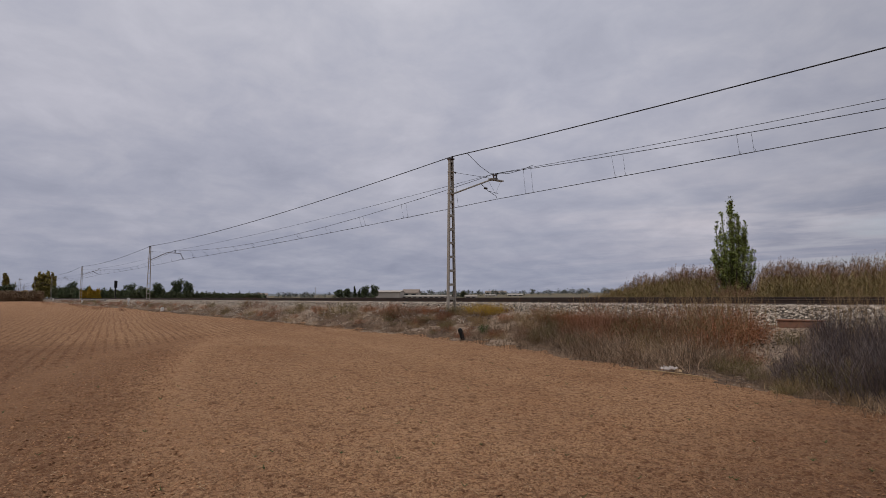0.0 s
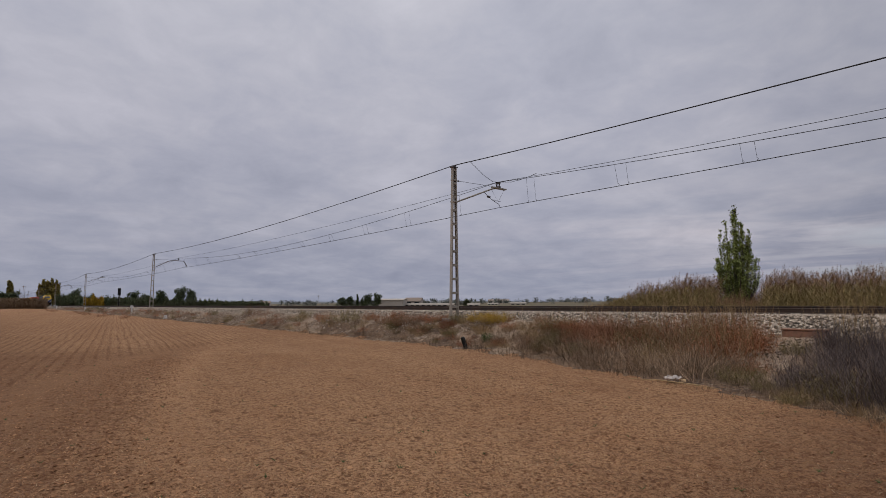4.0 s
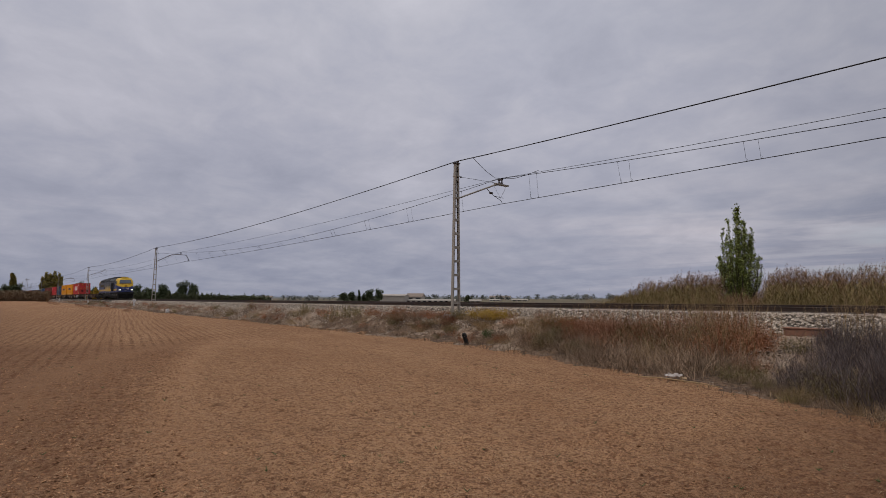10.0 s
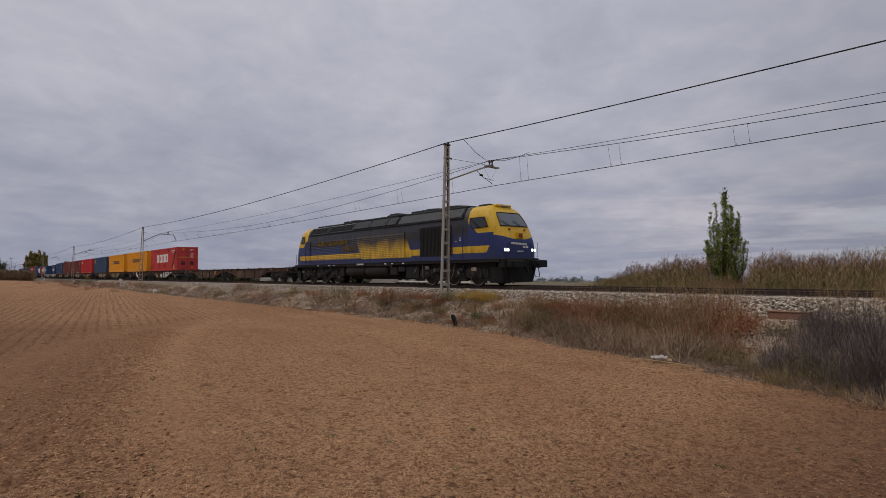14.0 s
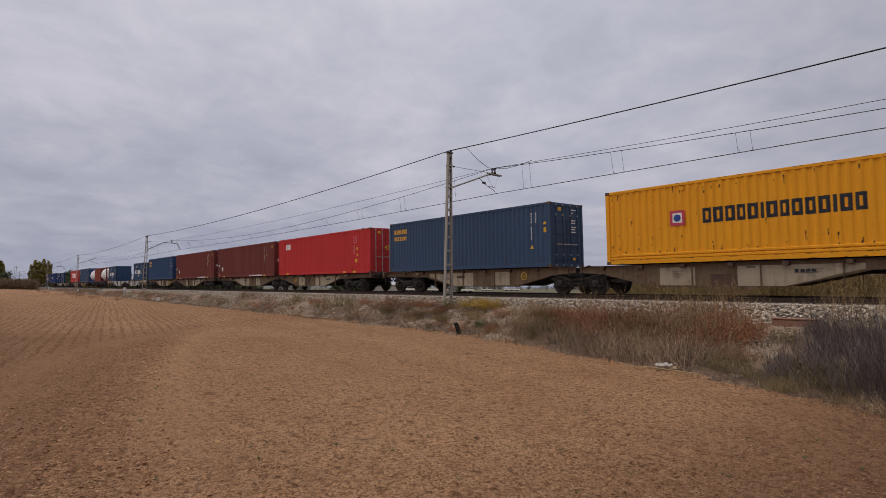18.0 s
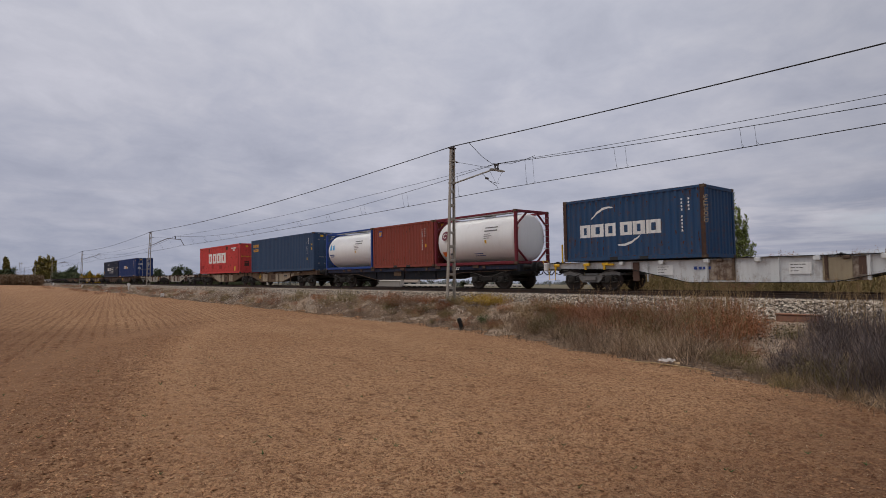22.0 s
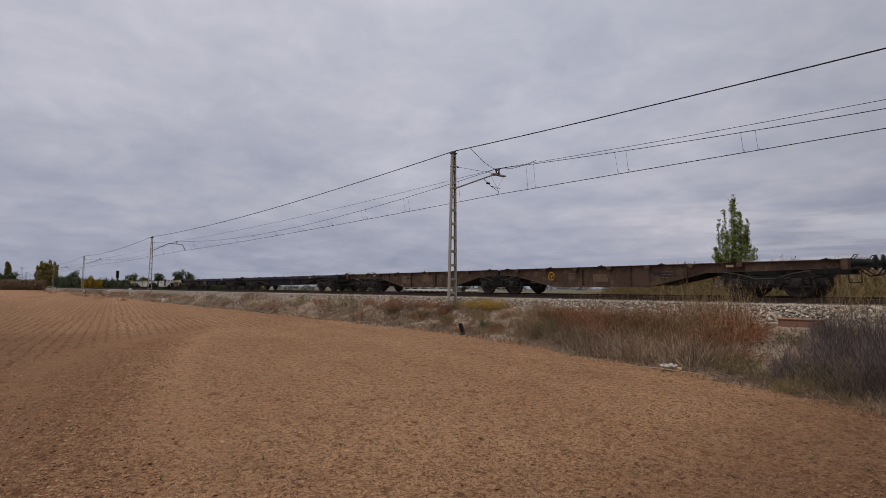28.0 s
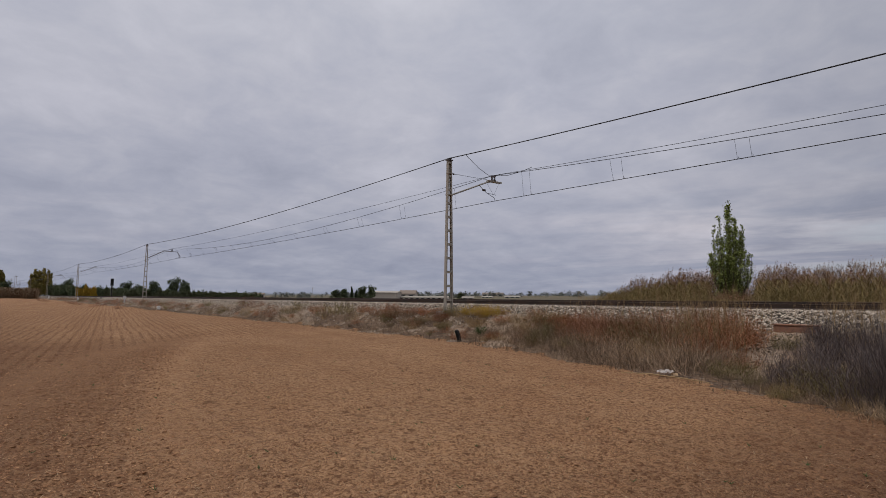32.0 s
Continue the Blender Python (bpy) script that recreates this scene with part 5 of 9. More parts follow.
                for zz in (0.08, 0.55, height - 0.55, height - 0.10):
                    part("rod_bracket", Shape().box((h - 0.03, sy * yy - 0.05, z0 + zz - 0.035), (h + 0.01, sy * yy + 0.05, z0 + zz + 0.035), 0.006), fittings, leaf)
                part("handle", Shape().box((h, min(sy * yy, sy * (yy - 0.42)), z0 + 1.0), (h + 0.016, max(sy * yy, sy * (yy - 0.42)), z0 + 1.04), 0.004), fittings, leaf)
            for k in range(4):
                zz = z0 + 0.35 + k * (height - 0.7) / 3
                part("hinge", Shape().box((h - 0.05, sy * (y - 0.14) - 0.05, zz - 0.06), (h - 0.005, sy * (y - 0.14) + 0.05, zz + 0.06), 0.006), material, leaf)
        part("door_seal", Shape().box((h - 0.06, -0.009, z0 + 0.16), (h - 0.035, 0.009, z1 - 0.14)), "seal", c)
        # codes on the doors, as plain bars
        k = Shape()
        for i, (yy, zz, ww) in enumerate(((0.25, 0.26, 0.42), (0.25, 0.40, 0.2), (0.30, 0.75, 0.34), (0.30, 0.86, 0.30), (0.30, 1.05, 0.36), (0.30, 1.16, 0.28), (0.30, 1.28, 0.33))):
            k.box((h - 0.022, yy + 0.05, z1 - zz - 0.045), (h - 0.018, yy + 0.05 + ww, z1 - zz))
        tagged(part("door_code", k, "white", c), kind="stuff")
        k = Shape().box((h - 0.022, -0.62, z1 - 0.36), (h - 0.018, -0.38, z1 - 0.20))
        k.box((h - 0.022, 0.42, z0 + 0.30), (h - 0.018, 0.62, z0 + 0.42))
        part("door_plate", k, "warn", c)
    return c


CAST_MESH = {}


def shared_casting():
    if "m" not in CAST_MESH:
        CAST_MESH["m"] = shared(Shape().box((-0.089, -0.082, 0.0), (0.089, 0.082, 0.118), 0.012), "corner_casting", "wag_brown")
    return CAST_MESH["m"]


def side_codes(c, length, height, material="white", back=1.05, vertical=True):
    """Registration and sign bars near the forward end of the near side."""
    h, y, z1 = length / 2, -CW / 2 - 0.001, DECK + height
    s = Shape()
    if vertical:
        for i in range(11):
            if i in (4, 10):
                continue
            s.box((h - back, y - 0.004, z1 - 0.50 - i * 0.125), (h - back + 0.05, y, z1 - 0.425 - i * 0.125))
        for i in range(4):
            s.box((h - back + 0.26, y - 0.004, z1 - 0.50 - i * 0.125), (h - back + 0.31, y, z1 - 0.425 - i * 0.125))
    else:
        for i in range(11):
            if i != 4:
                s.box((h - back - 1.3 + i * 0.125, y - 0.004, z1 - 0.46), (h - back - 1.21 + i * 0.125, y, z1 - 0.33))
        for i in range(4):
            s.box((h - back - 0.8 + i * 0.125, y - 0.004, z1 - 0.66), (h - back - 0.71 + i * 0.125, y, z1 - 0.53))
    tagged(part("registration_mark", s, material, c), kind="stuff")


def triangle(c, x, z, k=0.2, y=None):
    y = y or -CW / 2 - 0.001
    part("warning_triangle", Shape().prism([(x - k / 2, z), (x + k / 2, z), (x, z + k * 0.95)], y - 0.004, y), "warn", c)


def label_box(c, x, z, w, h, material="warn", name="sticker"):
    y = -CW / 2 - 0.001
    return part(name, Shape().box((x, y - 0.004, z), (x + w, y, z + h)), material, c)


def arc_band(c, x0, z0, x1, z1, bulge, t, material):
    """A curved stroke with tapered ends."""
    s, v, n = Shape(), [], 60
    start, p = RIBS[c.name][:2]
    for i in range(n + 1):
        u = i / n
        x, z = x0 + (x1 - x0) * u, z0 + (z1 - z0) * u + bulge * 4 * u * (1 - u)
        w = t * (0.25 + 0.75 * math.sin(math.pi * (0.12 + 0.83 * u)))
        yy = -CW / 2 + 0.002 + rib_depth(x, start, p)
        v += [(x, yy, z - w / 2), (x, yy, z + w / 2)]
    s.add(v, [(2 * i, 2 * i + 2, 2 * i + 3, 2 * i + 1) for i in range(n)])
    part("logo_stroke", s, material, c)


F40, F45, F20 = 12.192, 13.716, 6.058
HC, STD = 2.896, 2.591
P45 = (-6.0, 6.0)


def rib_patch(c, x, z, w, h, material, name="repair_patch"):
    return part(name, on_ribs(Shape(), c, x, z, x + w, z + h), material, c)


def big_logo_box(s):
    c = container(s, F40, 2.85, "opdr", "faded red box container with white block logo and rust patches", door_bars="opdr", fittings="opdr")
    h, y, z = F40 / 2, -CW / 2 - 0.001, DECK
    mark_blocks(c, -h + 2.95, y, z + 1.08, (1.12, 1.14, 1.14, 1.22), 1.02, "flaked_white", 0.22, name="logo_block", slot=0.24)
    side_codes(c, F40, 2.85, "white", 1.0, vertical=False)
    for x, zz, w, hh in ((0.10, 0.35, 0.55, 0.42), (0.80, 0.55, 0.55, 0.34), (4.0, 0.55, 0.55, 0.40), (6.4, 0.48, 0.75, 0.36), (11.62, 0.25, 0.38, 2.2)):
        rib_patch(c, -h + x, z + zz, w, hh, "red_patch")
    for x, zz, w, hh in ((2.95, 2.30, 0.30, 0.40), (8.35, 2.35, 0.55, 0.34)):
        rib_patch(c, -h + x, z + zz, w, hh, "rust_patch")
    if s > 0:
        for i in range(7):
            rib_patch(c, h - 2.15 + 0.205 * i, z + 0.28 + 0.29 * i, 0.33, 0.52, "rust_patch")
    rust_chips(c, int(s) + 300, 150, 1.0)
    label_box(c, h - 1.45, z + 0.22, 0.36, 0.42, "warn")
    for zz in (1.52, 1.60):
        part("door_band", Shape().box((h - 0.024, -1.05, z + zz), (h - 0.018, 1.05, z + zz + 0.035)), "warn", c)
    for yy in (-0.75, 0.25):
        part("door_vent", Shape().box((h - 0.03, yy, z + 0.65), (h - 0.012, yy + 0.45, z + 1.15), 0.005), "rust_patch", c)
    return c


def yellow_box(s):
    c = container(s, F40, HC, "yellow", "orange-yellow box container with black lettering on its side", door_bars="yellow", fittings="yellow")
    h, y, z = F40 / 2, -CW / 2 - 0.001, DECK
    for zz in (0.19, 0.31):
        part("lower_rub_rail", Shape().box((-h + 0.17, y - 0.008, z + zz), (h - 0.17, y + 0.05, z + zz + 0.085), 0.012), "yellow", c)
    label_box(c, -h + 2.67, z + 1.34, 0.55, 0.55, "logo_red", "logo_frame")
    y2 = y - 0.005
    part("logo_field", Shape().box((-h + 2.77, y2 - 0.004, z + 1.44), (-h + 3.12, y2, z + 1.79)), "white", c)
    part("logo_disc", Shape().lathe([(0.0, 0.13), (0.004, 0.13)], (-h + 2.945, y2 - 0.010, z + 1.615), "y", 20), "logo_blue", c)
    mark_blocks(c, -h + 3.84, y, z + 1.36, (0.30, 0.32, 0.32, 0.26, 0.32, 0.11, 0.32, 0.26, 0.30, 0.28, 0.30, 0.11, 0.30, 0.28), 0.52, "black_paint", 0.068, name="logo_block", slot=0.30)
    rust_chips(c, int(s) + 500, 130, 0.75)
    side_codes(c, F40, HC, "white", 0.85)
    triangle(c, h - 0.5, z + 1.6, 0.26)
    label_box(c, h - 1.05, z + 0.45, 0.4, 0.34, "amber")
    for i in range(3):
        label_box(c, -h + 3.1 + i * 0.5, z + 2.62, 0.12, 0.12, "yellow", "lashing_eye")
    return c


def seaco_box(s, mat):
    c = container(s, F40, HC, mat, "dark blue box container with small amber lettering", door_bars="navy")
    h, y, z = F40 / 2, -CW / 2 - 0.001, DECK
    mark_blocks(c, -h + 0.42, y, z + 2.22, (0.20, 0.24, 0.24, 0.22, 0.26), 0.25, "amber", 0.03, name="logo_block", slot=0.3)
    mark_blocks(c, -h + 0.42, y, z + 1.84, (0.17, 0.2, 0.2, 0.18, 0.2, 0.06, 0.06), 0.22, "amber", 0.03, name="logo_block", slot=0.3)
    side_codes(c, F40, HC, "white", 1.08)
    label_box(c, h - 0.36, z + 1.55, 0.14, 0.22, "warn")
    label_box(c, h - 0.36, z + 1.9, 0.14, 0.12, "warn")
    triangle(c, h - 1.04, z + 0.85, 0.2)
    rust_chips(c, int(s) + 900, 60, 0.5)
    return c


def brown_box(s):
    c = container(s, F45, HC, "brown", "brown-red long box container with white size figures", posts=P45, door_bars="brown")
    h, y, z = F45 / 2, -CW / 2 - 0.001, DECK
    side_codes(c, F45, HC, "white", 1.95)
    triangle(c, h - 0.42, z + 2.4, 0.22)
    label_box(c, h - 1.62, z + 1.75, 0.14, 0.14)
    label_box(c, -h + 1.15, z + 0.65, 0.30, 0.36, "white", "notice")
    label_box(c, -h + 0.16, z + 0.62, 0.36, 0.5, "seal", "vent_hatch")
    label_box(c, -h + 0.16, z + 1.13, 0.36, 0.12, "white", "notice")
    label_box(c, -h + 0.2, z + 0.2, 0.3, 0.12, "warn")
    part("size_figures", text_mesh("45", 0.46, "size_figures", "white"), None, c, at=pose(h - 0.02 + 0.004, -0.98, z + 1.15, 0, 0, 90))
    for x in (h - 2.2, -h + 1.5):
        label_box(c, x, z + 0.03, 0.36, 0.10, "warn")
    mark_blocks(c, h - 5.5, y, z + 0.05, (0.16,) * 14, 0.10, "white", 0.05, name="painted_mark")
    part("door_sign", Shape().box((h - 0.022, -0.55, z + 2.25), (h - 0.016, -0.22, z + 2.55)), "logo_red", c)
    return c


def red45_box(s):
    c = container(s, F45, HC, "cai", "bright red long box container with white logo", posts=P45, door_bars="rod")
    h, y, z = F45 / 2, -CW / 2 - 0.001, DECK
    mark_blocks(c, -h + 1.35, y, z + 2.02, (0.34, 0.34, 0.13), 0.42, "white", 0.05, name="logo_block", lean=0.06)
    side_codes(c, F45, HC, "white", 1.95)
    triangle(c, h - 1.55, z + 1.55, 0.26)
    label_box(c, h - 1.60, z + 1.12, 0.16, 0.16)
    label_box(c, h - 1.8, z + 0.72, 0.26, 0.22)
    for x in (h - 2.1, h - 3.4, -h + 1.5):
        label_box(c, x, z + 0.04, 0.34, 0.12, "warn")
    rust_chips(c, 77, 60, 0.5)
    part("size_figures", text_mesh("45", 0.42, "size_figures", "warn"), None, c, at=pose(h - 0.016, -0.1, z + 1.5, 0, 0, 90))
    return c


def unit_box(s):
    c = container(s, F45, HC, "unit", "deep blue long box container with white and amber lettering", posts=P45, door_bars="rod")
    h, y, z = F45 / 2, -CW / 2 - 0.001, DECK
    mark_blocks(c, -h + 4.55, y, z + 1.32, (0.30, 0.32, 0.12, 0.30), 0.46, "white", 0.06, name="logo_block", lean=0.05)
    mark_blocks(c, -h + 5.85, y, z + 1.32, (0.32, 0.32), 0.46, "amber", 0.06, name="logo_block")
    mark_blocks(c, -h + 6.68, y, z + 1.32, (0.06, 0.20, 0.22, 0.30), 0.22, "white", 0.05, name="logo_block")
    side_codes(c, F45, HC, "white", 1.95)
    triangle(c, h - 0.42, z + 2.4, 0.24)
    label_box(c, h - 1.62, z + 1.75, 0.14, 0.14)
    label_box(c, -h + 1.0, z + 0.65, 0.24, 0.34, "white", "notice")
    for x in (h - 1.9, h - 5.3, -h + 1.3, -h + 3.6):
        label_box(c, x, z + 0.05, 0.5, 0.09, "warn")
    for x in P45:
        label_box(c, x - 0.1, z + HC - 0.16, 0.2, 0.15, "warn", "corner_marking")
        label_box(c, x - 0.1, z + 0.02, 0.2, 0.14, "warn", "corner_marking")
    part("size_figures", text_mesh("45", 0.46, "size_figures", "white"), None, c, at=pose(h - 0.016, -0.98, z + 1.15, 0, 0, 90))
    mark = Shape()
    for i in range(5):
        mark.box((h - 0.022, -0.85 + i * 0.13, z + 1.85), (h - 0.018, -0.76 + i * 0.13, z + 2.03))
    part("door_logo", mark, "white", c)
    return c


def swoosh(c, x, z, k, mat="white"):
    arc_band(c, x + 0.55 * k, z + 0.72 * k, x + 1.55 * k, z + 1.12 * k, 0.16 * k, 0.10 * k, mat)
    arc_band(c, x + 1.75 * k, z - 0.38 * k, x + 2.75 * k, z - 0.02 * k, -0.14 * k, 0.10 * k, mat)


def cma20_box(s):
    c = container(s, F20, STD, "cma", "worn dark blue short box container with white logo", plain_end=True, rail_mat="cma")
    h, y, z = F20 / 2, -CW / 2 - 0.001, DECK
    mark_blocks(c, -h + 0.85, y, z + 0.98, (0.48, 0.60, 0.50), 0.52, "white", 0.05, name="logo_block", slot=0.34)
    mark_blocks(c, -h + 2.72, y, z + 0.98, (0.50, 0.50, 0.60), 0.52, "white", 0.05, name="logo_block", slot=0.34)
    swoosh(c, -h + 0.85, z + 1.0, 1.0)
    side_codes(c, F20, STD, "white", 0.85)
    for x in (-0.8, 0.5):
        label_box(c, x, z + 0.02, 0.36, 0.12, "seal", "fork_pocket")
    rust_chips(c, int(s) + 700, 170, 1.1)
    for x in (h - 0.16, -h):
        part("rusty_post_face", Shape().box((x, y - 0.002, z + 0.12), (x + 0.16, y + 0.01, z + STD - 0.12)), "dark_post", c)
    part("post_letters", text_mesh("SALE/SOLD", 0.20, "post_letters", "patch_cream"), None, c, at=pose(h - 0.03, y - 0.004, z + 2.2, 0, 90, 0))
    return c


def cma45_box(s):
    c = container(s, F45, HC, "cma45", "dark navy long box container with white logo and framed words", posts=P45, door_bars="navy")
    h, y, z = F45 / 2, -CW / 2 - 0.001, DECK
    mark_blocks(c, -h + 3.9, y, z + 1.15, (0.44, 0.56, 0.46), 0.55, "white", 0.06, name="logo_block", slot=0.34)
    mark_blocks(c, -h + 5.75, y, z + 1.15, (0.46, 0.46, 0.56), 0.55, "white", 0.06, name="logo_block", slot=0.34)
    swoosh(c, -h + 4.0, z + 1.2, 1.05)
    x = -h + 7.65
    f = Shape()
    for a, b in (((x, z + 0.7), (x + 2.0, z + 0.73)), ((x, z + 1.72), (x + 2.0, z + 1.75)), ((x, z + 0.7), (x + 0.03, z + 1.75)), ((x + 1.97, z + 0.7), (x + 2.0, z + 1.75))):
        f.box((a[0], y - 0.004, a[1]), (b[0], y, b[1]))
    part("sign_frame", f, "white", c)
    part("sign_words", text_mesh("eco container", 0.30, "sign_words", "white"), None, c, at=pose(x + 0.1, y - 0.003, z + 1.36))
    part("sign_words", text_mesh("bamboo floor", 0.30, "sign_words", "white"), None, c, at=pose(x + 0.1, y - 0.003, z + 0.86))
    side_codes(c, F45, HC, "white", 1.95)
    triangle(c, h - 1.35, z + 1.5, 0.2)
    label_box(c, -h + 0.5, z + 0.75, 0.2, 0.34, "warn")
    part("size_figures", text_mesh("45", 0.46, "size_figures", "white"), None, c, at=pose(h - 0.62, y - 0.003, z + 1.6))
    return c


def brown20_box(s):
    c = container(s, F20, STD, "brown20", "rust-brown short box container with small blue badge", rail_mat="brown20", door_bars="brown20")
    h, z = F20 / 2, DECK
    label_box(c, -h + 0.68, z + 1.95, 0.36, 0.36, "logo_blue", "badge")
    part("badge_field", Shape().prism([(-h + 0.75, z + 2.0), (-h + 0.95, z + 2.0), (-h + 0.99, z + 2.24), (-h + 0.75, z + 2.24)], -CW / 2 - 0.009, -CW / 2 - 0.005), "amber", c)
    side_codes(c, F20, STD, "white", 1.0)
    for x in (-0.8, 0.5):
        label_box(c, x, z + 0.02, 0.36, 0.12, "seal", "fork_pocket")
    label_box(c, h - 0.72, z + 1.1, 0.12, 0.18, "amber")
    rust_chips(c, 911, 110, 1.0)
    return c


def tank_container(s, frame, label, drops):
    """A pressure tank in an open steel frame."""
    c = coupled(thing("tank_container", label, "tank container", "containers on the train"), s)
    h, y, z0, z1 = F20 / 2, CW / 2, DECK, DECK + STD
    zc = z0 + 1.29
    prof = [(-h + 0.06, 0.20), (-h + 0.08, 0.60), (-h + 0.13, 0.92), (-h + 0.20, 1.07), (-h + 0.29, 1.15), (-h + 0.40, 1.18), (h - 0.40, 1.18), (h - 0.29, 1.15), (h - 0.20, 1.07), (h - 0.13, 0.92), (h - 0.08, 0.60), (h - 0.06, 0.20)]
    tank = part("tank", Shape().lathe(prof, (0, 0, zc), "x", 44), "tank_white", c)
    for x in (-1.75, -0.55, 0.65, 1.85):
        part("cladding_band", Shape().lathe([(x - 0.02, 1.181), (x - 0.015, 1.188), (x + 0.015, 1.188), (x + 0.02, 1.181)], (0, 0, zc), "x", 44), "tank_white", tank)
    part("walkway", Shape().box((-h + 0.4, -0.55, z1 - 0.06), (h - 0.4, -0.12, z1 - 0.03), 0.005).box((-0.3, -0.5, z1 - 0.06), (0.3, 0.3, z1 - 0.01), 0.02), "rod", c)
    for sx in (-1, 1):
        x0, x1 = sorted((sx * h, sx * (h - 0.14)))
        for sy in (-1, 1):
            a, b = sorted((sy * y, sy * (y - 0.14)))
            part("corner_post", Shape().box((x0, a, z0 + 0.11), (x1, b, z1 - 0.11), 0.012), frame, c)
            for z in (z0, z1 - 0.118):
                part("corner_casting", shared_casting(), None, c, at=(sx * (h - 0.085), sy * (y - 0.078), z))
            part("end_brace", Shape().tube([(sx * (h - 0.07), sy * (y - 0.1), z0 + 0.75), (sx * (h - 0.07), sy * 0.35, z0 + 0.10)], 0.05, 6)
                 .tube([(sx * (h - 0.07), sy * (y - 0.1), z1 - 0.75), (sx * (h - 0.07), sy * 0.35, z1 - 0.10)], 0.05, 6), frame, c)
        for za, zb in ((z0 + 0.01, z0 + 0.14), (z1 - 0.13, z1 - 0.01)):
            part("end_beam", Shape().box((x0, -y + 0.15, za), (x1, y - 0.15, zb), 0.01), frame, c)
    for sy in (-1, 1):
        a, b = sorted((sy * y, sy * (y - 0.10)))
        for za, zb in ((z0 + 0.01, z0 + 0.15), (z1 - 0.12, z1 - 0.02)):
            part("side_rail", Shape().box((-h + 0.17, a, za), (h - 0.17, b, zb), 0.01), frame, c)
    for k in (0.45, 0.75, 1.05, 1.35, 1.65, 1.95, 2.25):
        part("ladder_rung", Shape().tube([(h + 0.02, y - 0.48, z0 + k), (h + 0.02, y - 0.12, z0 + k)], 0.014, 5), "rod", c)

    def on_tank(name, x, z, w, hh, mat):
        a = math.asin(max(-1, min(1, (z + hh / 2 - zc) / 1.18)))
        m = pose(x, -1.192 * math.cos(a), zc + 1.192 * math.sin(a), -math.degrees(a))
        part(name, Shape().box((0, -0.004, -hh / 2), (w, 0.0, hh / 2)), mat, tank, at=m)

    for i, (dz, ws) in enumerate(((0.52, 1.1), (0.36, 1.1), (0.22, 0.5), (0.12, 0.66), (0.02, 0.5))):
        on_tank("registration_mark", h - 2.2, zc + dz, ws * 0.8, 0.03 if i > 1 else 0.06, "faint_text")
    on_tank("sticker", h - 2.15, zc - 0.22, 0.13, 0.16, "warn")
    if drops:
        for x in (-h + 0.55, -h + 0.92):
            a = 0.12
            part("drop_logo", Shape().prism([(0, 0), (0.28, 0), (0.22, 0.26), (0.14, 0.4), (0.05, 0.25)], -0.004, 0.0), "sky_blue", tank, at=pose(x, -1.192 * math.cos(a), zc + 0.1, -math.degrees(a)))
        on_tank("logo_block", -h + 0.5, zc - 0.28, 0.62, 0.06, "logo_blue")
        on_tank("logo_block", -h + 0.56, zc - 0.40, 0.5, 0.06, "logo_blue")
        on_tank("valve_box", h - 2.1, zc - 0.95, 0.42, 0.3, "tank_white")
    else:
        part("logo_disc", Shape().lathe([(0.0, 0.26), (0.004, 0.26)], (0, 0, 0), "y", 22), "maroon", tank, at=pose(-h + 0.9, -1.185, zc + 0.33, -16))
        part("logo_ring", Shape().tube([(0.12 * math.cos(a), -0.006, 0.12 * math.sin(a)) for a in np.linspace(0.7, 5.6, 14)], 0.02, 5), "tank_white", tank, at=pose(-h + 0.9, -1.185, zc + 0.33, -16))
        on_tank("notice", h - 3.1, zc - 0.72, 0.62, 0.04, "logo_blue")
        on_tank("notice", h - 3.1, zc - 0.82, 0.72, 0.04, "logo_blue")
        on_tank("orange_placard", -h + 0.55, zc - 0.78, 0.42, 0.28, "orange")
        on_tank("notice", -h + 1.1, zc - 0.72, 0.28, 0.12, "black_paint")
        part("end_placard", Shape().box((h - 0.16, -0.9, zc + 0.15), (h - 0.15, -0.5, zc + 0.45)), "orange", c)
        part("end_disc", Shape().lathe([(0.0, 0.24), (0.005, 0.24)], (h - 0.17, -0.2, zc + 0.35), "x", 20), "maroon", c)
    part("no_step_ring", Shape().tube([(0.14 * math.cos(a), 0, 0.14 * math.sin(a)) for a in np.linspace(0, 6.2832, 17)], 0.016, 5, caps=False).tube([(-0.09, 0, 0.09), (0.09, 0, -0.09)], 0.016, 5), "logo_red", tank, at=pose(-0.5, -0.98, zc - 0.6, 32))
    return c


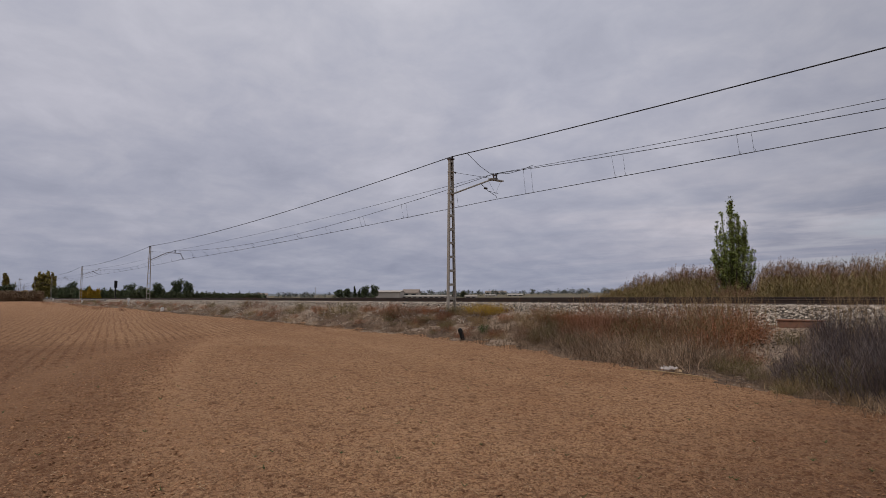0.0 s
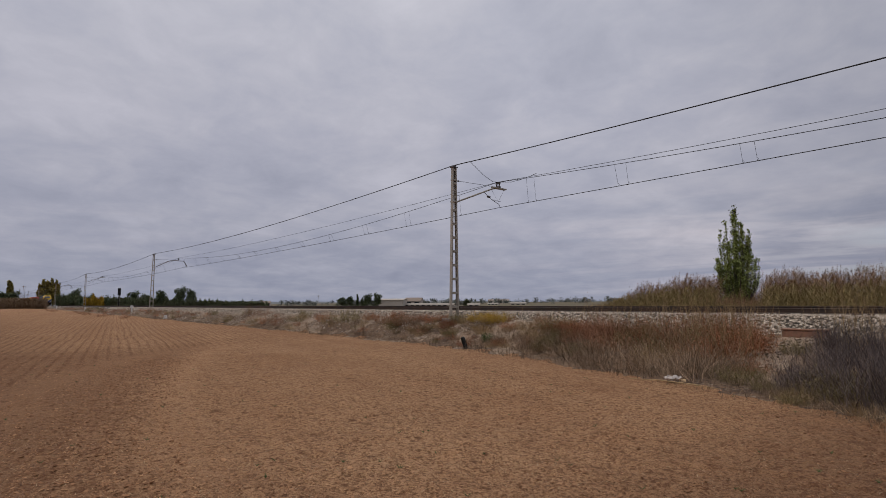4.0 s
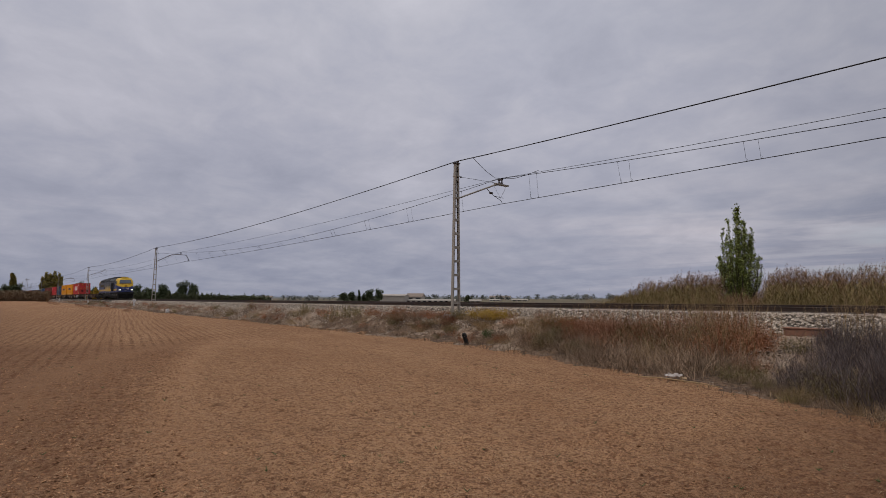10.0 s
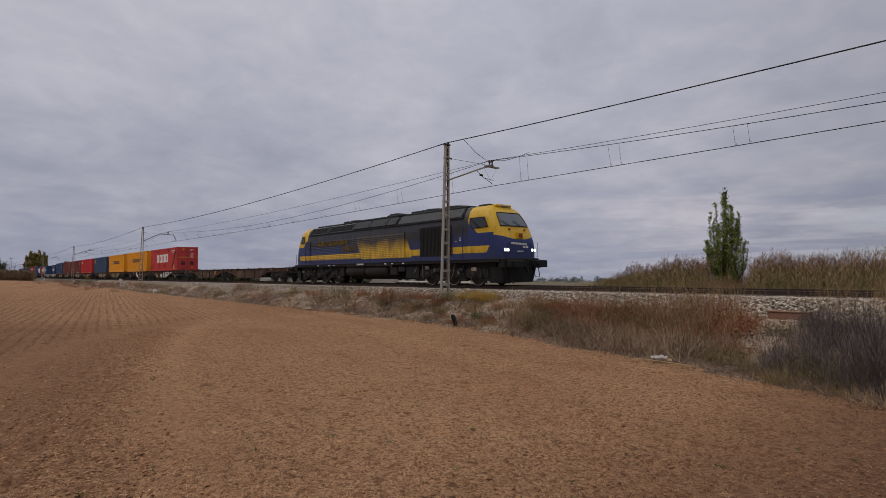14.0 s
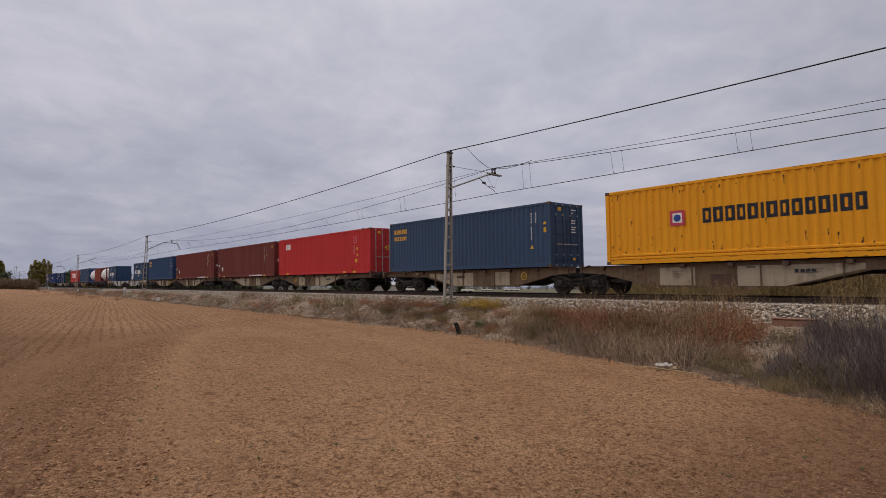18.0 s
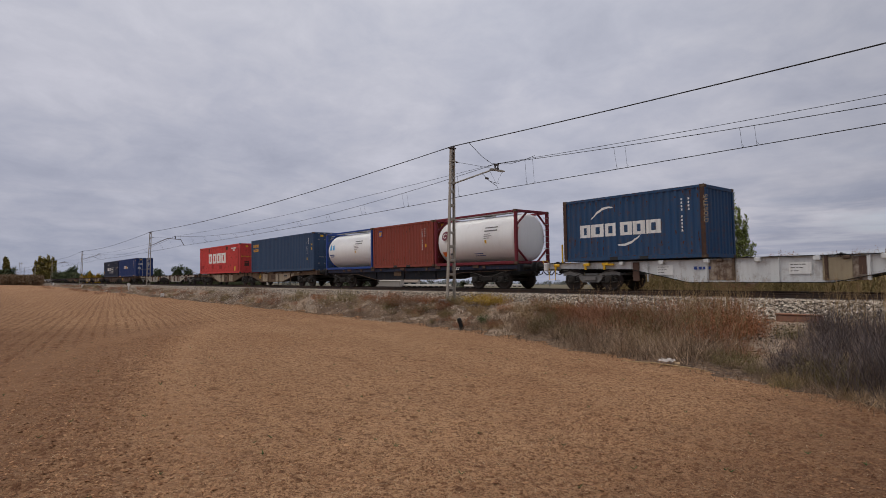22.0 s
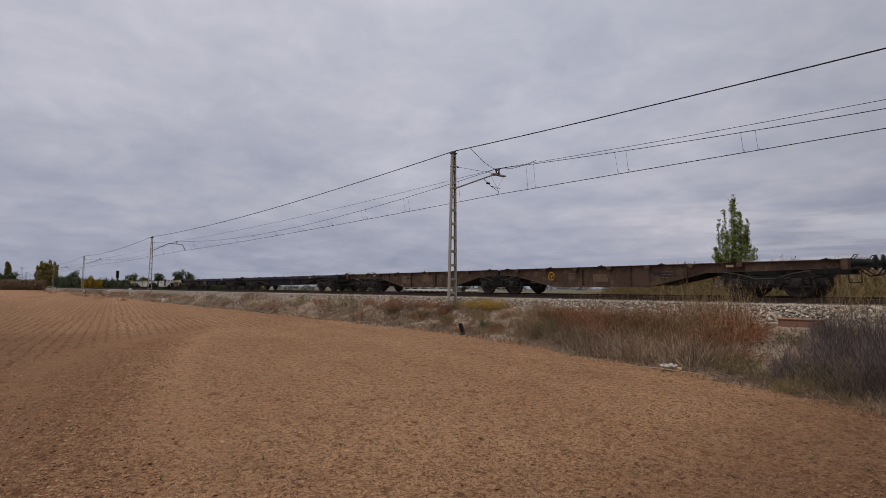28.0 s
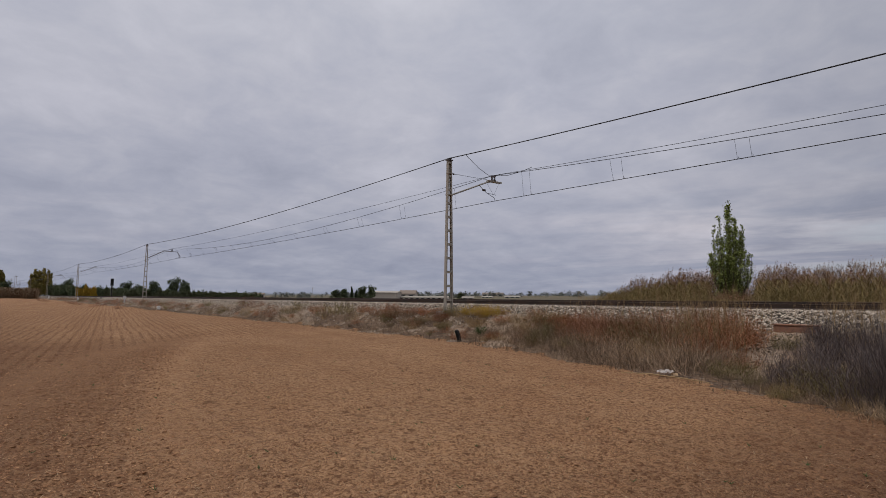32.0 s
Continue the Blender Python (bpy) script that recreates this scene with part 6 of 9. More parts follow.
def build_train():
    L1 = "dark rust-brown articulated flat wagon without load"
    articulated_wagon(95.65, "wag_brown", L1, 3)
    w = articulated_wagon(66.4, "wag_brown", "rust-brown articulated wagon with white plates, carrying containers", 4)
    part("white_sill_panel", Shape().prism([(6.5, 0.37), (7.75, 0.37), (8.6, 0.55), (9.4, 0.76), (10.3, 0.90), (10.3, 1.06), (6.5, 1.06)], -1.048, -1.042), "wag_white", w, "white painted taper of the sill")
    mark_blocks(w, 6.75, -1.049, 0.78, (0.10, 0.12, 0.12, 0.12), 0.13, "logo_blue", 0.03)
    part("white_sill_panel", Shape().box((5.1, -1.05, 0.38), (5.95, -1.042, 0.78), 0.003), "wag_white", w)
    for x, z, k, hh in ((-10.1, 0.85, 0.36, 0.26), (-8.4, 0.62, 0.38, 0.54), (-7.9, 0.42, 0.55, 0.36), (-4.7, 0.45, 0.30, 0.28), (3.4, 0.42, 0.30, 0.24)):
        part("white_plate", Shape().box((x, -1.07, z), (x + k, -1.058, z + hh), 0.003), "white", w)
        mark_blocks(w, x + 0.04, -1.071, z + hh * 0.6, (k * 0.3, k * 0.4), 0.03, "black_paint", 0.03)
    articulated_wagon(36.65, "wag_cream", "dirty cream and brown articulated wagon carrying containers", 5)
    articulated_wagon(6.9, "wag_cream", "dirty cream articulated wagon carrying containers", 6)
    articulated_wagon(-22.85, "wag_cream", "dirty cream articulated wagon carrying containers", 7)
    w = articulated_wagon(-52.6, "wag_white", "soiled white articulated wagon with rust runs, partly loaded", 8)
    for x, k, z, hh, mat in ((-10.0, 0.28, 0.40, 0.72, "patch_brown"), (-3.7, 0.75, 0.42, 0.70, "patch_cream"), (-2.8, 0.22, 0.60, 0.5, "patch_brown"), (5.0, 0.3, 0.42, 0.7, "patch_brown"), (9.6, 0.6, 0.45, 0.6, "patch_cream"), (2.6, 0.5, 0.55, 0.5, "patch_brown")):
        part("rusty_patch", Shape().box((x, -1.064, z), (x + k, -1.057, z + hh), 0.003), mat, w)
    rigid_wagon(-77.6, "wag_dark", "dark blue four-axle flat wagon carrying short containers", 9)
    articulated_wagon(-102.5, "wag_cream", "dirty cream articulated wagon carrying containers", 10)
    w = articulated_wagon(-132.25, "wag_grey", "grey-cream articulated flat wagon without load", 11)
    for x, k, z, hh, mat in ((-11.0, 0.4, 0.45, 0.66, "patch_brown"), (-5.1, 0.3, 0.42, 0.7, "patch_brown"), (-3.0, 1.3, 0.62, 0.5, "patch_brown"), (4.6, 0.75, 0.42, 0.7, "patch_brown"), (9.9, 0.5, 0.45, 0.6, "patch_brown")):
        part("rusty_patch", Shape().box((x, -1.064, z), (x + k, -1.057, z + hh), 0.003), mat, w)
    articulated_wagon(-162.6, "wag_brown", "rust-brown articulated wagon carrying long containers", 12)
    articulated_wagon(-192.4, "wag_cream", "rusty cream articulated flat wagon without load", 13)
    articulated_wagon(-222.2, "wag_brown", L1, 14)
    rigid_wagon(-246.9, "wag_dark", "dark blue four-axle flat wagon without load", 15)
    rigid_wagon(-266.75, "wag_dark", "dark blue four-axle flat wagon without load", 16)
    articulated_wagon(-291.5, "wag_white", "soiled white articulated flat wagon without load", 17)
    big_logo_box(73.5)
    yellow_box(58.8)
    yellow_box(44.3)
    seaco_box(29.3, "navy")
    red45_box(14.15)
    brown_box(-0.45)
    brown_box(-15.6)
    seaco_box(-30.27, "seablue")
    cma20_box(-42.75)
    cma20_box(-62.7)
    tank_container(-71.5, "tank_red", "white tank in a wine-red steel frame", False)
    brown20_box(-77.65)
    tank_container(-83.85, "tank_blue", "white tank in a royal blue steel frame with blue drops", True)
    seaco_box(-94.9, "navy")
    big_logo_box(-110.05)
    unit_box(-155.45)
    cma45_box(-170.0)


build_train()


# ---- locomotive ----
def livery_material():
    """Dark blue sides with a yellow block, stripe and cabs, sooty above."""
    m = Nodes("locomotive_livery")
    xyz = m.node("ShaderNodeSeparateXYZ")
    m.put(xyz.inputs[0], m.coord)
    x, y, z = xyz.outputs[0], xyz.outputs[1], xyz.outputs[2]
    ax = m.calc("ABSOLUTE", x)

    def over(v, k):
        return m.calc("GREATER_THAN", v, k)

    def under(v, k):
        return m.calc("LESS_THAN", v, k)

    def both(*a):
        r = a[0]
        for b in a[1:]:
            r = m.calc("MULTIPLY", r, b)
        return r

    def either(a, b):
        return m.calc("MAXIMUM", a, b)

    slant = m.calc("ADD", x, m.calc("MULTIPLY", z, 0.50))
    block = both(over(slant, -0.45), under(m.calc("ADD", x, m.calc("MULTIPLY", z, 0.42)), 4.65), over(z, 1.56), under(z, 3.02))
    block = both(block, under(x, 3.9))
    stripe = both(over(z, 1.64), under(z, 1.98), under(m.calc("SUBTRACT", ax, m.calc("MULTIPLY", z, 0.6)), 8.85), either(either(under(x, 0.0), over(x, 7.0)), both(over(x, 3.2), under(x, 4.7))))
    cab = both(over(ax, 8.32), over(z, 2.62), over(m.calc("ADD", z, m.calc("MULTIPLY", ax, 0.85)), 10.48))
    nose = both(over(ax, 10.25), over(m.calc("SUBTRACT", z, m.calc("MULTIPLY", m.calc("MULTIPLY", y, y), 0.13)), 2.26))
    yellow = either(either(block, stripe), either(cab, nose))
    grain, runs = m.noise(3.0, 5, 0.6), m.noise(1.0, 5, 0.6, 0.2, m.place((6, 6, 0.8)))
    blue = m.mix(m.ramp(grain, (0.3, 0.0), (0.75, 1.0)), (0.012, 0.026, 0.128), (0.020, 0.040, 0.170))
    yel = m.mix(m.ramp(grain, (0.3, 0.0), (0.75, 1.0)), (0.64, 0.385, 0.012), (0.76, 0.47, 0.02))
    col = m.mix(yellow, blue, yel)
    # soot from the exhaust and brake dust from below
    drift = m.noise(1.0, 5, 0.6, 0.3, m.place((0.9, 0.9, 0.7)))
    up = m.calc("ADD", z, m.calc("MULTIPLY", drift, 1.3))
    mid = under(ax, 8.6)
    col = m.mix(both(mid, m.ramp(m.calc("MULTIPLY", up, 0.2), (0.530, 0.0), (0.665, 0.96))), col, (0.022, 0.022, 0.024))
    col = m.mix(both(under(ax, 8.3), over(z, 3.465)), col, m.mix(runs, (0.05, 0.053, 0.056), (0.10, 0.104, 0.108)))
    crown = m.ramp(m.calc("SUBTRACT", m.calc("MULTIPLY", z, 0.25), m.calc("MULTIPLY", runs, 0.12)), (0.93, 0.0), (1.0, 0.7))
    col = m.mix(crown, col, (0.075, 0.062, 0.035))
    col = m.mix(m.ramp(m.calc("SUBTRACT", m.calc("MULTIPLY", runs, 0.9), m.calc("MULTIPLY", z, 0.22)), (0.0, 0.0), (0.32, 0.6)), col, (0.045, 0.038, 0.03))
    col = m.mix(m.ramp(runs, (0.5, 0.0), (0.8, 0.28)), col, (0.035, 0.033, 0.03))
    m.bump(m.calc("ADD", m.noise(2.0, 2, 0.5), m.calc("MULTIPLY", m.noise(26, 3, 0.6), 0.1)), 0.2, 0.02)
    return m.done(col, m.ramp(runs, (0.3, 0.38), (0.75, 0.65)))


MAT["livery"] = livery_material()
MAT["sooty_yellow"] = paint("sooty_yellow_paint", (0.22, 0.135, 0.014), 1.0, 0.6, rust=(0.03, 0.028, 0.022), dirt=(0.025, 0.025, 0.026), rust_at=0.56)
MAT["roof_panel"] = paint("dull_grey_roof_flank", (0.070, 0.073, 0.075), 0.6, 0.5, rust=(0.03, 0.03, 0.03), dirt=(0.035, 0.035, 0.036))


def loco_section(x):
    """Half outline (y, z) from the sole bar up over the roof at place x."""
    ax = abs(x)
    # how far the cab has sloped away
    top = np.interp(ax, (8.3, 9.4, 9.75, 10.05, 10.35, 10.60, 10.75, 10.80), (4.08, 4.08, 3.95, 3.64, 3.18, 2.70, 2.38, 2.15))
    wide = np.interp(ax, (0, 8.6, 9.6, 10.2, 10.55, 10.75, 10.80), (1.43, 1.43, 1.41, 1.34, 1.24, 1.12, 1.04))
    body = [(1.0, 1.32), (1.0, 1.75), (1.0, 2.2), (1.0, 2.65), (1.0, 3.47), (0.93, 3.62), (0.86, 3.77), (0.77, 3.94), (0.62, 4.02), (0.3, 4.06), (0.0, 4.07)]
    cabp = [(1.0, 1.32), (1.0, 1.75), (1.0, 2.2), (0.995, 2.65), (0.975, 3.12), (0.945, 3.46), (0.875, 3.72), (0.74, 3.91), (0.48, 4.03), (0.22, 4.07), (0.0, 4.08)]
    k = float(np.clip((ax - 8.2) / 0.5, 0, 1))
    out = []
    for (a, b), (c, d) in zip(body, cabp):
        y, z = (a * (1 - k) + c * k) * wide, b * (1 - k) + d * k
        z = 1.32 + (z - 1.32) * (top - 1.32) / (4.08 - 1.32) if ax > 9.4 else z
        out.append((y, z))
    return out


def loft(xs, name, material, parent, label=""):
    rows = []
    for x in xs:
        half = loco_section(x)
        rows.append([(x, -y, z) for y, z in half] + [(x, y, z) for y, z in half[-2::-1]])
    n = len(rows[0])
    v = [p for r in rows for p in r]
    f = [(i * n + j, i * n + j + 1, (i + 1) * n + j + 1, (i + 1) * n + j) for i in range(len(rows) - 1) for j in range(n - 1)]
    s = Shape().add(v, f, True)
    for r, flip in ((rows[0], False), (rows[-1], True)):
        s.add(r, [tuple(range(n)) if flip else tuple(range(n))[::-1]])
    ob = part(name, s, material, parent, label)
    return ob


def locomotive(s0):
    L = coupled(thing("diesel_locomotive", "sooty dark blue and yellow diesel freight locomotive with lit headlamps", "locomotive"), s0)
    xs = sorted({*np.arange(-8.6, 8.61, 0.86).round(3), *(v for a in (8.3, 9.0, 9.4, 9.6, 9.75, 9.9, 10.05, 10.2, 10.35, 10.5, 10.6, 10.7, 10.75, 10.80) for v in (a, -a))})
    body = loft(xs, "body_shell", "livery", L)
    # sole bar, skirts, steps
    part("sole_bar", Shape().box((-10.7, -1.40, 1.15), (10.7, 1.40, 1.335), 0.02), "black", L)
    part("underframe", Shape().box((-10.2, -1.1, 0.86), (10.2, 1.1, 1.16), 0.02), "black", L)
    # side louvre panels: slats on both flanks
    slat = Shape().prism([(-1.475, 0.0), (-1.425, 0.0), (-1.425, 0.085), (-1.438, 0.085)], -8.05, 3.25, "x")
    slat_r = Shape().prism([(1.475, 0.0), (1.425, 0.0), (1.425, 0.085), (1.438, 0.085)], -8.05, 3.25, "x")
    for i in range(13):
        for sh in (slat, slat_r):
            me = Shape().add([(a, b, c + 1.58 + i * 0.108) for a, b, c in sh.v], sh.f)
            part("louvre_slat", me, "livery", L)
    for sy in (-1, 1):
        for x in (-8.10, 3.30):
            a, b = sorted((sy * 1.425, sy * 1.48))
            part("panel_frame", Shape().box((x - 0.04, a, 1.55), (x + 0.04, b, 3.03), 0.008), "livery", L)
        a, b = sorted((sy * 1.42, sy * 1.45))
        g = part("radiator_grille", Shape().box((4.72, a, 1.55), (7.36, b, 3.16), 0.01), "black", L, "black radiator grille")
        for i in range(22):
            x = 4.80 + i * 0.116
            a2, b2 = sorted((sy * 1.45, sy * 1.475))
            part("grille_bar", Shape().box((x, a2, 1.60), (x + 0.03, b2, 3.11)), "loco_soot", g)
        for x, w in ((7.55, 0.62), (-8.75, 0.55)):
            a, b = sorted((sy * 1.428, sy * 1.44))
            d = part("side_door", Shape().box((x, a, 1.40), (x + w, b, 3.05), 0.01), "livery", L)
            part("door_handle", Shape().box((x + 0.08, min(sy * 1.44, sy * 1.47), 2.25), (x + 0.24, max(sy * 1.44, sy * 1.47), 2.29), 0.005), "rod", d)
            for xx in (x - 0.07, x + w + 0.07):
                part("handrail", Shape().tube([(xx, sy * 1.42, 1.42), (xx, sy * 1.49, 1.47), (xx, sy * 1.49, 2.95), (xx, sy * 1.42, 3.0)], 0.014, 6), "loco_blue", L)
        a, b = sorted((sy * 1.428, sy * 1.44))
        part("access_panel", Shape().box((3.75, a, 2.1), (4.55, b, 3.0), 0.01), "livery", L)
        # cab side windows
        for sx in (1, -1):
            k = 1 if sx > 0 else 0.55
            o = [(sx * 8.62, 2.92), (sx * (8.62 + 0.18), 3.44)] if sx > 0 else [(sx * 9.2, 2.92), (sx * 9.2, 3.46)]
            if sx > 0:
                o = [(8.92, 2.84), (9.98, 2.88), (9.72, 3.40), (8.74, 3.40), (8.72, 3.16)]
            else:
                o = [(-9.75, 2.92), (-9.10, 2.90), (-9.10, 3.44), (-9.52, 3.44)]
            win = Shape()
            fr = Shape()
            pts = []
            for px, pz in o:
                sec = loco_section(px)
                yy = np.interp(pz, [q[1] for q in sec], [q[0] for q in sec])
                pts.append((px, sy * yy, pz))
            cx, cz = np.mean([p[0] for p in pts]), np.mean([p[2] for p in pts])
            inner = [(cx + (p[0] - cx) * 0.90, p[1] + sy * 0.070, cz + (p[2] - cz) * 0.86) for p in pts]
            outer = [(p[0], p[1] + sy * 0.058, p[2]) for p in pts]
            n = len(pts)
            fr.add(outer + inner, [(i, (i + 1) % n, n + (i + 1) % n, n + i) for i in range(n)])
            wf = part("cab_window", fr, "black", L, "dark cab side window")
            part("pane", win.add([(p[0], p[1] - sy * 0.004, p[2]) for p in inner], [tuple(range(n))]), "glass", wf)
            part("window_post", Shape().tube([((inner[0][0] + inner[1][0]) / 2, inner[0][1] + sy * 0.004, inner[0][2]), ((inner[-1][0] + inner[-2][0]) / 2, inner[-2][1] + sy * 0.004, inner[-2][2])], 0.02, 4), "black", wf)
    # windscreens at both ends
    for sx in (1, -1):
        def front(y, z):
            """Place on the sloping cab front at a width and height."""
            lo, hi = 9.3, 10.8
            for _ in range(24):
                mid = (lo + hi) / 2
                sec = loco_section(mid)
                zs = float(np.interp(abs(y), [q[0] for q in sec[::-1]], [q[1] for q in sec[::-1]]))
                if zs > z:
                    lo = mid
                else:
                    hi = mid
            return (sx * (lo + 0.022), y, z + 0.012)
        zs = (2.92, 3.15, 3.38, 3.60)
        ys = np.linspace(-1, 1, 9)
        v = [front(y * w, z) for z, w in zip(zs, (1.00, 0.95, 0.90, 0.84)) for y in ys]
        f = [(i * 9 + j, i * 9 + j + 1, (i + 1) * 9 + j + 1, (i + 1) * 9 + j) for i in range(3) for j in range(8)]
        scr = part("windscreen", Shape().add(v, f, True), "screen", L, "wide raked windscreen")
        edge = [v[j] for j in range(9)] + [v[17], v[26], v[35]] + [v[35 - j] for j in range(1, 9)] + [v[18], v[9], v[0]]
        part("screen_seal", Shape().tube(edge, 0.025, 6, caps=False), "seal", scr)
        for y in (-0.45, 0.35):
            a, b = Vector(front(y, 2.92)), Vector(front(y - 0.42, 3.18))
            off = Vector((sx * 0.03, 0, 0.02))
            part("wiper", Shape().tube([a + off, b + off], 0.014, 5), "seal", scr)
        # nose: lamp clusters, marker lamps, brow lamp, badge bars
        for sy in (-1, 1):
            pod = part("lamp_pod", Shape().lathe([(0.0, 0.20), (0.10, 0.20), (0.16, 0.17), (0.17, 0.12)], (0, 0, 0), "x", 18), "loco_blue", L, at=pose(sx * 10.62, sy * 0.98, 1.74, 0, 0, 0 if sx > 0 else 180))
            for dy in (-0.085, 0.105):
                part("headlamp", Shape().lathe([(0.0, 0.085), (0.02, 0.085), (0.035, 0.05)], (0.17, dy, 0.0), "x", 14), "headlight" if sx > 0 else "lens", pod, "lit round headlamp" if sx > 0 else "")
            part("marker_lamp", Shape().lathe([(0.0, 0.055), (0.05, 0.055), (0.06, 0.03)], (0, 0, 0), "x", 12), "red_lens", L, at=pose(*front(sy * 0.55, 2.74), 0, 0, 0 if sx > 0 else 180))
        part("brow_lamp", Shape().box((sx * 9.60 - 0.26, -0.55, 3.92), (sx * 9.60 + 0.20, 0.55, 4.08), 0.06), "loco_yellow", L)
        part("brow_lens", Shape().box((sx * 9.80 - 0.035, -0.22, 3.94), (sx * 9.80 + 0.035, 0.22, 4.02), 0.02), "screen", L)
        part("jumper_box", Shape().box((sx * 10.74 - 0.09, -0.22, 2.30), (sx * 10.74 + 0.09, 0.22, 2.62), 0.03), "loco_yellow", L)
        part("jumper_plug", Shape().box((sx * 10.84 - 0.03, -0.10, 2.36), (sx * 10.84 + 0.03, 0.10, 2.54), 0.02), "red_lens", L)
        k = Shape()
        for i in range(11):
            k.box((sx * 10.815 - 0.004, -0.66 + i * 0.105, 2.02 - 0.004 * i), (sx * 10.815 + 0.004, -0.585 + i * 0.105, 2.12 - 0.004 * i))
        for i in range(4):
            k.box((sx * 10.815 - 0.004, 0.18 + i * 0.105, 1.84), (sx * 10.815 + 0.004, 0.255 + i * 0.105, 1.94))
        for i in range(6):
            k.box((sx * 10.815 - 0.004, -0.25 + i * 0.08, 1.64), (sx * 10.815 + 0.004, -0.20 + i * 0.08, 1.71))
        part("nose_mark", k, "white", L)
        # buffer beam, plough, coupling
        part("buffer_beam", Shape().box((sx * 10.72 - 0.22, -1.32, 0.86), (sx * 10.72 + 0.18, 1.32, 1.34), 0.04), "black", L)
        part("plough", Shape().add([(sx * 10.0, -1.32, 0.92), (sx * 10.75, -1.25, 0.90), (sx * 10.9, 0, 0.90), (sx * 10.75, 1.25, 0.90), (sx * 10.0, 1.32, 0.92),
                                    (sx * 10.0, -1.30, 0.16), (sx * 10.62, -1.12, 0.16), (sx * 10.86, 0, 0.16), (sx * 10.62, 1.12, 0.16), (sx * 10.0, 1.30, 0.16)],
                                   [(0, 1, 6, 5), (1, 2, 7, 6), (2, 3, 8, 7), (3, 4, 9, 8), (0, 5, 9, 4), (0, 4, 3, 2, 1), (5, 6, 7, 8, 9)]), "black", L)
        part("draw_hook", Shape().box((sx * 10.98 - 0.14, -0.10, 0.96), (sx * 10.98 + 0.14, 0.10, 1.16), 0.03).tube([(sx * 11.0, 0, 1.0), (sx * 11.25, 0, 0.86), (sx * 11.3, 0, 0.62)], 0.035, 6), "black", L)
        for sy in (-1, 1):
            part("buffer", Shape().tube([(sx * 11.1, sy * 0.875, 1.06), (sx * 11.45, sy * 0.875, 1.06)], 0.11, 12).box((sx * 11.48 - 0.05, sy * 0.875 - 0.31, 0.88), (sx * 11.48 + 0.05, sy * 0.875 + 0.31, 1.24), 0.04), "black", L, "black rectangular buffer")
            part("brake_hose", Shape().tube([(sx * 10.9, sy * 0.4, 1.0), (sx * 11.1, sy * 0.42, 0.82), (sx * 11.2, sy * 0.44, 0.55), (sx * 11.05, sy * 0.46, 0.42)], 0.028, 6), "black", L)
            part("buffer_housing", Shape().box((sx * 11.05 - 0.18, sy * 0.875 - 0.24, 0.86), (sx * 11.05 + 0.18, sy * 0.875 + 0.24, 1.26), 0.05), "black", L)
            part("grab_bar", Shape().tube([(sx * 10.80, sy * 1.15, 1.40), (sx * 10.92, sy * 1.18, 1.42), (sx * 10.92, sy * 1.18, 2.1), (sx * 10.78, sy * 1.12, 2.12)], 0.013, 6), "loco_blue", L)
            part("shunter_step", Shape().tube([(sx * 10.9, sy * 1.2, 0.95), (sx * 11.0, sy * 1.2, 0.42), (sx * 11.0, sy * 0.85, 0.42), (sx * 10.9, sy * 0.85, 0.95)], 0.02, 6), "black", L)
    # roof: cornice, sloping side panels, intake grilles, hatches, fans
    def slope(sy, x0, x1, u0, u1, lift, thick, name, material, label=""):
        """A plate lying on the sloping flank of the roof; u runs from the cornice up."""
        n = (0.82, 0.575)
        o = []
        for u, d in ((u0, lift), (u1, lift), (u1, lift + thick), (u0, lift + thick)):
            o.append((sy * (1.43 - 0.33 * u + n[0] * d), 3.47 + 0.47 * u + n[1] * d))
        return part(name, Shape().prism(o, x0, x1, "x"), material, L, label)

    for sy in (-1, 1):
        a, b = sorted((sy * 1.42, sy * 1.485))
        part("cornice", Shape().box((-8.3, a, 3.41), (8.3, b, 3.48), 0.01), "loco_soot", L)
        for x0, x1 in ((-8.15, -5.75), (-5.55, -2.35)):
            slope(sy, x0, x1, 0.12, 0.96, 0.0, 0.022, "intake_grille", "black", "black roof-side intake grille")
            for i in range(5):
                slope(sy, x0 + 0.06, x1 - 0.06, 0.18 + i * 0.155, 0.22 + i * 0.155, 0.02, 0.025, "intake_bar", "loco_soot")
            for xx in (x0 - 0.04, x1 - 0.04):
                slope(sy, xx, xx + 0.09, 0.06, 1.0, 0.0, 0.05, "intake_frame", "loco_grey")
        for x0, x1 in ((-2.15, -0.35), (-0.28, 1.5), (1.58, 2.5)):
            slope(sy, x0, x1, 0.04, 1.0, 0.02, 0.07, "roof_side_hatch", "loco_grey")
            slope(sy, x0 + 0.9 * (x1 - x0), x0 + 0.94 * (x1 - x0), 0.3, 0.42, 0.09, 0.02, "latch", "black")
        for xx in (-2.25, 2.54, 8.22):
            slope(sy, xx, xx + 0.06, 0.02, 1.02, 0.0, 0.04, "roof_seam", "black")
        slope(sy, 2.7, 8.15, 0.03, 1.0, 0.0, 0.05, "roof_side_panel", "roof_panel", "dull grey roof flank")
    for x0, x1, zz in ((-2.2, 0.7, 4.16), (0.8, 2.5, 4.20)):
        part("roof_hatch", Shape().box((x0, -0.95, 4.0), (x1, 0.95, zz), 0.06), "loco_soot", L)
    part("roof_deck", Shape().box((2.7, -0.98, 3.95), (8.2, 0.98, 4.12), 0.05), "loco_soot", L)
    for x in (-8.0, -7.0, -6.0, -5.0, -4.0):
        part("roof_hatch", Shape().box((x, -0.9, 4.0), (x + 0.9, 0.9, 4.11), 0.04), "loco_soot", L)
